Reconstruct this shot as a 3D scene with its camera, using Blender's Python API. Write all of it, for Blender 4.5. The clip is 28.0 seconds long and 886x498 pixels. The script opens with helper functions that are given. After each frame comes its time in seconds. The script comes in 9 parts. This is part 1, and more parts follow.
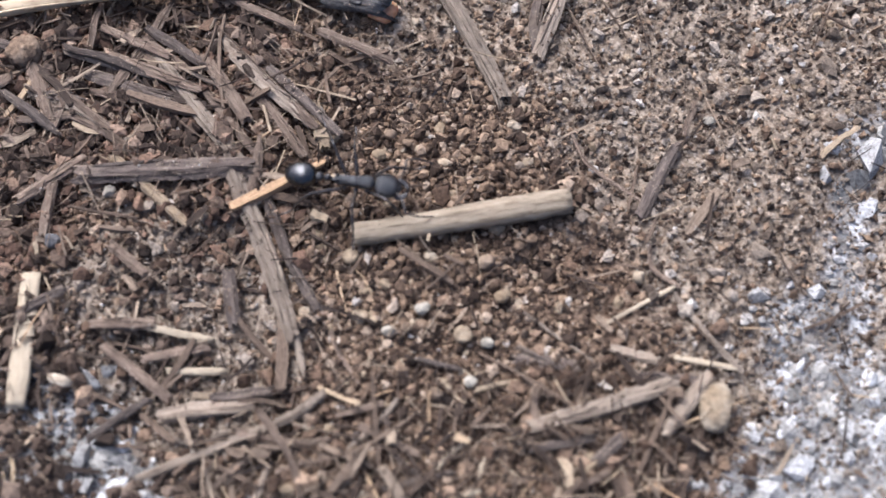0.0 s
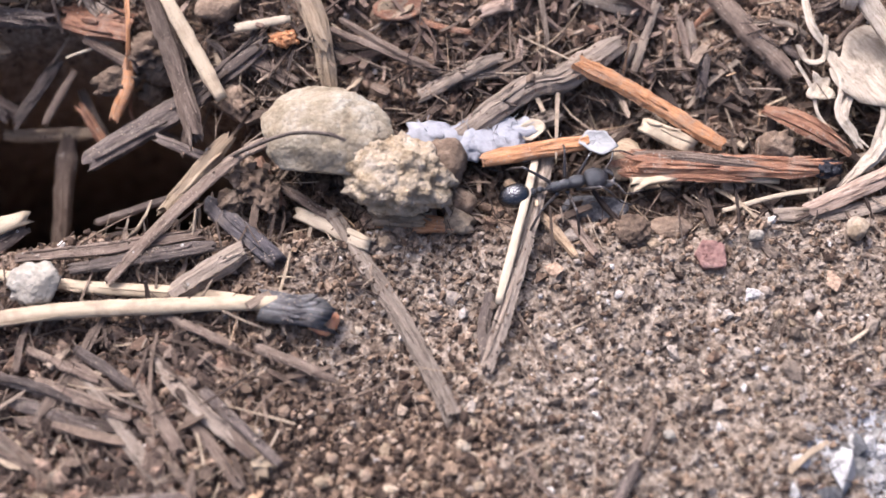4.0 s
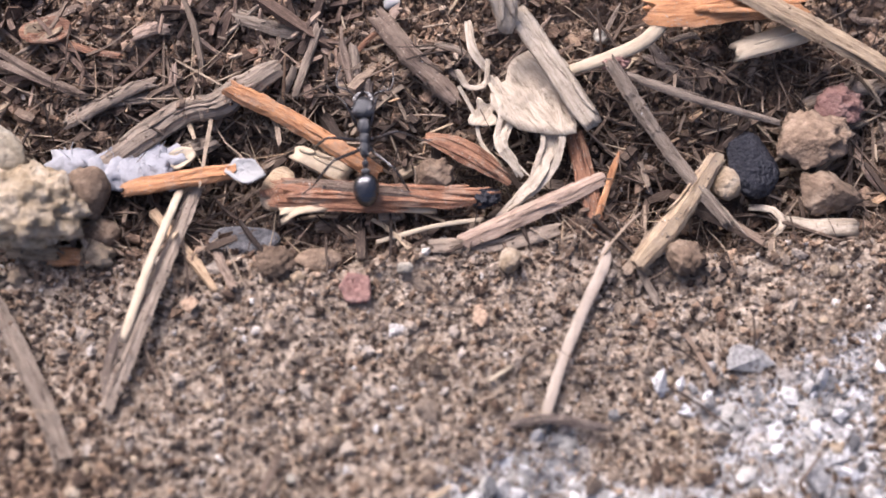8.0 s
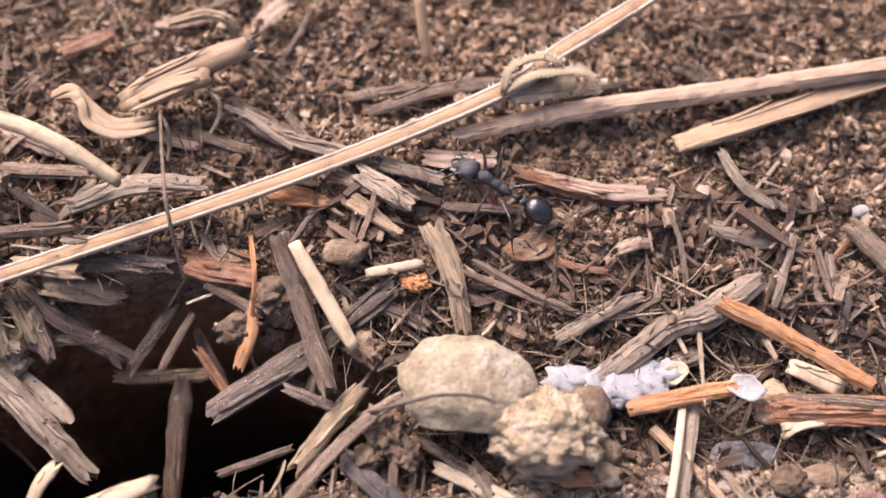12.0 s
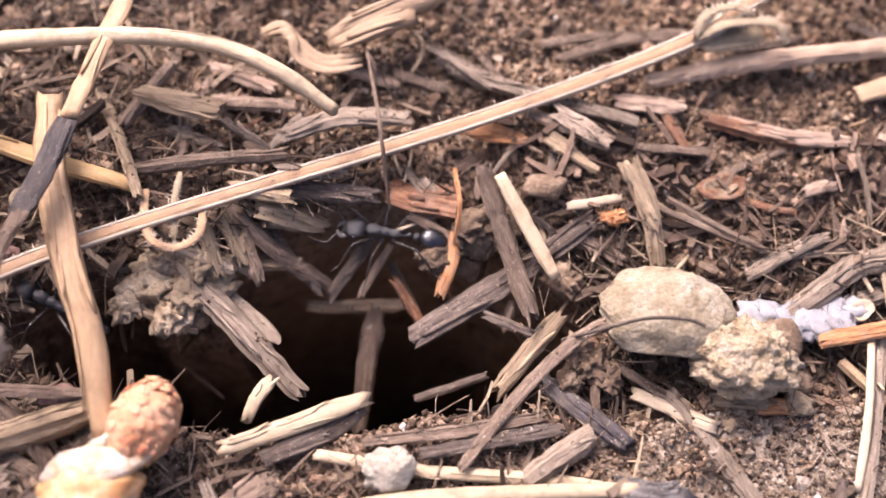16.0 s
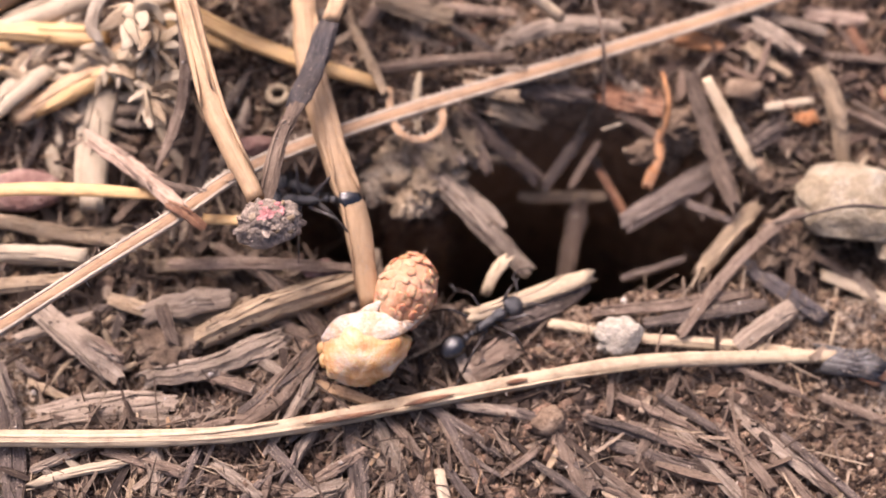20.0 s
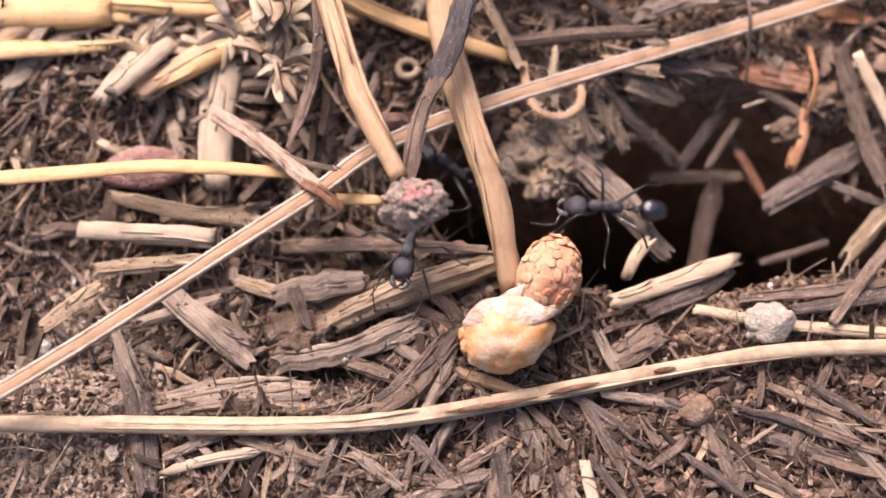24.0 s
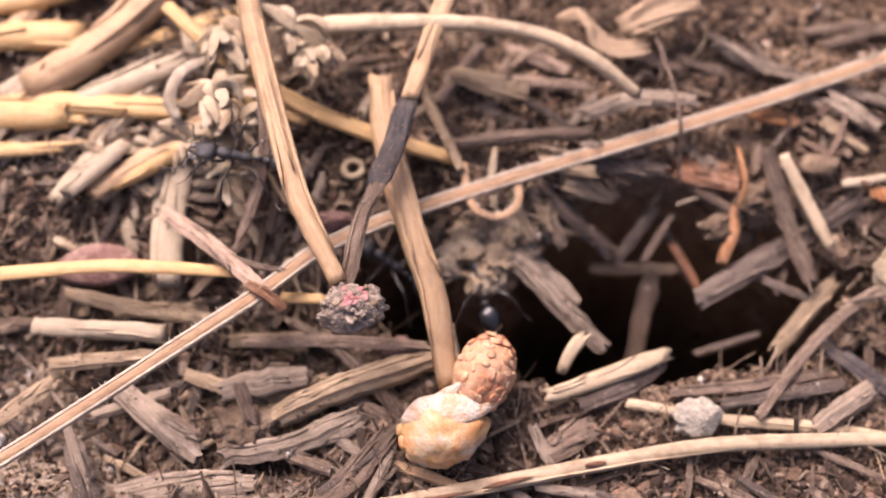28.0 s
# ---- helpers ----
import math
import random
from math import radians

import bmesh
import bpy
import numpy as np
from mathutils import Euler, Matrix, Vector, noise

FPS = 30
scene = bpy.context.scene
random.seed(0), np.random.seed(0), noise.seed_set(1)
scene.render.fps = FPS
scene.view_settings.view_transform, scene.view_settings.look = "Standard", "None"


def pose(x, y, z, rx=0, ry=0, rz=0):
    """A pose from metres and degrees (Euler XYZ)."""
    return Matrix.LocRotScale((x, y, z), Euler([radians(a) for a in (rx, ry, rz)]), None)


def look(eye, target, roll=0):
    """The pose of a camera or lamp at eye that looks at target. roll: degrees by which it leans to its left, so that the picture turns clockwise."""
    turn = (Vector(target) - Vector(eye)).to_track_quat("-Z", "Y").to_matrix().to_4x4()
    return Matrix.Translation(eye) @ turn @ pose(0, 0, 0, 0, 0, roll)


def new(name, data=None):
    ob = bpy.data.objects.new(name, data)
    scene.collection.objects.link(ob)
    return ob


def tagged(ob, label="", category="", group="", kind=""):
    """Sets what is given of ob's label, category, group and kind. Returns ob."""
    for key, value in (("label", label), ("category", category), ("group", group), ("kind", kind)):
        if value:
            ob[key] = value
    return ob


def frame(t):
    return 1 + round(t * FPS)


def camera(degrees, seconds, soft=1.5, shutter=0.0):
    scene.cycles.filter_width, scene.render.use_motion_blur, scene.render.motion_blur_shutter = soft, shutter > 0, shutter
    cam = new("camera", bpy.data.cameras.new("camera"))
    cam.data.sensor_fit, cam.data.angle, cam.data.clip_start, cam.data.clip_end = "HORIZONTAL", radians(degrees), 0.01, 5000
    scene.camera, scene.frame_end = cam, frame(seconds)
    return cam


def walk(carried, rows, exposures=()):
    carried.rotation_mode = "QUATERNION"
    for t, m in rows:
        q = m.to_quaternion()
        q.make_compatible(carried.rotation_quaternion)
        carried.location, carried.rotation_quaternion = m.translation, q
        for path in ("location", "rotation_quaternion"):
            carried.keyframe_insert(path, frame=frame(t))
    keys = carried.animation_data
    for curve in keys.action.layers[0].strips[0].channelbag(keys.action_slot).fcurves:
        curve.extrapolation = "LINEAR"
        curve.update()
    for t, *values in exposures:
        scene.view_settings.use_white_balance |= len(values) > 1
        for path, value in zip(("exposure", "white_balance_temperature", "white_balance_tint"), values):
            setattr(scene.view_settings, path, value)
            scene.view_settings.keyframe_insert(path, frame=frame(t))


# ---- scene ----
cam = camera(43.7, 28.0, 1.6)
METRES, EYE, TILT, LEAN, TURN = 0.2, 0.082, -75.0, 0.0, 0.0
ROWS = [
    (0.0, 0.0, 0.0, 0.0, 0.0, 0.0, -0.0),
    (0.5, -0.0334, -0.0069, -0.0002, -0.47, 0.65, 0.03),
    (1.0, -0.0416, 0.0055, 0.0405, -0.43, 0.63, 0.3),
    (1.5, -0.0257, 0.013, 0.06, 0.63, 1.87, 0.74),
    (2.0, 0.0, 0.011, 0.0567, 0.92, 2.94, 0.92),
    (2.5, 0.0088, 0.0132, 0.068, 0.57, 3.61, 1.06),
    (3.0, 0.0181, 0.0189, 0.0802, 0.81, 4.15, 1.3),
    (3.5, 0.0181, 0.0179, 0.083, 0.37, 4.71, 1.46),
    (5.5, 0.0578, 0.029, 0.0903, -0.97, 5.77, 1.85),
    (6.0, 0.0821, 0.0236, 0.0878, -0.58, 5.73, 1.74),
    (6.5, 0.1023, 0.0308, 0.0857, -0.34, 5.89, 1.82),
    (7.0, 0.1229, 0.0408, 0.081, -0.64, 5.98, 1.9),
    (7.5, 0.1369, 0.0431, 0.0851, -0.63, 6.16, 1.83),
    (8.0, 0.1503, 0.0368, 0.0877, -1.31, 6.15, 1.85),
    (8.5, 0.1318, 0.0287, 0.1038, -2.36, 6.41, 1.98),
    (9.0, 0.1242, 0.0316, 0.125, -2.53, 6.45, 2.24),
    (9.5, 0.1231, 0.0401, 0.1234, -2.73, 6.87, 2.54),
    (10.0, 0.1151, 0.0408, 0.1302, -2.86, 6.81, 2.75),
    (10.5, 0.0968, 0.0397, 0.1362, -2.76, 7.08, 2.94),
    (11.0, 0.0454, 0.0324, 0.1576, -2.74, 7.04, 3.24),
    (11.5, -0.0027, 0.0305, 0.1667, -1.91, 7.63, 3.2),
    (12.0, -0.043, 0.0283, 0.1622, -1.4, 8.4, 2.9),
    (12.5, -0.0458, 0.0279, 0.165, -0.97, 8.7, 2.76),
    (13.0, -0.0466, 0.0355, 0.1661, -0.65, 8.9, 2.71),
    (13.5, -0.0805, 0.0283, 0.1503, -0.76, 9.22, 2.25),
    (15.5, -0.1244, 0.0196, 0.1209, -1.7, 10.1, 1.54),
    (16.0, -0.1282, 0.0198, 0.1231, -1.9, 10.0, 1.48),
    (16.5, -0.1343, 0.0222, 0.1222, -2.13, 9.87, 1.45),
    (17.0, -0.1586, 0.0172, 0.1162, -2.4, 9.8, 1.34),
    (17.5, -0.1864, 0.0139, 0.1149, -2.35, 9.64, 1.19),
    (18.0, -0.2038, 0.009, 0.1045, -2.3, 9.79, 1.11),
    (18.5, -0.1942, -0.0258, 0.1114, -2.33, 9.23, 1.13),
    (19.0, -0.1988, -0.029, 0.0968, -2.63, 7.41, 1.02),
    (19.5, -0.2256, -0.0312, 0.1006, -2.71, 6.5, 0.87),
    (20.0, -0.23, -0.0271, 0.1012, -2.41, 6.2, 0.9),
    (20.5, -0.2295, -0.0235, 0.0984, -2.02, 6.14, 0.95),
    (22.5, -0.2409, -0.0233, 0.1031, -1.49, 5.62, 0.8),
    (23.0, -0.2662, -0.0093, 0.1108, -1.91, 5.32, 0.75),
    (23.5, -0.2781, -0.0052, 0.1175, -1.45, 4.99, 0.56),
    (24.0, -0.279, -0.0066, 0.1057, -1.35, 5.03, 0.47),
    (24.5, -0.2714, -0.0146, 0.0974, -1.19, 4.9, 0.34),
    (25.0, -0.268, -0.0222, 0.1005, -1.1, 4.64, 0.21),
    (25.5, -0.2486, -0.031, 0.106, -1.03, 4.49, 0.12),
    (26.0, -0.2423, -0.0325, 0.1095, -1.15, 4.57, 0.1),
    (26.5, -0.2539, -0.0303, 0.1162, -1.64, 4.7, 0.3),
    (27.0, -0.2623, -0.0298, 0.1317, -1.76, 5.27, 0.31),
    (27.5, -0.2528, -0.0285, 0.1357, -1.66, 6.11, 0.38),
    (28.0, -0.2566, -0.0283, 0.1322, -1.67, 6.6, 0.46),
]
cam.data.dof.use_dof, cam.data.dof.focus_distance, cam.data.dof.aperture_fstop = True, 0.0883, 14.0
walk(cam, [(t, pose(0, 0, EYE, TILT, LEAN, TURN) @ pose(METRES * x, METRES * y, METRES * z, 90 + pitch, roll, yaw)) for t, x, y, z, yaw, pitch, roll in ROWS],
     [(0, 0.69, 5380, 13), (1, 0.76, 5500, 17), (3, 1.0, 5580, 19), (7, 0.86, 5700, 20), (9, 0.89, 5850, 21), (13, 1.06, 6320, 27), (16, 1.18, 6300, 29), (18, 0.99, 6380, 29), (25, 0.85, 6500, 30), (28, 0.77, 6560, 32)])

# world, sun and exposure
SUN_HEIGHT, SUN_TURN = 48.0, 330.0
world = bpy.data.worlds.new("world")
scene.world = world
world.use_nodes = True
wn = world.node_tree
sky = wn.nodes.new("ShaderNodeTexSky")
sky.sky_type, sky.sun_disc = "NISHITA", False
sky.sun_elevation, sky.sun_rotation = radians(SUN_HEIGHT), radians(SUN_TURN)
sky.dust_density, sky.air_density = 9.0, 0.8
wn.nodes["Background"].inputs["Strength"].default_value = 0.13
wn.links.new(sky.outputs["Color"], wn.nodes["Background"].inputs["Color"])
sun = new("sun", bpy.data.lights.new("sun", "SUN"))
sun.data.energy, sun.data.angle, sun.data.color = 2.6, radians(26), (1.0, 0.93, 0.84)
_a, _e = radians(SUN_TURN), radians(SUN_HEIGHT)
sun.matrix_world = look((math.sin(_a), math.cos(_a), 1), (math.sin(_a) - math.sin(_a) * math.cos(_e), math.cos(_a) - math.cos(_a) * math.cos(_e), 1 - math.sin(_e)))

MM = 0.001


# ---- materials ----
def nodes_of(name, rough=0.8, spec=0.3):
    m = bpy.data.materials.new(name)
    m.use_nodes = True
    nt = m.node_tree
    b = nt.nodes["Principled BSDF"]
    b.inputs["Roughness"].default_value = rough
    b.inputs["Specular IOR Level"].default_value = spec
    return m, nt, b


def ramp(nt, fac, stops):
    r = nt.nodes.new("ShaderNodeValToRGB")
    e = r.color_ramp.elements
    while len(e) < len(stops):
        e.new(0.5)
    for el, (p, c) in zip(e, stops):
        el.position, el.color = p, (*c, 1)
    nt.links.new(fac, r.inputs["Fac"])
    return r.outputs["Color"]


def mapped(nt, source, scale):
    mp = nt.nodes.new("ShaderNodeMapping")
    mp.inputs["Scale"].default_value = scale
    nt.links.new(source, mp.inputs["Vector"])
    return mp.outputs["Vector"]


def noise_of(nt, vec, scale, detail=4.0, rough=0.6, distort=0.0):
    n = nt.nodes.new("ShaderNodeTexNoise")
    n.inputs["Scale"].default_value, n.inputs["Detail"].default_value = scale, detail
    n.inputs["Roughness"].default_value, n.inputs["Distortion"].default_value = rough, distort
    nt.links.new(vec, n.inputs["Vector"])
    return n.outputs["Fac"]


def cells_of(nt, vec, scale, feature="F1"):
    n = nt.nodes.new("ShaderNodeTexVoronoi")
    n.feature = feature
    n.inputs["Scale"].default_value = scale
    nt.links.new(vec, n.inputs["Vector"])
    return n


def math_of(nt, op, a, b=None):
    n = nt.nodes.new("ShaderNodeMath")
    n.operation = op
    for i, v in enumerate((a, b)):
        if v is None:
            continue
        if isinstance(v, (int, float)):
            n.inputs[i].default_value = v
        else:
            nt.links.new(v, n.inputs[i])
    return n.outputs[0]


def mix_of(nt, fac, a, b, blend="MIX"):
    n = nt.nodes.new("ShaderNodeMix")
    n.data_type, n.blend_type = "RGBA", blend
    for i, v in ((0, fac), (6, a), (7, b)):
        if isinstance(v, (int, float)):
            n.inputs[i].default_value = v
        elif isinstance(v, tuple):
            n.inputs[i].default_value = (*v, 1)
        else:
            nt.links.new(v, n.inputs[i])
    return n.outputs[2]


def bump_of(nt, b, height, strength, dist):
    n = nt.nodes.new("ShaderNodeBump")
    n.inputs["Strength"].default_value, n.inputs["Distance"].default_value = strength, dist
    nt.links.new(height, n.inputs["Height"])
    nt.links.new(n.outputs["Normal"], b.inputs["Normal"])


def vary(nt, col, spread=0.35):
    """Each thing a little lighter or darker than the next."""
    info = nt.nodes.new("ShaderNodeObjectInfo")
    v = math_of(nt, "MULTIPLY_ADD", info.outputs["Random"], 2 * spread)
    v.node.inputs[2].default_value = 1 - spread
    h = nt.nodes.new("ShaderNodeHueSaturation")
    nt.links.new(v, h.inputs["Value"])
    nt.links.new(col, h.inputs["Color"])
    return h.outputs["Color"]


def fibre_material(name, dark, mid, light, rough=0.75, spec=0.25, spread=0.25, stain=(0.08, 0.055, 0.04), stain_amount=0.55, pitch=2.6, bump=0.5, cracks=0.3):
    """Wood and straw: streaks along the length (UV in millimetres), stains and soil specks."""
    m, nt, b = nodes_of(name, rough, spec)
    uv = nt.nodes.new("ShaderNodeUVMap").outputs["UV"]
    geo = nt.nodes.new("ShaderNodeNewGeometry")
    pos = mapped(nt, geo.outputs["Position"], (1000, 1000, 1000))
    streak = noise_of(nt, mapped(nt, uv, (0.24, pitch * 0.8, 1)), 1.6, 5, 0.65, 0.12)
    fine = noise_of(nt, mapped(nt, uv, (0.5, pitch * 3.0, 1)), 2.4, 5, 0.7)
    both = math_of(nt, "ADD", math_of(nt, "MULTIPLY", streak, 0.5), math_of(nt, "MULTIPLY", fine, 0.5))
    wide = 1.0 if cracks > 0.2 else 0.5
    col = ramp(nt, both, [(0.5 - 0.2 / wide + 0.06, dark), (0.49, mid), (0.5 + 0.2 / wide - 0.06, light)])
    blotch = noise_of(nt, pos, 0.35, 5, 0.65)
    col = mix_of(nt, math_of(nt, "MULTIPLY", ramp(nt, blotch, [(0.5, (0, 0, 0)), (0.72, (1, 1, 1))]), stain_amount), col, stain)
    crevice = ramp(nt, streak, [(0.32, (1, 1, 1)), (0.38, (0, 0, 0))])
    col = mix_of(nt, math_of(nt, "MULTIPLY", crevice, cracks), col, tuple(0.5 * c for c in dark))
    dusting = noise_of(nt, pos, 0.55, 6, 0.75, 0.5)
    col = mix_of(nt, math_of(nt, "MULTIPLY", ramp(nt, dusting, [(0.5, (0, 0, 0)), (0.66, (1, 1, 1))]), min(0.55, cracks * 1.9) * (0.55 if mid[0] < 0.2 else 1.0)), col, (0.285, 0.225, 0.165))
    speck = cells_of(nt, pos, 3.4)
    grit = math_of(nt, "LESS_THAN", speck.outputs["Distance"], 0.2)
    dirt = noise_of(nt, pos, 0.8, 2, 0.5)
    col = mix_of(nt, math_of(nt, "MULTIPLY", grit, math_of(nt, "GREATER_THAN", dirt, 0.5)), col, (0.33, 0.26, 0.19))
    nt.links.new(vary(nt, col, spread), b.inputs["Base Color"])
    crack = ramp(nt, streak, [(0.3, (0, 0, 0)), (0.45, (1, 1, 1))])
    pores = noise_of(nt, pos, 7.0, 3, 0.7)
    bump_of(nt, b, math_of(nt, "ADD", math_of(nt, "ADD", both, math_of(nt, "MULTIPLY", pores, 0.6)), math_of(nt, "MULTIPLY", crack, 0.5)), min(1.0, bump * 1.8), 0.00022 if cracks > 0.2 else 0.00008)
    return m


def mineral_material(name, stops, scale, rough=0.9, bump=0.6, spread=0.15, grains=True):
    """Stone and earth: blotches, grains and pits, in millimetres."""
    m, nt, b = nodes_of(name, rough, 0.25)
    geo = nt.nodes.new("ShaderNodeNewGeometry")
    pos = mapped(nt, geo.outputs["Position"], (1000, 1000, 1000))
    big = noise_of(nt, pos, scale, 5, 0.65, 0.4)
    col = ramp(nt, big, stops)
    v = cells_of(nt, pos, 3.0)
    if grains:
        tone = nt.nodes.new("ShaderNodeSeparateColor")
        nt.links.new(v.outputs["Color"], tone.inputs[0])
        col = mix_of(nt, 0.45, col, ramp(nt, tone.outputs[0], [(0.0, (0.45, 0.45, 0.45)), (0.7, (1.0, 1.0, 1.0)), (1.0, (1.0, 1.0, 1.0))]), "MULTIPLY")
    nt.links.new(vary(nt, col, spread), b.inputs["Base Color"])
    fine = noise_of(nt, pos, 2.5, 4, 0.7)
    bump_of(nt, b, math_of(nt, "ADD", fine, math_of(nt, "MULTIPLY", v.outputs["Distance"], -0.6)), bump, 0.0003)
    return m


def island_material(name, stops, rough=0.85, streaked=False, spec=0.25):
    """Loose stuff: each grain or fibre takes its own tone."""
    m, nt, b = nodes_of(name, rough, spec)
    geo = nt.nodes.new("ShaderNodeNewGeometry")
    pos = mapped(nt, geo.outputs["Position"], (1000, 1000, 1000))
    col = ramp(nt, geo.outputs["Random Per Island"], stops)
    f = noise_of(nt, pos, 3.5, 4, 0.7)
    if streaked:
        uv = nt.nodes.new("ShaderNodeUVMap").outputs["UV"]
        s = noise_of(nt, mapped(nt, uv, (0.4, 5.0, 1)), 1.8, 4, 0.65, 0.4)
        f = math_of(nt, "ADD", math_of(nt, "MULTIPLY", f, 0.4), math_of(nt, "MULTIPLY", s, 0.6))
        col = mix_of(nt, ramp(nt, s, [(0.56, (0, 0, 0)), (0.7, (1, 1, 1))]), col, mix_of(nt, 0.3, col, (0.36, 0.29, 0.22)))
    col = mix_of(nt, 0.8, col, ramp(nt, f, [(0.36, (0.3, 0.28, 0.27)), (0.58, (1.0, 1.0, 1.0))]), "MULTIPLY")
    nt.links.new(col, b.inputs["Base Color"])
    bump_of(nt, b, f, 0.7, 0.0002)
    return m


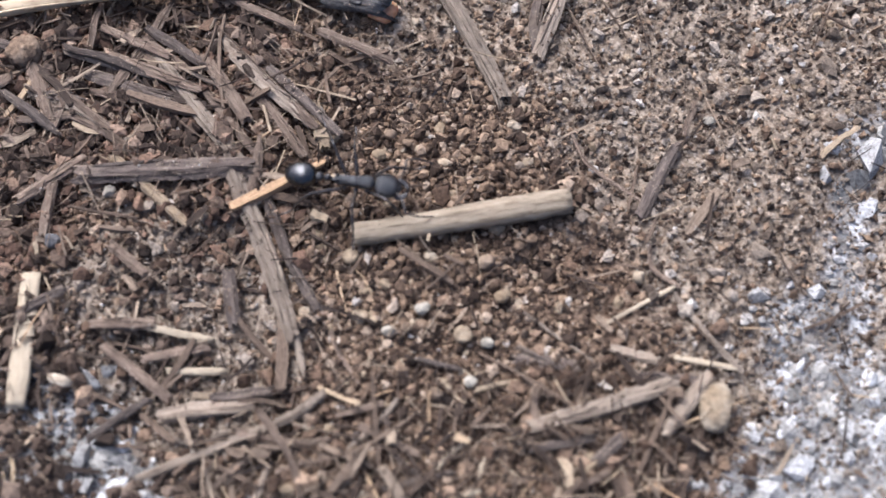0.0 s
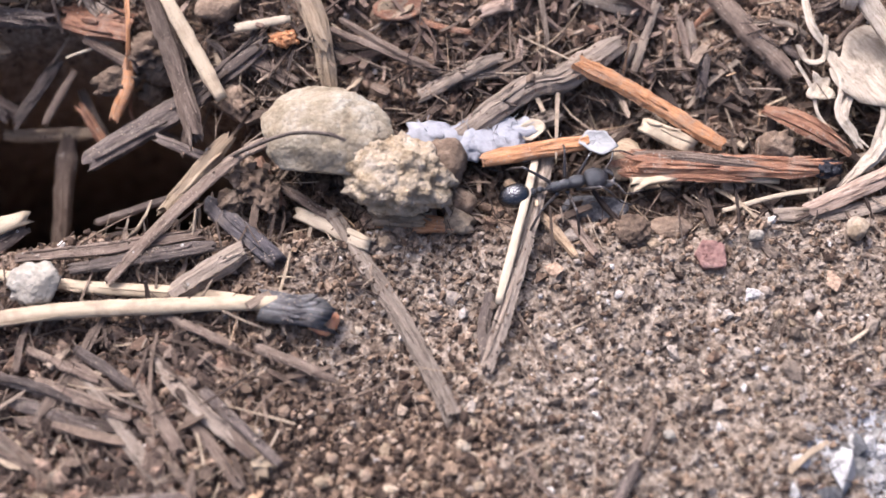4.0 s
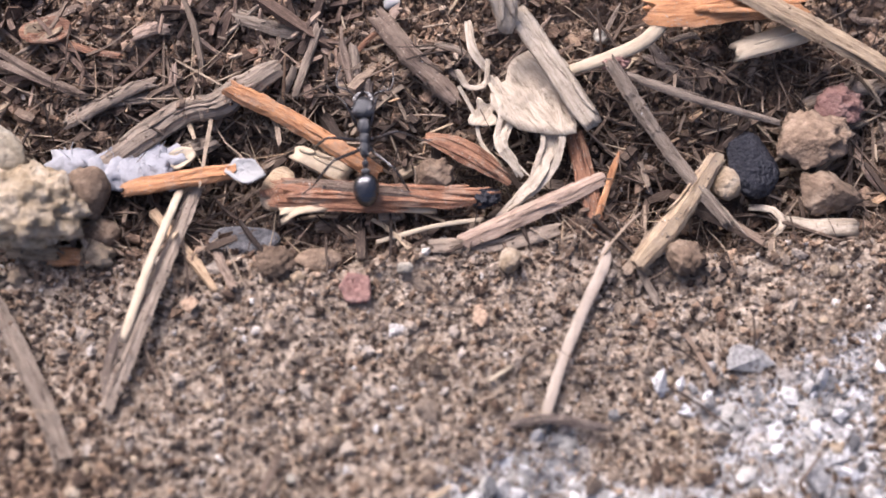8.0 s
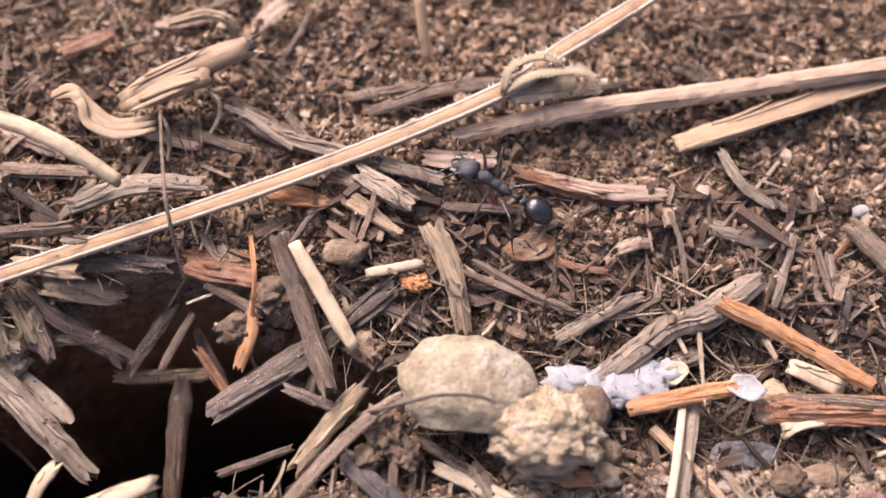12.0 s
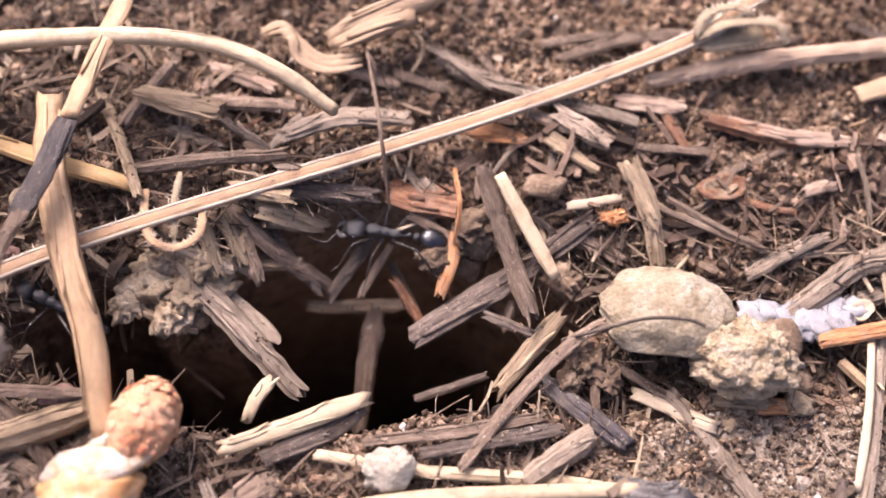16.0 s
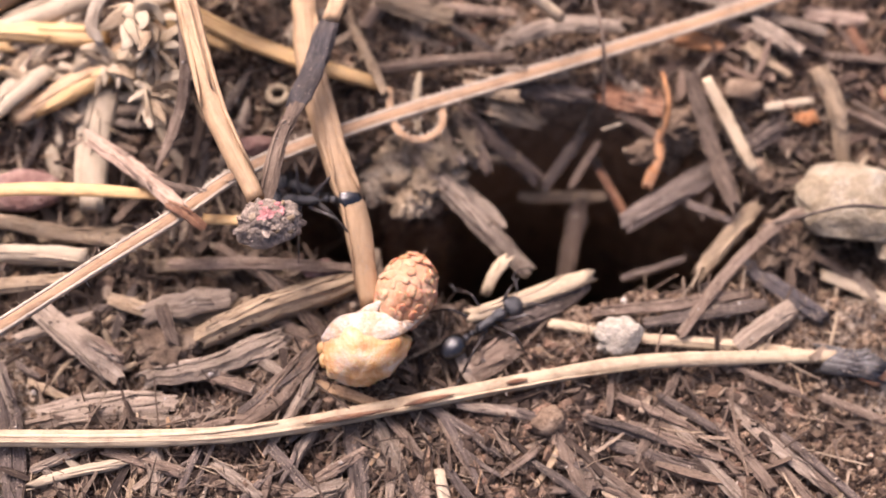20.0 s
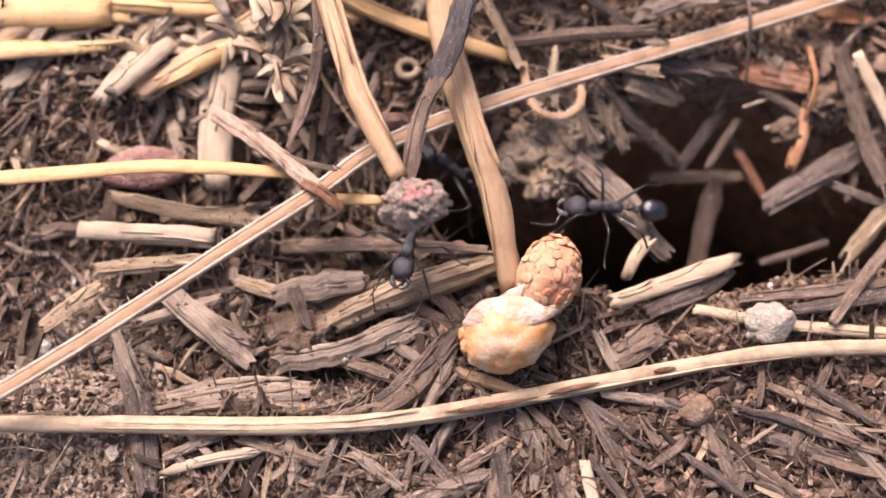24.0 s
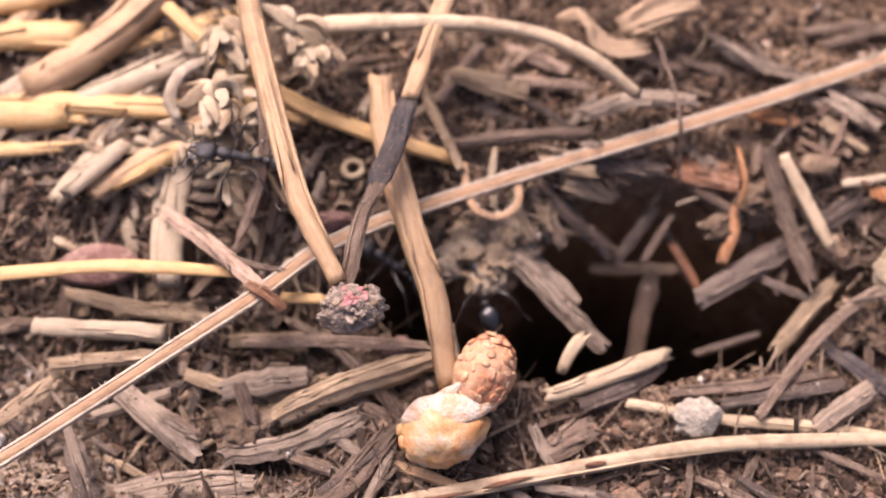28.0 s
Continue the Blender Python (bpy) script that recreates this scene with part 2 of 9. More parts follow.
MAT = {
    "grey": fibre_material("weathered_wood", (0.125, 0.093, 0.068), (0.265, 0.207, 0.153), (0.43, 0.355, 0.275)),
    "brown": fibre_material("brown_wood", (0.07, 0.049, 0.036), (0.17, 0.121, 0.087), (0.31, 0.236, 0.177)),
    "dark": fibre_material("dark_bark", (0.04, 0.03, 0.025), (0.1, 0.077, 0.063), (0.22, 0.175, 0.143)),
    "tan": fibre_material("tan_stick", (0.15, 0.10, 0.06), (0.36, 0.265, 0.165), (0.52, 0.41, 0.275), stain_amount=0.35, cracks=0.25),
    "straw": fibre_material("straw", (0.25, 0.168, 0.092), (0.46, 0.362, 0.235), (0.56, 0.475, 0.345), 0.6, 0.35, 0.15, (0.121, 0.0641, 0.0285), 0.6, 2.2, cracks=0.1),
    "pale": fibre_material("pale_straw", (0.24, 0.182, 0.115), (0.43, 0.35, 0.242), (0.55, 0.475, 0.36), 0.65, 0.3, 0.15, (0.154, 0.107, 0.0692), 0.3, cracks=0.1),
    "gold": fibre_material("golden_straw", (0.38, 0.2, 0.07), (0.57, 0.37, 0.155), (0.65, 0.49, 0.27), 0.5, 0.4, 0.12, (0.32, 0.139, 0.0427), 0.3, 2.0, cracks=0.1),
    "sheath": fibre_material("papery_sheath", (0.19, 0.12, 0.068), (0.33, 0.232, 0.143), (0.43, 0.325, 0.22), 0.6, 0.3, 0.1, (0.16, 0.09, 0.05), 0.4, 2.4, cracks=0.08),
    "stalk": fibre_material("tan_stalk", (0.2, 0.13, 0.085), (0.4, 0.29, 0.2), (0.52, 0.41, 0.31), 0.65, 0.3, 0.2, (0.15, 0.07, 0.04), 0.4, cracks=0.2),
    "pink": fibre_material("pinkish_stalk", (0.16, 0.105, 0.075), (0.36, 0.255, 0.185), (0.53, 0.415, 0.32)),
    "cutwood": fibre_material("weathered_cut_wood", (0.14, 0.105, 0.07), (0.31, 0.25, 0.175), (0.45, 0.38, 0.29), 0.8, 0.2, 0.08, (0.2, 0.14, 0.09), 0.25, 2.6, cracks=0.22),
    "charred": fibre_material("charred_fibre", (0.035, 0.033, 0.033), (0.12, 0.115, 0.112), (0.3, 0.29, 0.28), 0.8, 0.2, 0.1, cracks=0.25),
    "straw_grey": fibre_material("grey_straw", (0.2, 0.155, 0.115), (0.36, 0.295, 0.23), (0.47, 0.405, 0.335), 0.65, 0.3, 0.1, (0.12, 0.08, 0.055), 0.35, cracks=0.15),
    "orange": fibre_material("orange_wood", (0.16, 0.06, 0.025), (0.42, 0.19, 0.075), (0.60, 0.34, 0.17), 0.6, 0.35, 0.15, (0.17, 0.06, 0.025), 0.35),
    "red": fibre_material("red_bark", (0.066, 0.0242, 0.0132), (0.231, 0.105, 0.055), (0.44, 0.242, 0.132), 0.6, 0.35),
    "husk": fibre_material("papery_husk", (0.28, 0.215, 0.145), (0.52, 0.43, 0.315), (0.66, 0.575, 0.45), 0.6, 0.3, 0.08, (0.18, 0.125, 0.08), 0.35, 2.4, cracks=0.21),
    "leaf": fibre_material("withered_leaf", (0.018, 0.014, 0.015), (0.05, 0.043, 0.045), (0.13, 0.11, 0.105), 0.55, 0.4),
    "stemcore": fibre_material("stem_groove", (0.19, 0.105, 0.052), (0.34, 0.21, 0.115), (0.45, 0.31, 0.19), 0.6, 0.3, 0.1, cracks=0.1),
    "stem": fibre_material("tan_stem", (0.204, 0.111, 0.051), (0.442, 0.293, 0.162), (0.579, 0.434, 0.272), 0.55, 0.35, 0.12, (0.111, 0.0596, 0.0298), 0.45, 2.2, cracks=0.1),
    "bract": fibre_material("bract", (0.171, 0.121, 0.0684), (0.302, 0.237, 0.149), (0.388, 0.331, 0.24), 0.65, 0.3, 0.12, cracks=0.1),
    "bristle": fibre_material("bristle", (0.29, 0.235, 0.17), (0.42, 0.355, 0.27), (0.53, 0.46, 0.37), 0.5, 0.4, 0.05, cracks=0.1),
    "peach": mineral_material("peach_scale", [(0.25, (0.36, 0.165, 0.085)), (0.5, (0.5, 0.27, 0.155)), (0.75, (0.58, 0.37, 0.25))], 0.5, 0.5, 0.3, 0.03, False),
    "wax": mineral_material("waxy_calyx", [(0.3, (0.37, 0.155, 0.055)), (0.42, (0.47, 0.25, 0.1)), (0.52, (0.52, 0.33, 0.17)), (0.64, (0.54, 0.44, 0.33))], 0.33, 0.24, 0.3, 0.05, False),
    "film": mineral_material("whitish_film", [(0.3, (0.42, 0.24, 0.12)), (0.45, (0.47, 0.34, 0.22)), (0.58, (0.52, 0.45, 0.38)), (0.75, (0.52, 0.48, 0.44))], 0.5, 0.3, 0.5, 0.05, False),
    "chip": mineral_material("stone_chip", [(0.3, (0.17, 0.158, 0.138)), (0.5, (0.31, 0.292, 0.26)), (0.7, (0.44, 0.42, 0.38))], 0.7, 0.85, 0.7, 0.35, True),
    "rust": mineral_material("rusty_crumb", [(0.3, (0.2, 0.07, 0.025)), (0.5, (0.42, 0.18, 0.07)), (0.7, (0.5, 0.28, 0.14))], 1.6, 0.6, 0.8),
    "crimson": mineral_material("crimson_bud", [(0.25, (0.28, 0.09, 0.09)), (0.5, (0.45, 0.19, 0.18)), (0.75, (0.55, 0.36, 0.32))], 1.5, 0.75, 0.8),
    "ash": mineral_material("ashy_bud", [(0.25, (0.09, 0.07, 0.055)), (0.5, (0.27, 0.215, 0.17)), (0.75, (0.46, 0.39, 0.31))], 1.4, 0.85, 0.9),
    "stone": mineral_material("limestone", [(0.3, (0.15, 0.11, 0.07)), (0.42, (0.29, 0.235, 0.155)), (0.52, (0.345, 0.29, 0.205)), (0.6, (0.41, 0.365, 0.28)), (0.72, (0.25, 0.215, 0.16))], 0.33, bump=0.5),
    "sand": mineral_material("sandstone_crust", [(0.28, (0.15, 0.105, 0.06)), (0.42, (0.3, 0.23, 0.142)), (0.58, (0.39, 0.315, 0.22)), (0.75, (0.5, 0.43, 0.335))], 0.8, bump=1.0),
    "clod": mineral_material("earth_clod", [(0.25, (0.0765, 0.05, 0.0316)), (0.5, (0.192, 0.134, 0.0892)), (0.75, (0.317, 0.24, 0.168))], 0.5, spread=0.3),
    "tanclod": mineral_material("sandy_clod", [(0.25, (0.145, 0.0978, 0.0553)), (0.5, (0.306, 0.234, 0.153)), (0.75, (0.442, 0.374, 0.281))], 0.45),
    "greyclod": mineral_material("grey_clod", [(0.25, (0.21, 0.182, 0.14)), (0.5, (0.33, 0.295, 0.235)), (0.75, (0.42, 0.385, 0.32))], 0.8, bump=0.6, spread=0.08),
    "white": mineral_material("white_fluff", [(0.25, (0.216, 0.212, 0.216)), (0.5, (0.288, 0.284, 0.292)), (0.75, (0.338, 0.335, 0.338))], 0.9, 0.95, 0.3, 0.05, False),
    "paper": mineral_material("white_paper", [(0.25, (0.238, 0.227, 0.209)), (0.5, (0.288, 0.281, 0.266)), (0.75, (0.317, 0.31, 0.302))], 0.25, 0.7, 0.2, 0.03, False),
    "slate": mineral_material("slate", [(0.3, (0.05, 0.048, 0.05)), (0.55, (0.115, 0.11, 0.11)), (0.8, (0.2, 0.19, 0.185))], 0.6, 0.6),
    "coal": mineral_material("charcoal", [(0.3, (0.009, 0.009, 0.012)), (0.55, (0.02, 0.02, 0.026)), (0.8, (0.05, 0.05, 0.056))], 0.6, 0.55, 1.0),
    "redstone": mineral_material("reddish_stone", [(0.25, (0.12, 0.055, 0.045)), (0.5, (0.23, 0.13, 0.105)), (0.75, (0.36, 0.25, 0.2))], 0.5, 0.7),
}
for _w in ("wax", "peach"):
    _b = MAT[_w].node_tree.nodes["Principled BSDF"]
    _b.inputs["Subsurface Weight"].default_value, _b.inputs["Subsurface Scale"].default_value = 0.35, 0.0012
CHIP = island_material("concrete_chips", [(0.0, (0.1, 0.1, 0.102)), (0.2, (0.25, 0.24, 0.225)), (0.5, (0.38, 0.365, 0.34)), (0.8, (0.49, 0.48, 0.46)), (1.0, (0.6, 0.595, 0.58))])
GRAIN = island_material("soil_grains", [(0.0, (0.03, 0.02, 0.014)), (0.35, (0.09, 0.058, 0.038)), (0.6, (0.2, 0.135, 0.086)), (0.8, (0.31, 0.215, 0.138)), (0.985, (0.42, 0.325, 0.235)), (1.0, (0.62, 0.57, 0.5))])
PALEGRIT = island_material("pale_grit", [(0.0, (0.11, 0.082, 0.06)), (0.35, (0.215, 0.168, 0.124)), (0.7, (0.31, 0.252, 0.193)), (0.95, (0.385, 0.325, 0.26)), (1.0, (0.56, 0.53, 0.48))])
CRUMB = island_material("earth_crumbs", [(0.0, (0.063, 0.0392, 0.0252)), (0.4, (0.154, 0.098, 0.063)), (0.8, (0.28, 0.189, 0.126)), (1.0, (0.42, 0.294, 0.196))])
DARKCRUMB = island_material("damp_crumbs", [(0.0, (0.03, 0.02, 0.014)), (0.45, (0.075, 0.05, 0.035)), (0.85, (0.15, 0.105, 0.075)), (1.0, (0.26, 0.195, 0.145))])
MULCH = island_material("mulch", [(0.0, (0.06, 0.036, 0.024)), (0.4, (0.15, 0.09, 0.06)), (0.8, (0.26, 0.165, 0.11)), (1.0, (0.4, 0.29, 0.205))])
TANCRUMB = island_material("sandy_crumbs", [(0.0, (0.16, 0.096, 0.058)), (0.4, (0.27, 0.173, 0.106)), (0.85, (0.37, 0.255, 0.165)), (1.0, (0.5, 0.38, 0.27))])
BARKSHRED = island_material("bark_shreds", [(0.0, (0.035, 0.022, 0.016)), (0.4, (0.1, 0.064, 0.045)), (0.75, (0.2, 0.135, 0.096)), (0.94, (0.33, 0.235, 0.17)), (1.0, (0.44, 0.33, 0.24))], 0.8, True)
SHRED = island_material("litter_shreds", [(0.0, (0.03, 0.02, 0.015)), (0.35, (0.085, 0.058, 0.04)), (0.7, (0.185, 0.132, 0.092)), (0.9, (0.34, 0.262, 0.185)), (0.98, (0.458, 0.355, 0.229)), (1.0, (0.48, 0.309, 0.172))], 0.8, True)


# ---- the lie of the land, in millimetres ----
def step(a, b, v):
    u = np.clip((v - a) / (b - a), 0, 1)
    return u * u * (3 - 2 * u)


def lie(x, y):
    h = 0.35 * np.sin(x / 7.3 + 1.1) * np.sin(y / 8.9 + 0.4) + 0.25 * np.sin(x / 3.7 - y / 4.9)
    edge = 49.5 + 0.9 * np.sin(x / 5.1) + 0.5 * np.sin(x / 2.3 + 1) + 2.5 * step(-20, -45, x) - 12 * step(-44, -62, x)
    h = h - 2.1 * step(-0.8, 2.2, y - edge) * step(66, 54, y)
    h = h + 2.8 * step(57, 74, y)
    for cx, cy, rx, ry, deep in ((-29.0, 61.8, 12.0, 6.4, 170.0), (-40.0, 60.5, 7.0, 4.0, 8.0), (-34.0, 54.0, 12.0, 5.6, 120.0), (-20.5, 56.5, 10.5, 6.2, 80.0), (-52.5, 58.5, 5.5, 4.5, 60.0), (-44.0, 54.5, 8.0, 5.0, 110.0)):
        d = ((x - cx) / rx) ** 2 + ((y - cy) / ry) ** 2
        h = np.minimum(h, h * step(0.6, 1.5, d) - deep * step(1.2, 0.3, d))
    return h


def hashed(i, j, seed):
    n = (i * 374761393 + j * 668265263 + seed * 362437) & 0x7FFFFFFF
    n = ((n ^ (n >> 13)) * 1274126177) & 0x7FFFFFFF
    return ((n ^ (n >> 16)) & 0xFFFF) / 65535.0


def grainy(x, y, size, seed):
    u, v = np.asarray(x) / size, np.asarray(y) / size
    i, j = np.floor(u).astype(np.int64), np.floor(v).astype(np.int64)
    a, b = u - i, v - j
    a, b = a * a * (3 - 2 * a), b * b * (3 - 2 * b)
    return (hashed(i, j, seed) * (1 - a) + hashed(i + 1, j, seed) * a) * (1 - b) + (hashed(i, j + 1, seed) * (1 - a) + hashed(i + 1, j + 1, seed) * a) * b


def slab(x, y):
    """Where the bare speckled concrete shows: 1 there, 0 under soil."""
    w = 9 * (grainy(x, y, 7.0, 31) - 0.5) + 5 * (grainy(x, y, 2.4, 32) - 0.5)
    right = step(-4, 4, (x - 24.5 - 0.36 * (y - 14)) + 0.7 * w) * step(36, 30, y + 0.4 * w - 0.25 * np.maximum(x - 30, 0)) * (1 - 0.85 * step(29, 36, x) * step(0.62, 0.42, grainy(x, y, 5.5, 33)))
    left = step(-3.5, 3.5, -17.5 - x - (y - 5) + w) * step(15, 8, y + 0.4 * w)
    return np.clip(right + left, 0, 1) * step(150, 100, np.hypot(x, y - 40))


def dusty(x, y):
    """Where pale dust lies on the soil."""
    w = 6 * (grainy(x, y, 7.0, 41) - 0.5) + 3 * (grainy(x, y, 2.5, 42) - 0.5)
    a = step(-5, 5, x - 9 - 0.6 * (30 - y) + w) * step(51, 46, y + 0.3 * w)
    b = step(3, -3, np.hypot(x + 21, y - 16) - 10.5 + 0.7 * w)
    c = 0.95 * step(4, -3, np.hypot(x + 85, (y - 37) * 0.8) - 11 + w)
    d = 0.7 * step(-13, -4, x + w) * step(33, 40, y + w) * step(52, 48, y + 0.3 * w)
    return np.clip(np.maximum(a, d) + b + c, 0, 1) * step(150, 100, np.hypot(x, y - 40))


def warm(x, y):
    """Where the soil is lighter and sandier, behind the litter."""
    w = 8 * (grainy(x, y, 9.0, 71) - 0.5) + 4 * (grainy(x, y, 3.0, 72) - 0.5)
    return step(60, 72, y + w) * step(150, 100, np.hypot(x, y - 40))


def mulch(x, y):
    """Where rotten red-brown mulch covers the soil, at the first sticks and under the litter."""
    w = 8 * (grainy(x, y, 8.0, 73) - 0.5) + 4 * (grainy(x, y, 2.8, 74) - 0.5)
    return step(-8, -16, x + w) * step(14, 22, y + w) * step(44, 38, y + w) * step(-42, -34, x)


def relief(x, y):
    s = slab(x, y)
    rough = 1.2 * (grainy(x, y, 4.1, 1) - 0.5) + 1.1 * (grainy(x, y, 1.7, 2) - 0.5) + 0.8 * (grainy(x, y, 0.8, 3) - 0.5)
    fine = 0.35 * (grainy(x, y, 1.3, 4) - 0.5) + 0.2 * (grainy(x, y, 0.7, 5) - 0.5)
    rough = rough * (0.6 + 0.4 * step(46, 52, y))
    return rough * (1 - 0.75 * s) * (1 - 0.45 * dusty(x, y)) + fine * s - 0.25 * s


# ---- builders ----
def solid(name, verts, faces, material, parent=None, uvs=None, origin=None, label="", smooth=True, turn=None):
    """One mesh object from millimetres; verts are taken relative to origin."""
    v = np.asarray(verts, float)
    o = np.zeros(3) if origin is None else np.asarray(origin, float)
    me = bpy.data.meshes.new(name)
    me.from_pydata(((v - o) * MM).tolist(), [], [list(map(int, f)) for f in faces])
    if uvs is not None:
        lay = me.uv_layers.new(name="UVMap")
        idx = np.empty(len(me.loops), dtype=np.int32)
        me.loops.foreach_get("vertex_index", idx)
        lay.data.foreach_set("uv", np.asarray(uvs, float)[idx].ravel())
    me.polygons.foreach_set("use_smooth", [smooth] * len(me.polygons))
    me.materials.append(material)
    me.update()
    ob = new(name, me)
    ob.location = o * MM
    if parent is not None:
        ob.parent = parent
        ob.location = (o - np.array(parent.location) / MM) * MM if parent.parent is None else o * MM
    if label:
        tagged(ob, label)
    return ob


def smooth_path(pts, count):
    p = np.asarray(pts, float)
    if len(p) == 2:
        return p[0] + (p[1] - p[0]) * np.linspace(0, 1, count)[:, None]
    q = np.vstack([2 * p[0] - p[1], p, 2 * p[-1] - p[-2]])
    out = []
    for s in np.linspace(0, len(p) - 1 - 1e-9, count):
        i, u = int(s), s - int(s)
        a, b, c, d = q[i], q[i + 1], q[i + 2], q[i + 3]
        out.append(0.5 * (2 * b + (c - a) * u + (2 * a - 5 * b + 4 * c - d) * u * u + (3 * b - a - 3 * c + d) * u ** 3))
    return np.array(out)


def tube(centres, wide, high, n=10, ridges=0.0, jitter=0.0, ragged=0.0, rng=None, up=(0, 0, 1), hollow=0.15):
    """A closed tube round a line: half-widths across and upwards for every ring."""
    c = np.asarray(centres, float)
    k = len(c)
    rng = rng or np.random.default_rng(1)
    t = np.gradient(c, axis=0)
    t /= np.linalg.norm(t, axis=1)[:, None] + 1e-12
    side = np.cross(t, np.asarray(up, float))
    bad = np.linalg.norm(side, axis=1) < 0.25
    side[bad] = np.cross(t[bad], (0, 1, 0.2))
    side /= np.linalg.norm(side, axis=1)[:, None]
    nor = np.cross(side, t)
    ang = np.arange(n) * 2 * np.pi / n
    ridge = 1 + ridges * rng.uniform(-1, 1, n)
    wide, high = np.broadcast_to(wide, k), np.broadcast_to(high, k)
    verts, uvs = [], []
    along = np.concatenate([[0], np.cumsum(np.linalg.norm(np.diff(c, axis=0), axis=1))])
    shift = 40 * rng.random()
    for i in range(k):
        r = ridge * (1 + jitter * rng.uniform(-1, 1, n))
        ring = c[i] + np.outer(np.cos(ang) * wide[i] * r, side[i]) + np.outer(np.sin(ang) * high[i] * r, nor[i])
        if ragged and i in (0, k - 1):
            ring += np.outer(rng.uniform(-0.3, 1, n) * ragged * (wide[i] + high[i]) * (1 if i else -1), t[i])
        verts.append(ring)
        uvs.append(np.stack([np.full(n, along[i] + shift), ang * (wide.max() + high.max()) / 2 + shift], 1))
    verts, uvs = np.vstack(verts), np.vstack(uvs)
    faces = [(i * n + j, i * n + (j + 1) % n, (i + 1) * n + (j + 1) % n, (i + 1) * n + j) for i in range(k - 1) for j in range(n)]
    dent = hollow * (wide[0] + high[0])
    verts = np.vstack([verts, c[0] + t[0] * dent, c[-1] - t[-1] * dent])
    uvs = np.vstack([uvs, uvs[0], uvs[-1]])
    a = len(verts) - 2
    faces += [(a, (j + 1) % n, j) for j in range(n)] + [(a + 1, (k - 1) * n + j, (k - 1) * n + (j + 1) % n) for j in range(n)]
    return verts, faces, uvs


COUNT = [0]


def soil_specks(ob, c, side, wide, flat, count, rng):
    """Grains of soil that stick to the upper face of a piece of wood, in clusters."""
    base, faces = EIGHT
    vs, fs = [], []
    spots = rng.uniform(0.05, 0.95, max(2, count // 9))
    for q in range(count):
        u = float(np.clip(spots[q % len(spots)] + rng.normal(0, 0.07), 0.02, 0.98)) * (len(c) - 1.001)
        i = int(u)
        th = rng.normal(0, 0.75)
        mid = c[i] + (c[i + 1] - c[i]) * (u - i) + side[i] * (wide[i] * math.sin(th)) + np.array((0, 0, wide[i] * flat * abs(math.cos(th)) * 0.95))
        r = float(np.clip(rng.lognormal(-2.35, 0.4), 0.05, 0.22))
        fs += (faces + len(vs)).tolist()
        vs += (mid + base * r * rng.uniform(0.6, 1.3, (6, 1)) + rng.normal(0, 0.2 * r, (6, 3))).tolist()
    tagged(solid("soil_specks", vs, fs, PALEGRIT if count % 5 else CRUMB, ob, None, ob.location / MM, "", False), kind="stuff")


EIGHT = (np.array([(1, 0, 0), (-1, 0, 0), (0, 1, 0), (0, -1, 0), (0, 0, 1), (0, 0, -1)], float),
         np.array([(0, 2, 4), (2, 1, 4), (1, 3, 4), (3, 0, 4), (2, 0, 5), (1, 2, 5), (3, 1, 5), (0, 3, 5)]))


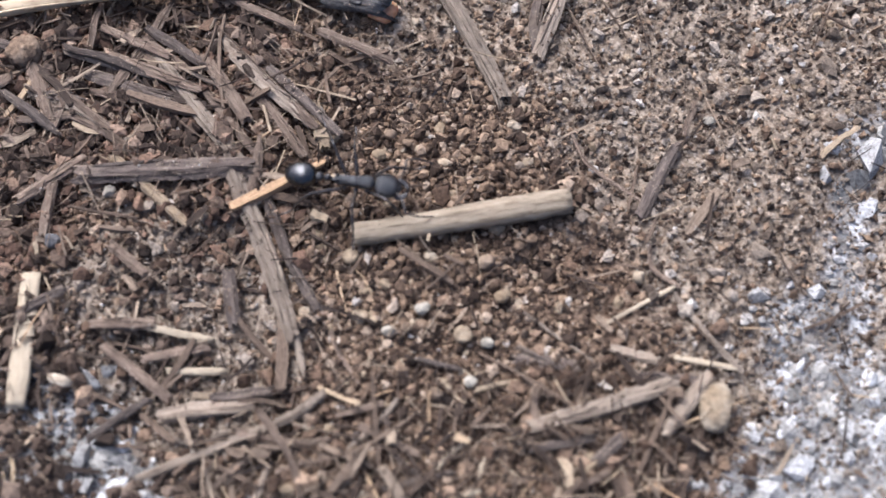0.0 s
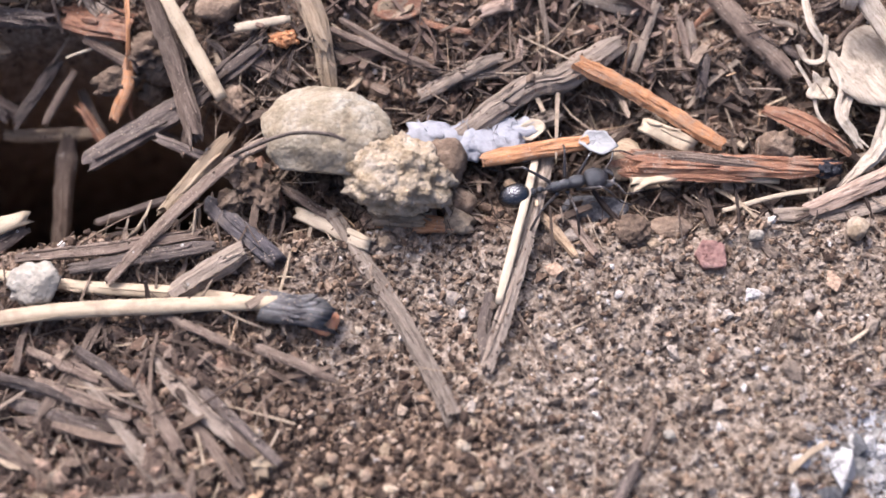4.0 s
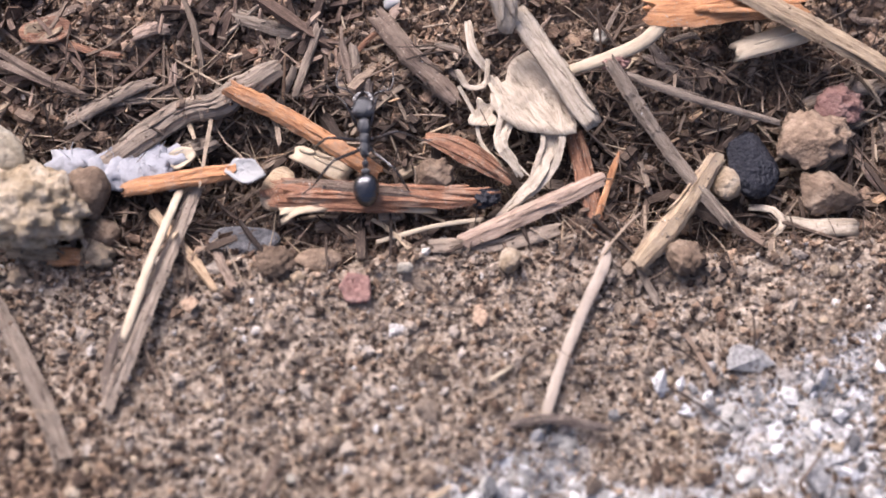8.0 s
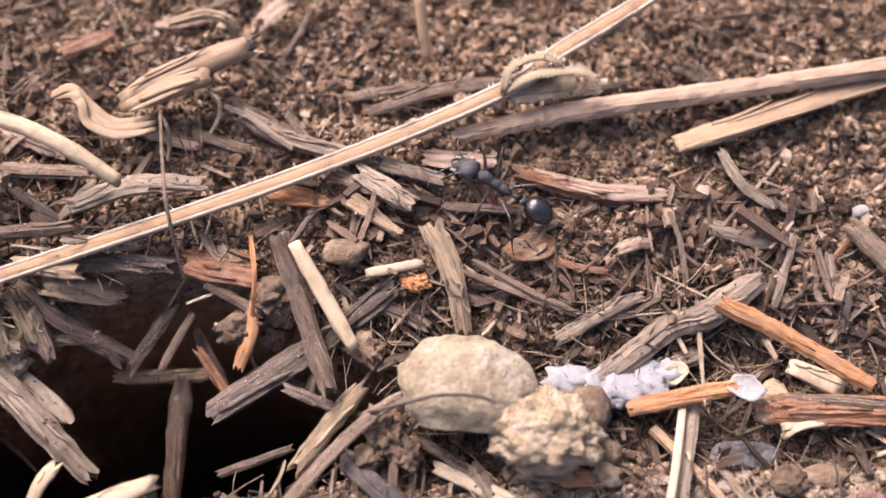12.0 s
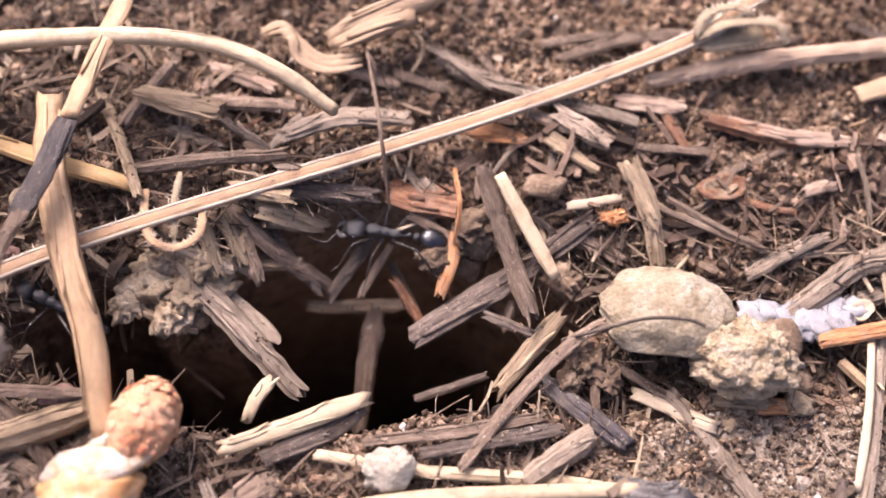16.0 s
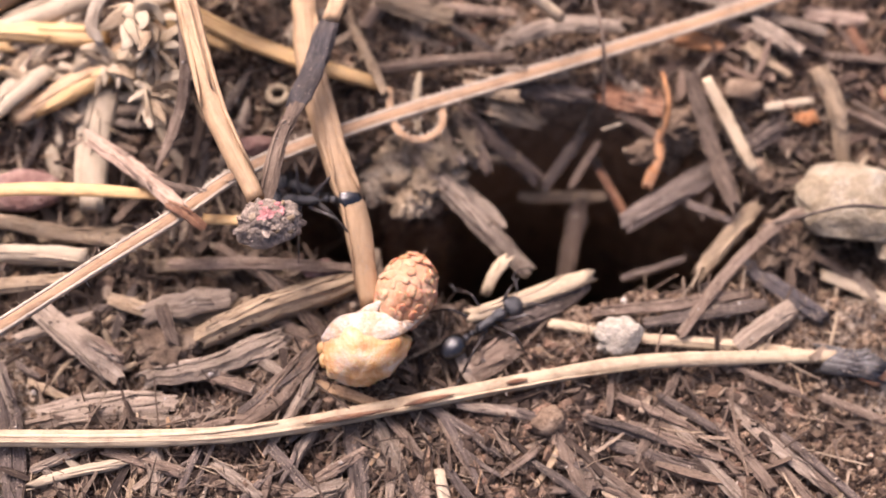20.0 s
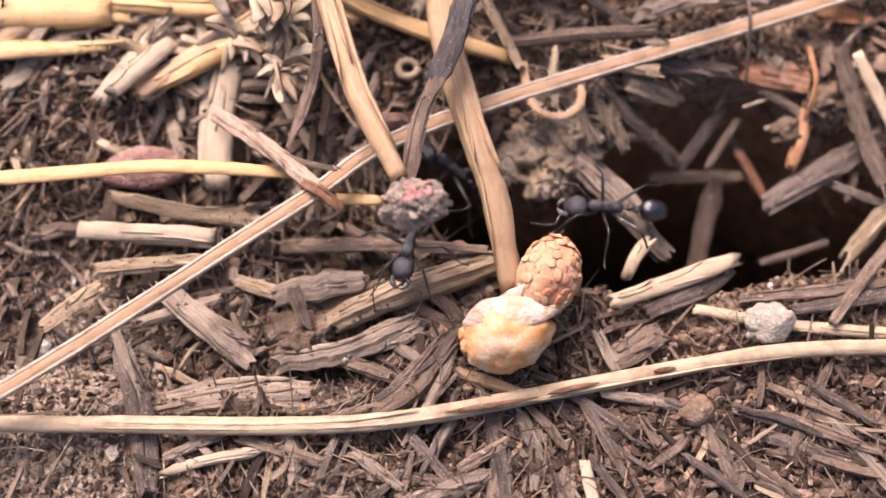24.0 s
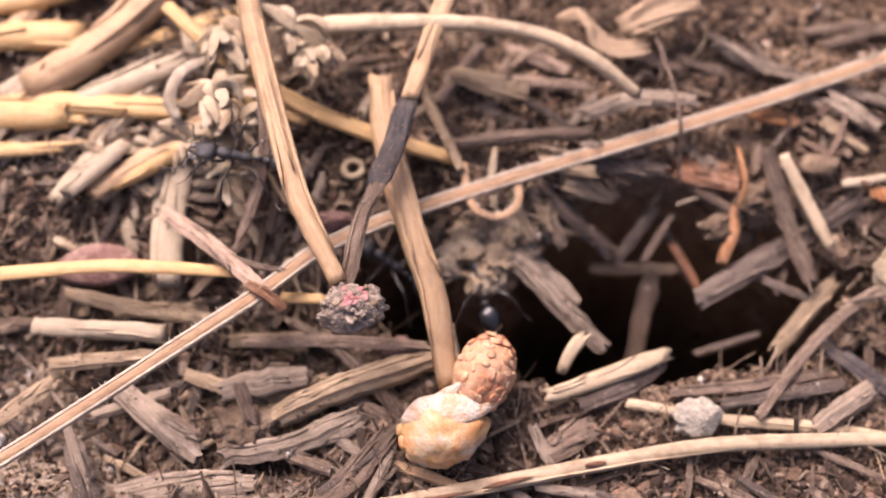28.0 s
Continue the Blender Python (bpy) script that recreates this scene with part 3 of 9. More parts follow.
def stick(name, label, mat, w, pts, flat=0.6, taper=(0.85, 0.8), ragged=0.5, fibres=0, category="", wobble=0.05, swell=None, n=10, group="", ridge=False, bristles=0, specks=None):
    """A splinter, stalk or straw along a line of points; w is its width. Loose fibres peel off as parts."""
    COUNT[0] += 1
    rng = np.random.default_rng(COUNT[0])
    if mat in ("grey", "brown", "dark") and w > 0.8:
        w = w * 0.86
    p = np.asarray(pts, float)
    length = np.linalg.norm(np.diff(p, axis=0), axis=1).sum()
    k = int(np.clip(length / max(0.55, w * 0.35), 5, 70))
    c = smooth_path(p, k)
    drift = np.cumsum(rng.normal(0, 1, (k, 3)), axis=0)
    drift -= np.linspace(0, 1, k)[:, None] * drift[-1]
    c[1:-1] += (drift * wobble * w / math.sqrt(k))[1:-1]
    u = np.linspace(0, 1, k)
    wide = w / 2 * (taper[0] + (1 - taper[0]) * step(0, 0.18, u)) * (taper[1] + (1 - taper[1]) * step(1, 0.8, u))
    if swell is not None:
        wide = w / 2 * np.interp(u, np.linspace(0, 1, len(swell)), swell)
    rugged = mat in ("grey", "brown", "dark", "tan", "red", "pink", "orange", "stalk") or "ribbon" in name
    n = 14 if rugged and w > 0.8 else n
    wide = wide * (1 + 0.05 * np.sin(u * 5 + rng.random() * 6) + (0.04 if rugged else 0.02) * rng.normal(0, 1, k))
    ragged = ragged * 1.5 if rugged else ragged
    v, f, uv = tube(c, wide, wide * flat, n, (0.5 if "ribbon" in name else 0.2) if rugged else 0.08, 0.045 if rugged else 0.02, ragged, rng)
    ob = solid(name, v, f, MAT[mat], None, uv, c[k // 2] - (0, 0, w * flat / 2), "", not rugged)
    tagged(ob, label, category or "stick", group)
    frame_side = np.cross(np.gradient(c, axis=0), (0, 0, 1))
    frame_side /= np.linalg.norm(frame_side, axis=1)[:, None] + 1e-9
    if ridge:
        for off in (-0.40, 0.40):
            rc = c + frame_side * (off * wide * 2)[:, None] + (0, 0, w * flat * 0.24)
            rv, rf, ruv = tube(rc, wide * 0.3, wide * 0.3, 6, 0.12, 0.08, 0.2, rng)
            solid("ridge", rv, rf, MAT["bristle"], ob, ruv, ob.location / MM, "pale raised ridge of the stem")
    if bristles:
        bv, bf = [], []
        for q in range(bristles):
            i = int(rng.integers(1, k - 1))
            th = rng.choice([-1, 1]) * rng.uniform(0.0, 1.0) ** 0.5 * 1.5
            out = frame_side[i] * math.sin(th) + np.array((0, 0, 1)) * math.cos(th)
            root = c[i] + (c[i + 1] - c[i]) * rng.random() + out * np.array((wide[i], wide[i], wide[i] * flat)) * 0.95
            ax = rng.normal(0, 1, 3)
            e1 = np.cross(out, ax)
            e1 /= np.linalg.norm(e1)
            e2 = np.cross(out, e1)
            ln, rr = rng.uniform(0.25, 0.6) * min(1.1, w), 0.06
            tip = root + (out + 0.5 * rng.normal(0, 0.5, 3)) * ln
            z = len(bv)
            bv += [root + e1 * rr, root - e1 * rr * 0.5 + e2 * rr, root - e1 * rr * 0.5 - e2 * rr, tip]
            bf += [(z, z + 1, z + 3), (z + 1, z + 2, z + 3), (z + 2, z, z + 3)]
        o = solid("bristles", bv, bf, MAT["bristle"], ob, np.zeros((len(bv), 2)), ob.location / MM, "short stiff whitish bristles")
        tagged(o, kind="stuff")
    if specks is None:
        specks = int(min(60, 5 * length * w / 2)) if mat in ("grey", "brown", "dark", "tan") and w > 0.85 and length > 3 else 0
    if specks:
        soil_specks(ob, c, frame_side, wide, flat, specks, rng)
    for q in range(fibres):
        a, b = sorted(rng.uniform(0.0, 1.0, 2))
        b = min(1.12, max(b, a + 0.3))
        off = rng.uniform(-0.42, 0.42)
        m = 8
        uu = np.linspace(a, b, m)
        cc = np.stack([np.interp(uu, u, c[:, i]) for i in range(3)], 1)
        if b > 1:
            cc += np.outer(np.clip(uu - 1, 0, 1) * length, (c[-1] - c[-2]) / np.linalg.norm(c[-1] - c[-2]))
        tan = (c[-1] - c[0]) / np.linalg.norm(c[-1] - c[0])
        sd = np.cross(tan, (0, 0, 1))
        cc += sd * off * w + np.array((0, 0, 1)) * (w * flat * 0.44 * math.sqrt(1 - (2 * off) ** 2 * 0.8) + 0.04)
        cc += np.outer(np.linspace(0, 1, m) ** 3 * rng.uniform(0, 0.25) * w, sd * np.sign(off) + (0, 0, 0.4))
        fw = w * rng.uniform(0.06, 0.13)
        fv, ff, fuv = tube(cc, fw * np.array([0.4, 0.9, 1, 1, 1, 0.9, 0.7, 0.3]), fw * 0.5, 6, 0.1, 0.05, 0.5, rng)
        solid("fibre", fv, ff, MAT[mat], ob, fuv, ob.location / MM)
    return ob


BALLS = {}


def ball(sub):
    if sub not in BALLS:
        bm = bmesh.new()
        bmesh.ops.create_icosphere(bm, subdivisions=sub, radius=1)
        BALLS[sub] = (np.array([v.co[:] for v in bm.verts]), [[v.index for v in f.verts] for f in bm.faces])
        bm.free()
    return BALLS[sub]


def knobbly(r, rough, freq, seed, facets=0, sub=3):
    v, f = ball(sub)
    rng = np.random.default_rng(seed)
    s = Vector(rng.uniform(-50, 50, 3))
    d = np.array([noise.noise(Vector(p) * freq + s) + 0.5 * noise.noise(Vector(p) * freq * 2.3 + s) + 0.3 * noise.noise(Vector(p) * freq * 5.1 + s) for p in v])
    v = v * (1 + rough * d)[:, None]
    for _ in range(facets):
        q = rng.normal(0, 1, 3)
        q /= np.linalg.norm(q)
        cut = rng.uniform(0.6, 0.85)
        over = np.maximum(v @ q - cut, 0)
        v = v - np.outer(over * 0.9, q)
    return v * np.asarray(r), f


def spin(v, rz, tilt=0.0, lean=0.0):
    return np.asarray(v) @ np.array(Euler((radians(tilt), radians(lean), radians(rz))).to_matrix()).T


def lump(name, label, mat, at, r, turn=0, rough=0.18, freq=1.3, facets=3, category="stone", sub=3, group=""):
    """A pebble, clod or crumb; at is its middle, r its half-sizes."""
    COUNT[0] += 1
    if mat in ("clod", "redstone") and rough == 0.18:
        rough, freq, facets, sub = 0.42, 2.7, 6, max(sub, 4 if max(r) > 1 else 3)
    v, f = knobbly(r, rough, freq, COUNT[0], facets, sub)
    v = spin(v, turn) + np.asarray(at)
    return tagged(solid(name, v, f, MAT[mat], None, None, np.asarray(at) - (0, 0, r[2])), label, category, group)


def flake(name, label, mat, at, size, turn=0, tilt=0, lean=0, thick=0.25, curl=0.15, ragged=0.25, category="flake", parent=None, corners=9, group=""):
    """A thin bent scrap with an uneven outline and a thickness."""
    COUNT[0] += 1
    rng = np.random.default_rng(COUNT[0] + 900)
    m, rings = 28, 5
    th = np.arange(m) * 2 * np.pi / m
    out = 1 + ragged * np.interp(th, np.linspace(0, 2 * np.pi, corners + 1), np.append(q := rng.uniform(-1, 0.3, corners), q[0]))
    if corners < 6:
        out = np.cos(np.pi / corners) / np.cos(th % (2 * np.pi / corners) - np.pi / corners) * (1 + 0.25 * np.sin(th + COUNT[0]))
    top, uv = [np.zeros(3)], [np.zeros(2)]
    for i in range(1, rings + 1):
        s = i / rings
        x, y = np.cos(th) * out * s * size[0] / 2, np.sin(th) * out * s * size[1] / 2
        z = curl * ((2 * y / size[1]) ** 2 + 0.4 * (2 * x / size[0]) ** 2) * min(size) + rng.normal(0, 0.02, m) * min(size)
        top += list(np.stack([x, y, z], 1))
        uv += list(np.stack([x, y], 1))
    top = np.array(top)
    low = top - (0, 0, thick)
    n = len(top)
    faces = []
    for off, flip in ((0, 1), (n, -1)):
        tri = [(off, off + 1 + j, off + 1 + (j + 1) % m)[::flip] for j in range(m)]
        quad = [(off + 1 + (i - 1) * m + j, off + 1 + i * m + j, off + 1 + i * m + (j + 1) % m, off + 1 + (i - 1) * m + (j + 1) % m)[::flip] for i in range(1, rings) for j in range(m)]
        faces += tri + quad
    last = 1 + (rings - 1) * m
    faces += [(last + j, n + last + j, n + last + (j + 1) % m, last + (j + 1) % m) for j in range(m)]
    v = spin(np.vstack([top, low]), turn, tilt, lean) + np.asarray(at)
    uv = np.vstack([uv, uv])
    if parent is not None:
        return solid(name, v, faces, MAT[mat], parent, uv, np.array(parent.location) / MM, label)
    return tagged(solid(name, v, faces, MAT[mat], None, uv, np.asarray(at) - (0, 0, thick)), label, category, group)


def quick_mesh(name, verts, quads, material, smooth=False, uvs=None):
    """A large mesh of faces with one corner count, in millimetres."""
    me = bpy.data.meshes.new(name)
    k = quads.shape[1]
    me.vertices.add(len(verts))
    me.vertices.foreach_set("co", (np.asarray(verts) * MM).astype(np.float32).ravel())
    me.loops.add(quads.size)
    me.loops.foreach_set("vertex_index", quads.astype(np.int32).ravel())
    me.polygons.add(len(quads))
    me.polygons.foreach_set("loop_start", np.arange(0, quads.size, k, dtype=np.int32))
    me.polygons.foreach_set("use_smooth", np.full(len(quads), smooth))
    if uvs is not None:
        me.uv_layers.new(name="UVMap").data.foreach_set("uv", uvs[quads.ravel()].astype(np.float32).ravel())
    me.update(calc_edges=True)
    me.validate()
    me.materials.append(material)
    return new(name, me)


# ---- ground: one sheet, fine where the camera passes, out to the horizon ----
def ground_material():
    m, nt, b = nodes_of("soil_and_concrete", 0.92, 0.2)
    geo = nt.nodes.new("ShaderNodeNewGeometry")
    pos = mapped(nt, geo.outputs["Position"], (1000, 1000, 1000))
    attr = {}
    for key in ("slab", "dust", "warm"):
        a = nt.nodes.new("ShaderNodeAttribute")
        a.attribute_name = key
        attr[key] = a.outputs["Fac"]
    big, mid, fine = noise_of(nt, pos, 0.12, 4, 0.6), noise_of(nt, pos, 0.6, 5, 0.65), noise_of(nt, pos, 2.4, 4, 0.7)
    tone = math_of(nt, "ADD", math_of(nt, "MULTIPLY", mid, 0.55), math_of(nt, "MULTIPLY", fine, 0.45))
    soil = ramp(nt, tone, [(0.34, (0.06, 0.04, 0.028)), (0.48, (0.175, 0.12, 0.082)), (0.58, (0.29, 0.21, 0.145)), (0.7, (0.44, 0.34, 0.25))])
    soil = mix_of(nt, ramp(nt, big, [(0.42, (0, 0, 0)), (0.62, (1, 1, 1))]), soil, (0.6, 0.55, 0.52), "MULTIPLY")
    sandy = ramp(nt, tone, [(0.34, (0.1, 0.066, 0.042)), (0.48, (0.25, 0.175, 0.115)), (0.58, (0.37, 0.275, 0.19)), (0.7, (0.5, 0.4, 0.3))])
    soil = mix_of(nt, attr["warm"], soil, sandy)
    grit = cells_of(nt, pos, 1.9)
    gt = nt.nodes.new("ShaderNodeSeparateColor")
    nt.links.new(grit.outputs["Color"], gt.inputs[0])
    dust = ramp(nt, tone, [(0.33, (0.07, 0.05, 0.035)), (0.44, (0.185, 0.14, 0.1)), (0.54, (0.3, 0.238, 0.176)), (0.66, (0.46, 0.39, 0.31))])
    dust = mix_of(nt, 0.35, dust, ramp(nt, gt.outputs[0], [(0.0, (0.45, 0.43, 0.42)), (0.5, (1, 1, 1)), (1.0, (1, 1, 1))]), "MULTIPLY")
    edge = cells_of(nt, pos, 0.62, "DISTANCE_TO_EDGE")
    chip = cells_of(nt, pos, 0.62)
    ct = nt.nodes.new("ShaderNodeSeparateColor")
    nt.links.new(chip.outputs["Color"], ct.inputs[0])
    con = ramp(nt, ct.outputs[0], [(0.0, (0.12, 0.12, 0.122)), (0.25, (0.3, 0.295, 0.285)), (0.55, (0.48, 0.475, 0.46)), (0.85, (0.62, 0.615, 0.6)), (1.0, (0.72, 0.715, 0.7))])
    grout = ramp(nt, math_of(nt, "ADD", edge.outputs["Distance"], math_of(nt, "MULTIPLY", math_of(nt, "SUBTRACT", mid, 0.5), 0.3)), [(0.02, (0, 0, 0)), (0.16, (1, 1, 1))])
    con = mix_of(nt, grout, ramp(nt, fine, [(0.35, (0.16, 0.15, 0.145)), (0.65, (0.45, 0.43, 0.41))]), con)
    con = mix_of(nt, math_of(nt, "MULTIPLY", ramp(nt, big, [(0.5, (0, 0, 0)), (0.62, (1, 1, 1))]), 0.7), con, (0.07, 0.068, 0.066))
    con = mix_of(nt, math_of(nt, "MULTIPLY", ramp(nt, mid, [(0.5, (0, 0, 0)), (0.6, (1, 1, 1))]), 0.6), con, (0.27, 0.225, 0.175))
    fuzz = math_of(nt, "MULTIPLY", math_of(nt, "SUBTRACT", mid, 0.5), 1.6)
    dm = ramp(nt, math_of(nt, "ADD", attr["dust"], math_of(nt, "MULTIPLY", fuzz, 0.6)), [(0.1, (0, 0, 0)), (0.8, (1, 1, 1))])
    con = mix_of(nt, 0.5, con, ramp(nt, fine, [(0.3, (0.55, 0.54, 0.53)), (0.6, (1, 1, 1))]), "MULTIPLY")
    sm = ramp(nt, math_of(nt, "ADD", attr["slab"], fuzz), [(0.35, (0, 0, 0)), (0.65, (1, 1, 1))])
    col = mix_of(nt, dm, soil, dust)
    col = mix_of(nt, sm, col, con)
    nt.links.new(col, b.inputs["Base Color"])
    bump_of(nt, b, math_of(nt, "ADD", math_of(nt, "ADD", fine, mid), math_of(nt, "MULTIPLY", grit.outputs["Distance"], -0.8)), 0.7, 0.0004)
    return m


def ground_sheet():
    def axis(a, b, fine):
        core = np.arange(a, b + fine / 2, fine)
        far = np.cumsum(fine * 1.35 ** np.arange(1, 36))
        return np.concatenate([(a - far)[::-1], core, b + far])
    xs, ys = axis(-104, 82, 0.36), axis(-8, 108, 0.36)
    gx, gy = np.meshgrid(xs, ys)
    near = step(400, 130, np.hypot(gx, gy - 50))
    z = (lie(gx, gy) + relief(gx, gy)) * near
    verts = np.stack([gx, gy, z], -1).reshape(-1, 3)
    w, h = len(xs), len(ys)
    i = (np.arange(h - 1)[:, None] * w + np.arange(w - 1)).ravel()
    ob = quick_mesh("ground", verts, np.stack([i, i + 1, i + w + 1, i + w], 1), ground_material(), True)
    for key, vals in (("slab", slab(gx, gy)), ("dust", dusty(gx, gy)), ("warm", warm(gx, gy))):
        ob.data.attributes.new(key, "FLOAT", "POINT").data.foreach_set("value", vals.astype(np.float32).ravel())
    return tagged(ob, "brown gritty soil over speckled pale concrete, with a dark nest hole", "ground", "", "structure")


ground_sheet()


def height(x, y):
    return lie(x, y) + relief(x, y)


# ---- loose stuff ----
def in_view(x, y):
    """The stretch of ground that the camera passes over."""
    low = np.where(x < -42, 26, np.where(x > 36, 25, -1))
    high = np.where(x < -65, 92, np.where(x > 42, 88, 101))
    return (y > low) & (y < high)


def scatter(count, seed, density):
    """Places in the camera's stretch, kept where the density says so."""
    rng = np.random.default_rng(seed)
    x, y = rng.uniform(-100, 77, count), rng.uniform(-2, 102, count)
    keep = (rng.random(count) < density(x, y)) & in_view(x, y)
    return x[keep], y[keep], rng


def litter_zone(x, y):
    w = 6 * (grainy(x, y, 8.0, 51) - 0.5)
    a = step(48, 51.5, y + 0.4 * w) * (1 - 0.85 * step(62, 68, y + w) * step(-26, -18, x + w)) * (1 - 0.8 * step(71, 76, y + w) * step(-56, -48, x + w))
    left = step(-38, -46, x + w) * step(22, 30, y)
    front = step(-2, -14, x + w) * step(49, 40, y) * 0.5
    low = step(15, 8, y + 0.5 * w) * step(26, 14, x) * 0.8
    bare = step(4, -3, np.hypot(x + 84, y - 38) - 8 + w)
    return np.clip(np.maximum.reduce([a, left, front, low]), 0.04, 1) * (1 - 0.95 * slab(x, y)) * (1 - 0.7 * bare) * (1 - 0.65 * dusty(x, y))


def grain_zone(x, y):
    w = 5 * (grainy(x, y, 6.0, 61) - 0.5)
    a = step(13, 8, np.abs(x + 1 + w)) * step(42, 34, y + w)
    b = step(12, 6, np.hypot(x - 30, (y - 70)) + w)
    return np.clip(0.12 + a + 0.7 * b, 0, 1) * (1 - 0.9 * slab(x, y)) * (1 - 0.85 * dusty(x, y))


def grains(name, label, count, seed, density, size, spread, material, sink=0.25, coarse=False, most=2.4):
    x, y, rng = scatter(count, seed, density)
    v, f = EIGHT if coarse else ball(1)
    f = np.array(f)
    k = len(x)
    r = np.clip(size * np.exp(rng.normal(0, spread, k)), 0.07, size * most)
    shape = r[:, None] * rng.uniform(0.6, 1.3, (k, 3))
    shape[:, 2] *= 0.85
    pts = (v[None] + 0.16 * rng.normal(0, 1, (k, len(v), 3))) * (1 + 0.15 * rng.normal(0, 1, (k, len(v), 1)))
    a, b = rng.uniform(0, 6.28, k), rng.uniform(-0.9, 0.9, k)
    pts = pts * shape[:, None, :]
    cb, sb = np.cos(b)[:, None], np.sin(b)[:, None]
    pts = np.stack([pts[..., 0] * cb - pts[..., 2] * sb, pts[..., 1], pts[..., 0] * sb + pts[..., 2] * cb], -1)
    ca, sa = np.cos(a)[:, None], np.sin(a)[:, None]
    pts = np.stack([pts[..., 0] * ca - pts[..., 1] * sa, pts[..., 0] * sa + pts[..., 1] * ca, pts[..., 2]], -1)
    pts += np.stack([x, y, height(x, y) + r * (0.85 - sink)], -1)[:, None, :]
    quads = (f[None] + (np.arange(k) * len(v))[:, None, None]).reshape(-1, 3)
    return tagged(quick_mesh(name, pts.reshape(-1, 3), quads, material, False), label, "soil", "", "stuff")


def shreds(name, label, count, seed, density, length, width, material, lift=0.2, slope=12):
    x, y, rng = scatter(count, seed, density)
    k = len(x)
    ln = np.clip(length * np.exp(rng.normal(0, 0.6, k)), 0.6, length * 3.2)
    wd = np.clip(width * np.exp(rng.normal(0, 0.6, k)), 0.08, width * 3)
    a, b = rng.uniform(0, 6.28, k), np.radians(rng.normal(0, slope, k))
    d = np.stack([np.cos(a) * np.cos(b), np.sin(a) * np.cos(b), np.sin(b)], -1)
    side = np.stack([-np.sin(a), np.cos(a), np.zeros(k)], -1)
    up = np.cross(d, side)
    bend = rng.normal(0, 0.035, k) * ln
    rings, uvs = [], []
    mid = np.stack([x, y, np.maximum(height(x, y), np.maximum(height(x + d[:, 0] * ln / 2, y + d[:, 1] * ln / 2), height(x - d[:, 0] * ln / 2, y - d[:, 1] * ln / 2)) - 0.8) + wd * 0.3 + lift * rng.random(k)], -1)
    for u, thin in ((-0.5, 0.05), (-0.485, 0.8), (-0.15, 1.0), (0.2, 0.95), (0.47, 0.75), (0.5, 0.05)):
        c = mid + d * (u * ln)[:, None] + side * (bend * (4 * u * u - 0.5))[:, None]
        for q in range(4):
            t = q * np.pi / 2 + 0.6
            rr = wd / 2 * thin * rng.uniform(0.65, 1.35, k)
            uvs.append(np.stack([u * ln + 3.1 * x, q * wd * 0.7 + 1.7 * y], -1))
            rings.append(c + side * (rr * np.cos(t))[:, None] + up * (rr * 0.65 * np.sin(t))[:, None])
    pts = np.stack(rings, 1)
    quad = np.array([(i * 4 + j, i * 4 + (j + 1) % 4, (i + 1) * 4 + (j + 1) % 4, (i + 1) * 4 + j) for i in range(5) for j in range(4)])
    quads = (quad[None] + (np.arange(k) * 24)[:, None, None]).reshape(-1, 4)
    return tagged(quick_mesh(name, pts.reshape(-1, 3), quads, material, False, np.stack(uvs, 1).reshape(-1, 2)), label, "plant litter", "", "stuff")


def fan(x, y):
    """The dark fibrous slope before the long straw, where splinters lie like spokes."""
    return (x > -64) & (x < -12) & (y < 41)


def clear_of_hole(x, y):
    return step(1.2, 1.5, ((x + 33) / 18) ** 2 + ((y - 58) / 9.5) ** 2)


def outside_hole(x, y):
    return 0.25 + 0.75 * step(-7, -2, lie(x, y))


grains("soil_grains", "small brown and tan soil grains strewn on the ground", 95000, 11, lambda x, y: grain_zone(x, y) * outside_hole(x, y), 0.25, 0.36, GRAIN)
grains("fine_grit", "fine dark brown grit covering the soil", 120000, 12, lambda x, y: (1 - 0.92 * slab(x, y)) * (1 - 0.6 * dusty(x, y)) * outside_hole(x, y), 0.20, 0.35, GRAIN, 0.2, True)
grains("pale_grit", "pale sandy grit on the dusty pavement", 130000, 13, lambda x, y: np.clip(dusty(x, y) + slab(x, y) * 0.3, 0.02, 1), 0.13, 0.45, PALEGRIT, 0.25, True)
grains("concrete_chips", "pale grey stone chips bedded in the worn concrete", 26000, 17, lambda x, y: np.clip(slab(x, y), 0, 1) * (0.25 + 0.75 * step(0.4, 0.6, grainy(x, y, 5.0, 91))), 0.42, 0.5, CHIP, 0.98, False, 3.5)
grains("dust_lumps", "soft grey-brown lumps of dust and earth on the pavement", 11000, 18, lambda x, y: 0.9 * dusty(x, y) * (1 - slab(x, y)), 0.27, 0.5, PALEGRIT, 0.5)
grains("soil_crumbs", "dark crumbs of earth between the litter", 60000, 16, lambda x, y: litter_zone(x, y) * 0.7 + 0.2 * step(60, 66, y), 0.3, 0.45, CRUMB, 0.3)
grains("mulch_crumbs", "red-brown crumbs of rotten mulch among the sticks", 70000, 22, lambda x, y: 0.8 * mulch(x, y) * (1 - 0.9 * dusty(x, y)), 0.3, 0.5, MULCH, 0.2)
grains("sandy_crumbs", "light brown sandy crumbs of earth behind the nest", 170000, 20, lambda x, y: 0.85 * warm(x, y) * (x > -82), 0.17, 0.5, TANCRUMB, 0.45, True, 2.6)
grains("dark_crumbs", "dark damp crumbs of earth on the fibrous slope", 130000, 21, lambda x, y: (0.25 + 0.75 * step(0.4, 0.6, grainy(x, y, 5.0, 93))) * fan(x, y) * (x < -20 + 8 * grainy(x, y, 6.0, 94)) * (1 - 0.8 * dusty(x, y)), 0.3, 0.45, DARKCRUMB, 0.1)
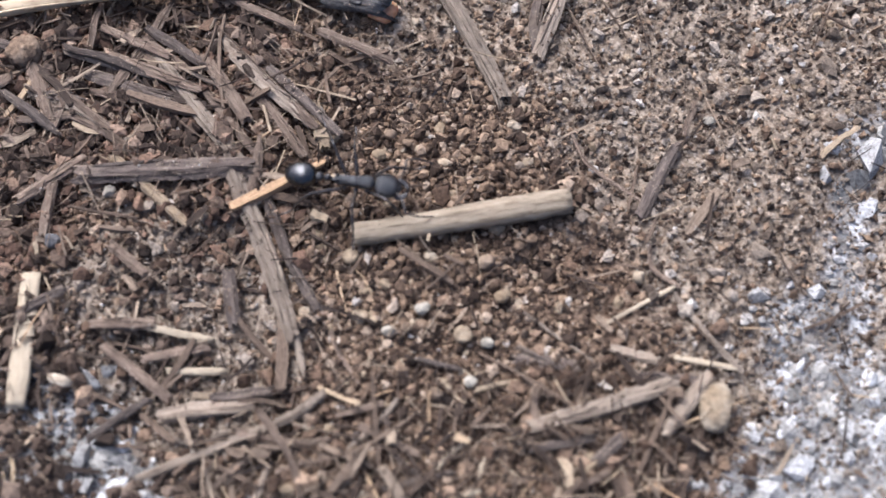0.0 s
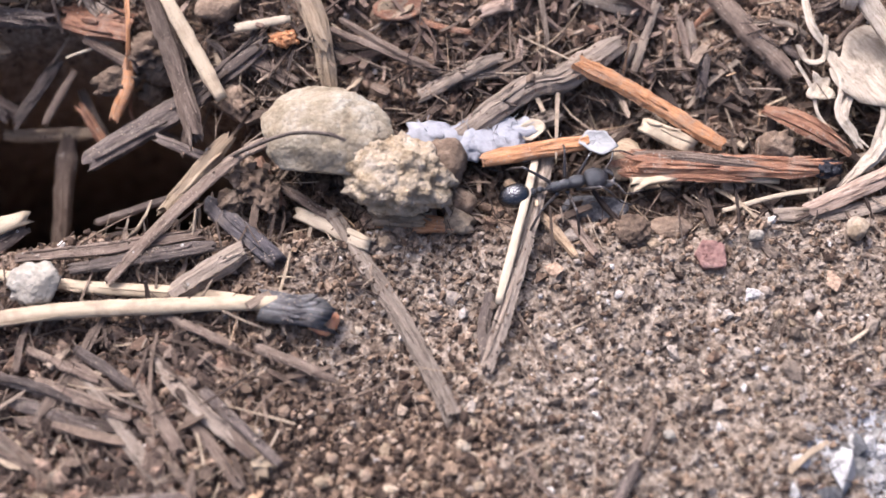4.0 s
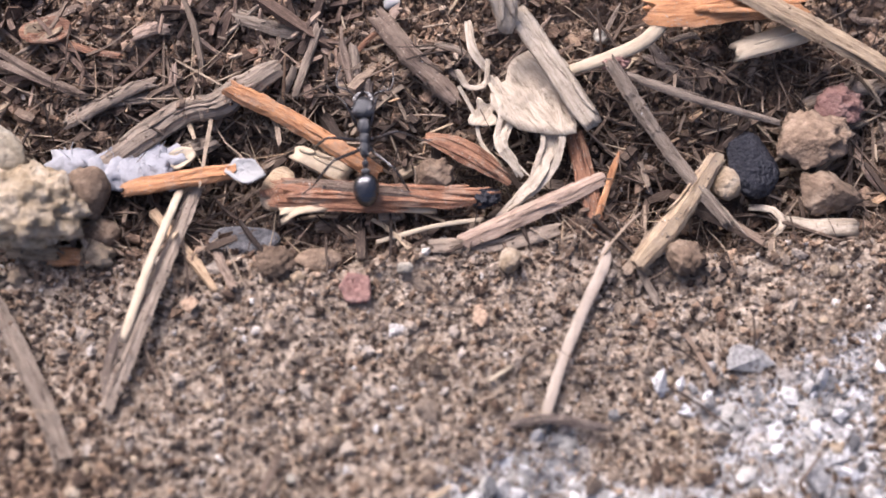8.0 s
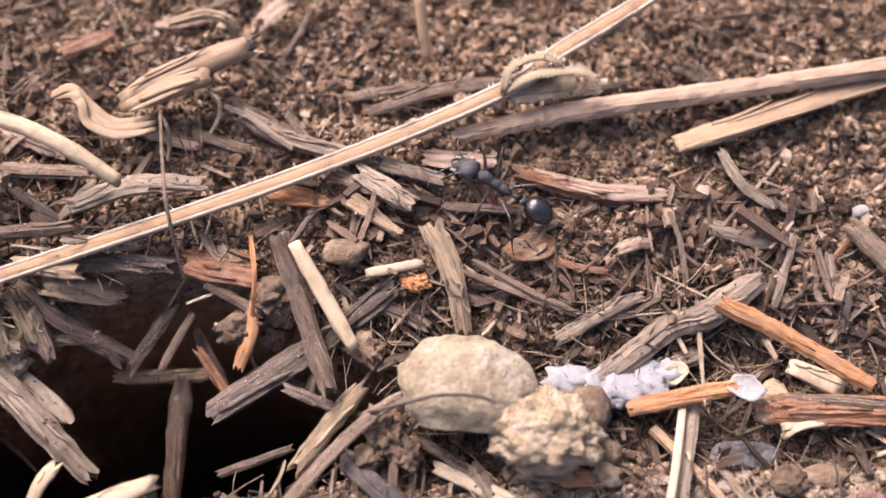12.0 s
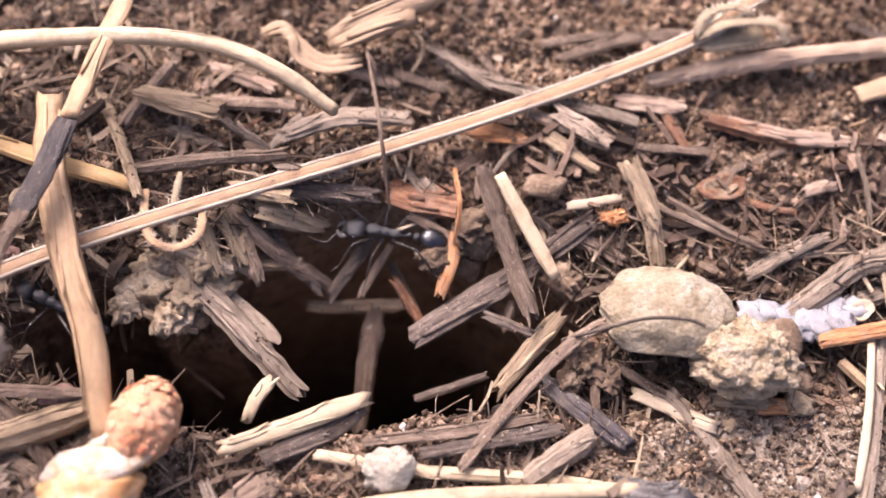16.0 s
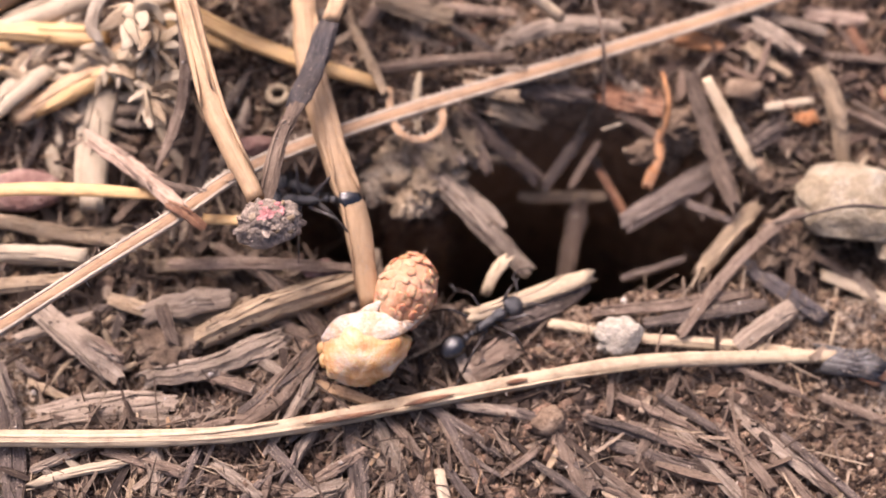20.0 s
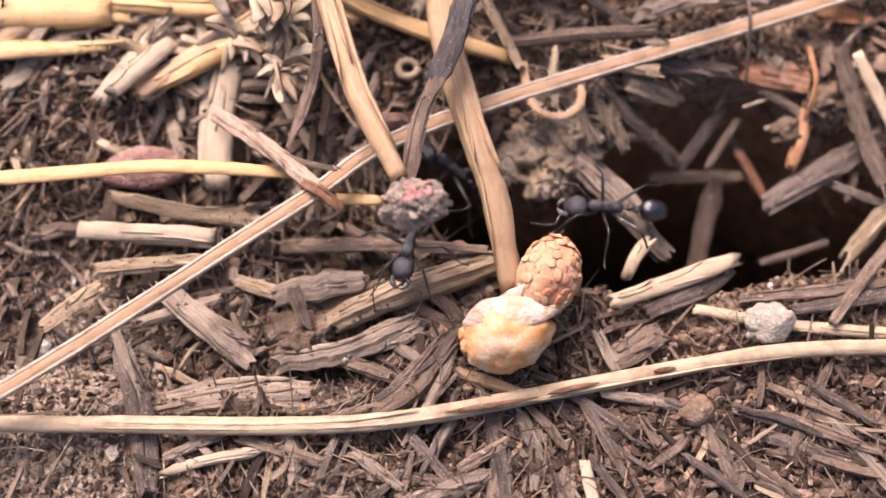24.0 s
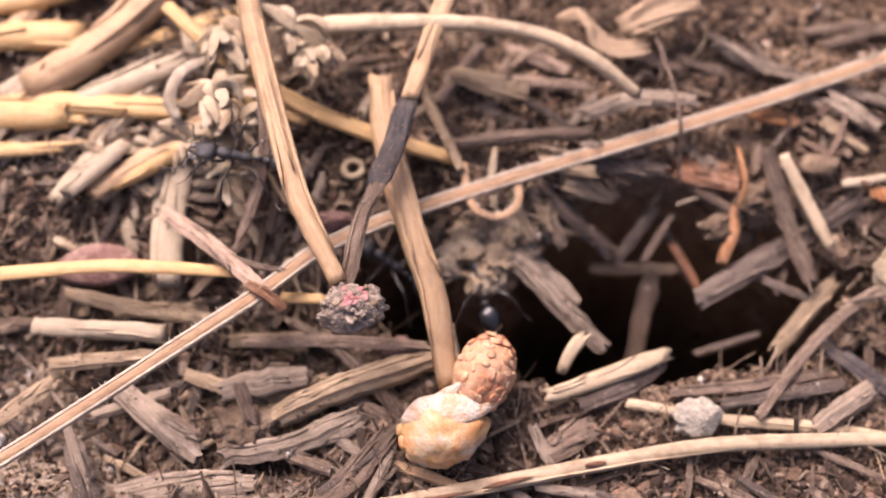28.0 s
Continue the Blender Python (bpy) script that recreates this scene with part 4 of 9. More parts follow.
shreds("litter_shreds", "grey and brown shreds of rotten wood and bark", 9500, 14, lambda x, y: litter_zone(x, y) * outside_hole(x, y) * (1 - 0.65 * warm(x, y) * (x > -40)) * (1 - 0.6 * fan(x, y) * (x < -34)), 2.6, 0.36, SHRED, 1.0, 16)
shreds("loose_splinters", "broken splinters of weathered wood in the litter", 2600, 19, lambda x, y: litter_zone(x, y) * clear_of_hole(x, y) * (0.3 + 0.5 * (x < -36)) * (1 - 0.6 * warm(x, y)) * (1 - 0.7 * fan(x, y) * (x < -34)), 4.6, 0.5, SHRED, 0.4, 7)
def rotten_heap(x, y):
    """Where frayed bark and rotten splinters lie thick, behind the oval pebble and the orange sticks."""
    w = 3 * (grainy(x, y, 4.0, 97) - 0.5)
    return step(1.3, 0.5, np.hypot((x - 20 + w) / 9.5, (y - 70 + w) / 5.5)) + 0.8 * step(1.3, 0.5, np.hypot((x + 6 + w) / 13, (y - 69.5 + w) / 5.5)) + 0.5 * step(1.3, 0.5, np.hypot((x - 8 + w) / 8, (y - 62 + w) / 4))


shreds("bark_shreds", "frayed dark brown bark shreds heaped on sandy soil", 15000, 23, lambda x, y: 0.8 * rotten_heap(x, y), 2.4, 0.42, BARKSHRED, 1.0, 18)
shreds("fine_fibres", "thin brown root and straw fibres in the litter", 42000, 15, lambda x, y: (litter_zone(x, y) * 0.9 + 0.1) * outside_hole(x, y) * (1 - 0.5 * dusty(x, y)), 2.2, 0.11, SHRED, 1.3, 20)


def loose_pieces(name, count, seed, zone, size, spread, mat, label="", group="", parent=None, flat=0.7):
    """Single grains and chips: objects of their own that share a few meshes."""
    shapes = []
    for i in range(8):
        v, f = knobbly((1, 0.85, flat), 0.3, 1.7, seed * 10 + i, 8, 2)
        me = bpy.data.meshes.new(name)
        me.from_pydata((v * MM).tolist(), [], f)
        me.materials.append(MAT[mat])
        shapes.append(me)
    x, y, rng = scatter(count * 40, seed, zone)
    for i in range(min(count, len(x))):
        r = float(np.clip(size * np.exp(rng.normal(0, spread)), size * 0.6, size * 2.4))
        ob = new(name, shapes[i % 8])
        ob.location = (x[i] * MM, y[i] * MM, (float(height(x[i], y[i])) + r * flat * 0.3) * MM)
        ob.rotation_euler = (rng.normal(0, 0.25), rng.normal(0, 0.25), rng.uniform(0, 6.28))
        ob.scale = (r, r, r)
        if parent is not None:
            ob.parent = parent
        else:
            tagged(ob, label, "gravel", group)


GROUND = bpy.data.objects["ground"]
loose_pieces("stone_chip", 260, 81, lambda x, y: step(0.8, 1, slab(x, y)), 0.55, 0.4, "chip", parent=GROUND, flat=0.3)
loose_pieces("soil_grain", 160, 82, lambda x, y: step(14, 6, np.abs(x - 1)) * step(38, 30, y), 0.42, 0.25, "tanclod", "small rounded tan grain of gravel on soil", "gravel grains")
loose_pieces("soil_grain", 110, 83, lambda x, y: step(15, 6, np.abs(x - 1)) * step(40, 30, y), 0.4, 0.25, "clod", "small brown grain of earth on soil", "gravel grains")
loose_pieces("soil_grain", 60, 84, lambda x, y: dusty(x, y) * (y > 30), 0.4, 0.3, "tanclod", "small tan grain of gravel on dusty ground", "gravel grains")


def fluff(name, label, mat, blobs):
    """Loose cottony tufts that lie together, each puff a part, with stray hairs."""
    COUNT[0] += 1
    rng = np.random.default_rng(COUNT[0])
    mid = np.array([q[:3] for q in blobs]).mean(0)
    top = tagged(new(name), label, "fluff")
    top.location = mid * MM
    vs, fs, n = [], [], 0
    for x, y, z, r in blobs:
        v, f = knobbly((r * 1.9, r * 1.25, r * 0.42), 0.5, 2.2, int(rng.integers(1e6)), 0, 3)
        solid("puff", spin(v, rng.uniform(0, 180)) + (x, y, z), f, MAT[mat], top, None, mid)
        for _ in range(8):
            d = rng.normal(0, 1, 3) * (1, 1, 0.5)
            d /= np.linalg.norm(d)
            hv, hf, _ = tube(np.array((x, y, z)) + np.outer(np.linspace(0.5, 1.7, 4) * r, d) + rng.normal(0, 0.12 * r, (4, 3)), 0.03, 0.03, 4)
            vs.append(hv)
            fs += [[i + n for i in q] for q in hf]
            n += len(hv)
    tagged(solid("hairs", np.vstack(vs), fs, MAT[mat], top, None, mid), kind="stuff")
    return top


def tuft(name, label, heads):
    """A shrivelled flower: crumpled ribbons round a middle, each ribbon a part."""
    COUNT[0] += 1
    rng = np.random.default_rng(COUNT[0])
    mid = np.array([h[:3] for h in heads]).mean(0)
    top = tagged(new(name), label, "dry flower")
    top.location = mid * MM
    for x, y, z, r in heads:
        for q in range(22):
            a = rng.uniform(0, 6.28) if q % 2 else rng.normal(-1.4, 0.7)
            d = np.array((math.cos(a), math.sin(a), rng.uniform(-0.3, 0.4)))
            sd = np.array((-d[1], d[0], 0))
            u = np.linspace(0, 1, 11)[:, None]
            c = np.array((x, y, z)) + rng.normal(0, 0.15 * r, 3) + d * u * r * rng.uniform(0.7, 1.6) + sd * np.sin(u * rng.uniform(2, 5) + a) * r * 0.16 + np.array((0, 0, 1)) * np.sin(u * rng.uniform(2, 4)) * r * 0.16
            w = r * rng.uniform(0.09, 0.26) * np.array([0.4, 0.7, 0.9, 1, 1.05, 1, 0.95, 0.85, 0.7, 0.5, 0.2])
            v, f, uv = tube(c, w, w * 0.09, 12, 0.3, 0.1, 0.5, rng, rng.normal(0, 0.45, 3) + (0, 0, 1))
            solid("petal", v, f, MAT[("straw", "pale", "tan")[q % 3]], top, uv, mid)
    return top


def ring_seed(name, label, at, r):
    COUNT[0] += 1
    a = np.linspace(0.3, 6.1, 22)
    c = np.asarray(at) + np.stack([np.cos(a) * r, np.sin(a) * r, 0.1 * a], 1)
    v, f, uv = tube(c, r * 0.42, r * 0.35, 9, 0.1, 0.06, 0.2, np.random.default_rng(3))
    return tagged(solid(name, v, f, MAT["bract"], None, uv, at), label, "seed")


def withered_bud(name, label, at, r):
    COUNT[0] += 1
    v, f = knobbly(r, 0.3, 2.4, 77, 2, 4)
    body = solid(name, v + np.asarray(at), f, MAT["ash"], None, None, at)
    tagged(body, label, "bud")
    rng = np.random.default_rng(5)
    for q in range(90):
        red = q < 26
        d = np.array((rng.normal(0.12, 0.24), rng.normal(0.22, 0.22), 0)) if red else np.array((rng.uniform(-0.9, 0.9), rng.uniform(-0.9, 0.9), 0))
        if (d ** 2).sum() > 0.9:
            continue
        d[2] = math.sqrt(1 - (d ** 2).sum()) * 0.97
        v, f = knobbly(rng.uniform(0.14, 0.36) * np.array((1.2, 0.8, 0.5)), 0.4, 2, 100 + q, 1, 2)
        solid("petal_crumb", spin(v, rng.uniform(0, 180)) + np.asarray(at) + d * r, f, MAT["crimson" if red else ("tanclod" if q % 5 == 0 else "ash")], body, None, at, "crimson crumpled petal" if red else "")
    return body


def seed_head(name, label, crown, cup, r):
    """A scaly oval crown grown out of a waxy cup, with one broad lobe folded across it."""
    COUNT[0] += 1
    crown, cup = np.asarray(crown), np.asarray(cup)
    top = tagged(new(name), label, "seed head")
    top.location = (crown * 0.5 + cup * 0.5 - (0, 0, r)) * MM
    base = np.array(top.location) / MM
    axis = crown - cup
    yaw = math.degrees(math.atan2(axis[1], axis[0])) + 14
    oval = np.array((1.32, 0.94, 0.9)) * r
    v, f = knobbly(oval, 0.06, 1.2, 501, 0, 4)
    solid("crown", spin(v, yaw) + crown, f, MAT["peach"], top, None, base, "peach-coloured crown")
    k = 0
    for i in range(12):
        th = -1.4 + i * 0.25
        m = max(5, int(14 * math.cos(th * 0.8)))
        for j in range(m):
            ph = (j + 0.5 * (i % 2) + 0.3 * math.sin(7.3 * i + 3.1 * j)) * 2 * math.pi / m
            d = np.array((math.sin(th), math.cos(th) * math.cos(ph), math.cos(th) * math.sin(ph)))
            if d[2] < -0.45:
                continue
            k += 1
            q, g = knobbly((r * 0.22, r * 0.18, r * 0.05), 0.3, 1.8, 600 + k, 0, 2)
            n = Vector(d + 0.25 * np.array((math.sin(3.3 * k), math.sin(5.7 * k), 0))).to_track_quat("Z", "X").to_matrix()
            q = q @ np.array(n).T + d * oval * (0.985 + 0.025 * math.sin(5.1 * k))
            solid("scale", spin(q, yaw) + crown, g, MAT["peach"], top, None, base)
    at = lambda x, y, z: cup + np.array((x, y, z))
    v, f = knobbly((1, 1, 1), 0.14, 1.7, 502, 0, 4)
    along = v[:, 0]
    fold = 0.07 * np.exp(-((v[:, 1] + 0.1 * v[:, 0] + 0.18) / 0.1) ** 2) * (v[:, 2] > 0) + 0.04 * np.exp(-((v[:, 1] - 0.25 * v[:, 0] + 0.62) / 0.09) ** 2) * (v[:, 2] > -0.2)
    v = v * (1 - fold * step(1.0, 0.3, np.abs(along)))[:, None] * np.stack([np.full(len(v), 3.75), 2.9 - 0.8 * np.clip(along, 0, 1) ** 2, 2.45 - 0.2 * along], 1)
    solid("cup", spin(v, 10) + cup, f, MAT["wax"], top, None, base, "waxy amber and whitish calyx")
    lobes = (("film", "whitish folded calyx lobe", [(-3.5, 0.75, 0.75), (-2.0, 1.25, 1.55), (0.4, 1.35, 2.0), (2.7, 1.75, 1.75), (4.9, 2.6, 1.35)], [0.3, 1.3, 1.5, 1.0, 0.06], 0.34),
             ("film", "thin pale torn edge of the calyx", [(-0.9, 2.3, 1.2), (0.4, 2.9, 1.7), (1.3, 3.6, 2.1)], [0.5, 0.6, 0.15], 0.16))
    for m, words, line, widths, thick in lobes:
        c = smooth_path([at(*q) for q in line], 21)
        v, f, uv = tube(c, np.interp(np.linspace(0, 1, 21), np.linspace(0, 1, len(widths)), widths), thick, 16, 0.1, 0.04, 0)
        solid("lobe", v, f, MAT[m], top, uv, base, words)
    for x, y, z, k in ((-3.5, 0.2, 0.3, 0.55), (-3.3, -0.8, 0.2, 0.6), (-2.7, -1.7, 0.0, 0.55)):
        v, f = knobbly((k, k * 1.2, k), 0.25, 1.6, 700 + int(10 * k + 20 * x), 0, 3)
        solid("knob", v + at(x, y, z), f, MAT["wax" if x < 0 else "peach"], top, None, base)
    return top


def strew(count, seed, zone, kinds, label, group, slim=1.0, name="litter_stick"):
    """Loose sticks of their own, strewn where the zone allows."""
    x, y, rng = scatter(count * 14, seed, lambda p, q: zone(p, q) * clear_of_hole(p, q) * (1 - (p > -12) * (p < 64) * (q > 49) * (q < 63)))
    for i in range(min(count, len(x))):
        ln, w, a = float(np.clip(rng.lognormal(1.35, 0.4), 2.2, 10)), slim * float(np.clip(rng.lognormal(-0.35, 0.35), 0.35, 1.5)), rng.uniform(0, 6.28)
        d = np.array((math.cos(a), math.sin(a))) * ln / 2
        ends = [(x[i] - d[0], y[i] - d[1]), (x[i] + rng.normal(0, 0.25), y[i] + rng.normal(0, 0.25)), (x[i] + d[0], y[i] + d[1])]
        zs = [max(float(lie(np.float64(p), np.float64(q))), -3.0) + 0.35 + w * 0.3 + rng.uniform(0, 0.7) for p, q in ends]
        kind = kinds[int(rng.integers(len(kinds)))]
        words = {"grey": "weathered grey", "brown": "brown", "dark": "dark rotten", "tan": "tan", "pink": "pinkish brown", "red": "reddish brown", "pale": "pale dry", "straw": "yellow straw"}
        size = "thin" if w < 0.55 else ("thick" if w > 1.0 else "broken")
        stick(name, label % (size + " " + words[kind]), kind, round(w, 2), [(*e, z) for e, z in zip(ends, zs)], flat=rng.uniform(0.35, 0.75), fibres=int(rng.integers(0, 4)), group=group, wobble=0.12, ragged=rng.uniform(0.5, 1.5), taper=(rng.uniform(0.4, 1), rng.uniform(0.2, 0.9)))


strew(95, 71, lambda x, y: litter_zone(x, y) * (x < -40) * outside_hole(x, y) * (1 - fan(x, y)), ("grey", "grey", "brown", "brown", "dark", "tan", "pale"), "%s stick lying in the nest's litter", "litter sticks")
strew(60, 72, lambda x, y: step(49, 52, y) * (x > -40) * outside_hole(x, y) * (1 - 0.7 * step(63, 70, y)), ("grey", "brown", "brown", "dark", "red", "pink"), "%s splinter in crumbly soil", "litter sticks", name="bark_splinter")
strew(22, 73, lambda x, y: litter_zone(x, y) * (y < 47) * (x > -40), ("brown", "dark", "brown", "dark"), "%s splinter pressed into the soil", "litter sticks", name="wood_splinter")
strew(45, 74, lambda x, y: litter_zone(x, y) * (x < -36) * outside_hole(x, y) * (1 - fan(x, y)), ("grey", "grey", "brown", "tan", "dark"), "%s stick lying in the nest's litter", "litter sticks", 0.7, name="twig_piece")
strew(34, 75, lambda x, y: 1.0 * (x < -60) * (y > 60), ("pale", "straw", "tan", "straw"), "%s straw piece in the nest's litter", "litter sticks", 0.8, name="straw_piece")


def spokes(count, seed):
    """Dark splinters and fibres that point away from the foot of the seed head."""
    rng = np.random.default_rng(seed)
    for _ in range(count):
        a, far, ln = radians(rng.uniform(-150, -12)), rng.uniform(6, 30), rng.uniform(3.5, 8.5)
        x, y = -50 + far * math.cos(a), 42.5 + 0.62 * far * math.sin(a)
        a += rng.normal(0, 0.22)
        if not (-66 < x < -17 and 27 < y < 40):
            continue
        w = float(np.clip(rng.lognormal(-0.6, 0.45), 0.25, 1.3))
        z = float(lie(np.float64(x), np.float64(y))) + 0.5 + w * 0.3 + rng.uniform(0, 0.6)
        d = np.array((math.cos(a), math.sin(a))) * ln / 2
        stick("rotten_splinter", "dark rotten splinter on fibrous soil", ("dark", "brown", "dark", "brown", "grey")[int(rng.integers(5))], round(w, 2), [(x - d[0], y - d[1], z), (x + rng.normal(0, 0.2), y + rng.normal(0, 0.2), z + 0.1), (x + d[0], y + d[1], z - 0.2)], flat=rng.uniform(0.4, 0.75), fibres=int(rng.integers(0, 3)), group="litter sticks", wobble=0.12, ragged=rng.uniform(0.4, 1.2), taper=(rng.uniform(0.5, 1), rng.uniform(0.3, 0.9)))


spokes(70, 76)
strew(40, 77, lambda x, y: 1.0 * (x < -62) * (x > -98) * (y > 60) * (y < 84), ("pale", "straw", "pale", "tan"), "%s dry stalk in the loose straw", "stack of straw", 1.15, name="straw_piece")


# ---- sticks, stones and scraps ----
stick('cut_stick', 'pale weathered cut stick lying on gravelly soil', 'cutwood', 1.95, [(-6.8, 22.8, 1.1), (1.6, 24, 1.5), (9.7, 25.4, 1.2)], flat=0.85, ragged=0.12, n=18, taper=(0.92, 0.95))
stick('straw_chip', 'flat pale straw chip on dusty soil', 'pale', 1.57, [(-31.2, 19.9, 0.6), (-31.3, 9.7, 1)], flat=0.3, fibres=2, ragged=0.15)
stick('charred_twig', 'dark grey fibrous twig half sunk in soil', 'dark', 1.76, [(-28.1, 27.7, 0.9), (-22, 27.9, 1.3), (-15, 28.3, 1.4)], flat=0.7, fibres=3)
stick('twig', 'thin tan twig lying across a darker one', 'tan', 0.95, [(-25.7, 29.2, 0.7), (-19.7, 23.8, 1)], flat=0.7, fibres=1)
stick('split_stick', 'weathered grey split stick with a pointed end', 'grey', 1.56, [(-16.2, 27.8, 1.3), (-13.5, 21.6, 0.7), (-11.2, 15, 0.7)], flat=0.6, fibres=3)
stick('splinter', 'narrow grey splinter ending in a point', 'grey', 0.59, [(-11.3, 16.4, 0.3), (-10.3, 12, 0.6)], taper=(0.8, 0.2))
stick('bark_strip', 'dark brown bark strip beside a split stick', 'dark', 1.13, [(-13.9, 26.6, 0.9), (-11.8, 21.2, 0.4), (-9.4, 17, 0.6)], flat=0.5, fibres=1)
stick('long_splinter', 'long brown splinter pressed into the soil', 'grey', 1.33, [(-23.2, 38.1, 0.9), (-18.3, 31.8, 1.2), (-14.6, 27.4, 1.1)], flat=0.55, fibres=3)
stick('splinter', 'weathered grey wood splinter on brown soil', 'grey', 1.43, [(-18.1, 39.5, 1), (-14, 35.2, 1.4), (-10.4, 32, 1.1)], flat=0.55, fibres=2)
stick('splinter', 'short brown wood splinter on the soil', 'tan', 0.98, [(-10.1, 33.4, 1), (-9.3, 30.1, 0.8)], flat=0.6)
stick('rootlet', 'thin grey rootlet in crumbly soil', 'grey', 0.59, [(-30.1, 38.1, 0.8), (-22.7, 35.8, 0.6)])
stick('splinter', 'dark grey splinter with a ragged end', 'dark', 1.16, [(-28.1, 36.1, 0.8), (-21.1, 33.7, 1)], fibres=2)
stick('long_rootlet', 'long bent grey rootlet in front of the gravel', 'grey', 0.91, [(-22, 4.7, 0.3), (-16.7, 6.7, 0.4), (-11.4, 8.9, 0.7), (-8.8, 10.7, 0.9)], flat=0.7, fibres=2)
stick('rootlet', 'bent brown rootlet tangled in fibres', 'brown', 0.58, [(-17, 3.7, 0.4), (-13.4, 6.5, 0.5), (-8.4, 7.4, 0.8)])
stick('rootlet', 'short dark rootlet on pale concrete', 'dark', 0.63, [(-25.9, 7.5, 0.4), (-21.8, 10.4, 0.2)])
stick('splinter', 'flat grey splinter on dusty ground', 'grey', 1.34, [(-20.9, 9.2, 0.2), (-14, 10.1, 0.4)], flat=0.4, fibres=3)
stick('splinter', 'pale short splinter on dusty soil', 'pale', 0.63, [(-20.5, 12.5, 0.2), (-16.2, 12.5, 0.1)])
stick('gnarled_twig', 'gnarled brown twig with a dark end', 'grey', 1.58, [(6.5, 8.3, 1.2), (11.5, 9.7, 1.4), (16.8, 11.4, 1.2)], flat=0.7, fibres=3)
stick('twig', 'short brown twig stub at the edge of the concrete', 'grey', 1.34, [(16.2, 8, 1.1), (19.5, 11.9, 1)], flat=0.7, fibres=2)
lump('clod', 'square tan crumb of earth on the concrete', 'tanclod', (20.1, 9.7, 0.9), (1.42, 1.84, 0.85))
stick('dry_grass', 'thin pale dry grass blade', 'pale', 0.34, [(11.8, 15.8, 0.5), (17.6, 18.9, 0.6)], flat=0.4)
stick('dry_grass', 'thin bent brown grass blade', 'grey', 0.47, [(17.5, 18.3, 0.6), (19.9, 15, 0.7), (22.3, 12.4, 0.4)], flat=0.4)
stick('dry_grass', 'pale dry grass blade touching the concrete', 'pale', 0.42, [(17.2, 13.5, 0.7), (22.1, 12.6, 0.4)], flat=0.4)
stick('hair_root', 'thin curled brown hair root', 'brown', 0.31, [(10.1, 31.2, 0.6), (11.5, 28.5, 0.5), (15.8, 25.4, 0.3)])
stick('bark_strip', 'dark grey bark strip on dusty soil', 'dark', 1.33, [(15.3, 24.6, 0.5), (16.8, 27.6, 0.5), (18.3, 30.1, 0.5)], flat=0.4)
stick('hair_root', 'thin brown root fibre among gravel', 'brown', 0.3, [(-8.8, 18.1, 0.4), (-8.1, 14.6, 0.6), (-6.2, 11.5, 0.8)])
stick('hair_root', 'thin grey root fibre on the gravel', 'grey', 0.3, [(5.7, 17.2, 0.6), (8.6, 15, 0.6), (11.1, 13.2, 0.7)])
stick('rootlet', 'pale forked rootlet by the gravel', 'grey', 0.46, [(-6.8, 6.8, 0.7), (-4.7, 8.7, 0.8), (-3.4, 10.3, 0.8)])
stick('rootlet', 'pale rootlet lying flat', 'pale', 0.45, [(-1.8, 3.7, 0.5), (0.3, 6.2, 0.6), (2, 7.5, 0.6)])
stick('rootlet', 'short curled pale rootlet', 'pale', 0.37, [(2.6, 4.5, 0.7), (2.8, 5.6, 0.7), (3.2, 6.2, 0.7)])
stick('rootlet', 'dark rootlet in fibrous soil', 'dark', 0.49, [(-4.3, 9.5, 0.8), (-3.4, 6.2, 0.6), (-1, 4.4, 0.5)])
stick('rootlet', 'thin grey rootlet in fibrous soil', 'grey', 0.42, [(-20.7, 8.8, 0), (-18.9, 7.3, 0.1), (-15.6, 8.1, 0.2)])
stick('rootlet', 'grey rootlet near pale concrete', 'grey', 0.49, [(-13.6, 2.9, 0.6), (-12.7, 5.6, 0.6)])
stick('splinter', 'pale small splinter at the front of the litter', 'pale', 0.53, [(0.7, 3.2, 0.6), (2.7, 3.8, 0.7)])
stick('splinter', 'dark flat splinter beside the gravel', 'dark', 1.01, [(5.4, 13.4, 0.7), (10, 12.8, 0.8)], flat=0.4, fibres=2)
stick('splinter', 'dark flat splinter in fibrous soil', 'grey', 0.76, [(12.6, 14.1, 0.8), (15.9, 13.2, 0.8)], flat=0.4)
stick('rootlet', 'brown looped rootlet on the concrete edge', 'brown', 0.39, [(15.8, 22.1, 0.4), (15.9, 20.3, 0.5), (17.8, 18.9, 0.6)])
lump('pebble', 'small white stone on the soil', 'greyclod', (21, 32.3, 0.5), (0.54, 0.40, 0.20), facets=5)
lump('pebble', 'small dark pebble in brown soil', 'slate', (-29.9, 22.5, 0.6), (0.65, 0.61, 0.43))
lump('seed', 'small tan seed in fibrous soil', 'tanclod', (-11.2, 3.9, 0.7), (0.61, 0.41, 0.33))
lump('pebble', 'rounded tan grain of gravel in soil', 'tanclod', (1.4, 15.1, 1.1), (0.80, 0.68, 0.55), group='gravel grains', rough=0.15)
lump('pebble', 'angular brown grain of gravel', 'clod', (3.3, 20.6, 1.1), (0.73, 0.62, 0.50), group='gravel grains', rough=0.15)
lump('pebble', 'pale grey grain of gravel', 'greyclod', (-1.5, 17.1, 1.1), (0.64, 0.54, 0.43), group='gravel grains', rough=0.15)
lump('pebble', 'rounded tan grain of gravel in soil', 'tanclod', (-7, 21.2, 0.7), (0.69, 0.59, 0.47), group='gravel grains', rough=0.15)
lump('pebble', 'angular brown grain of gravel', 'clod', (-0.6, 10.7, 0.9), (0.63, 0.53, 0.43), group='gravel grains', rough=0.15)
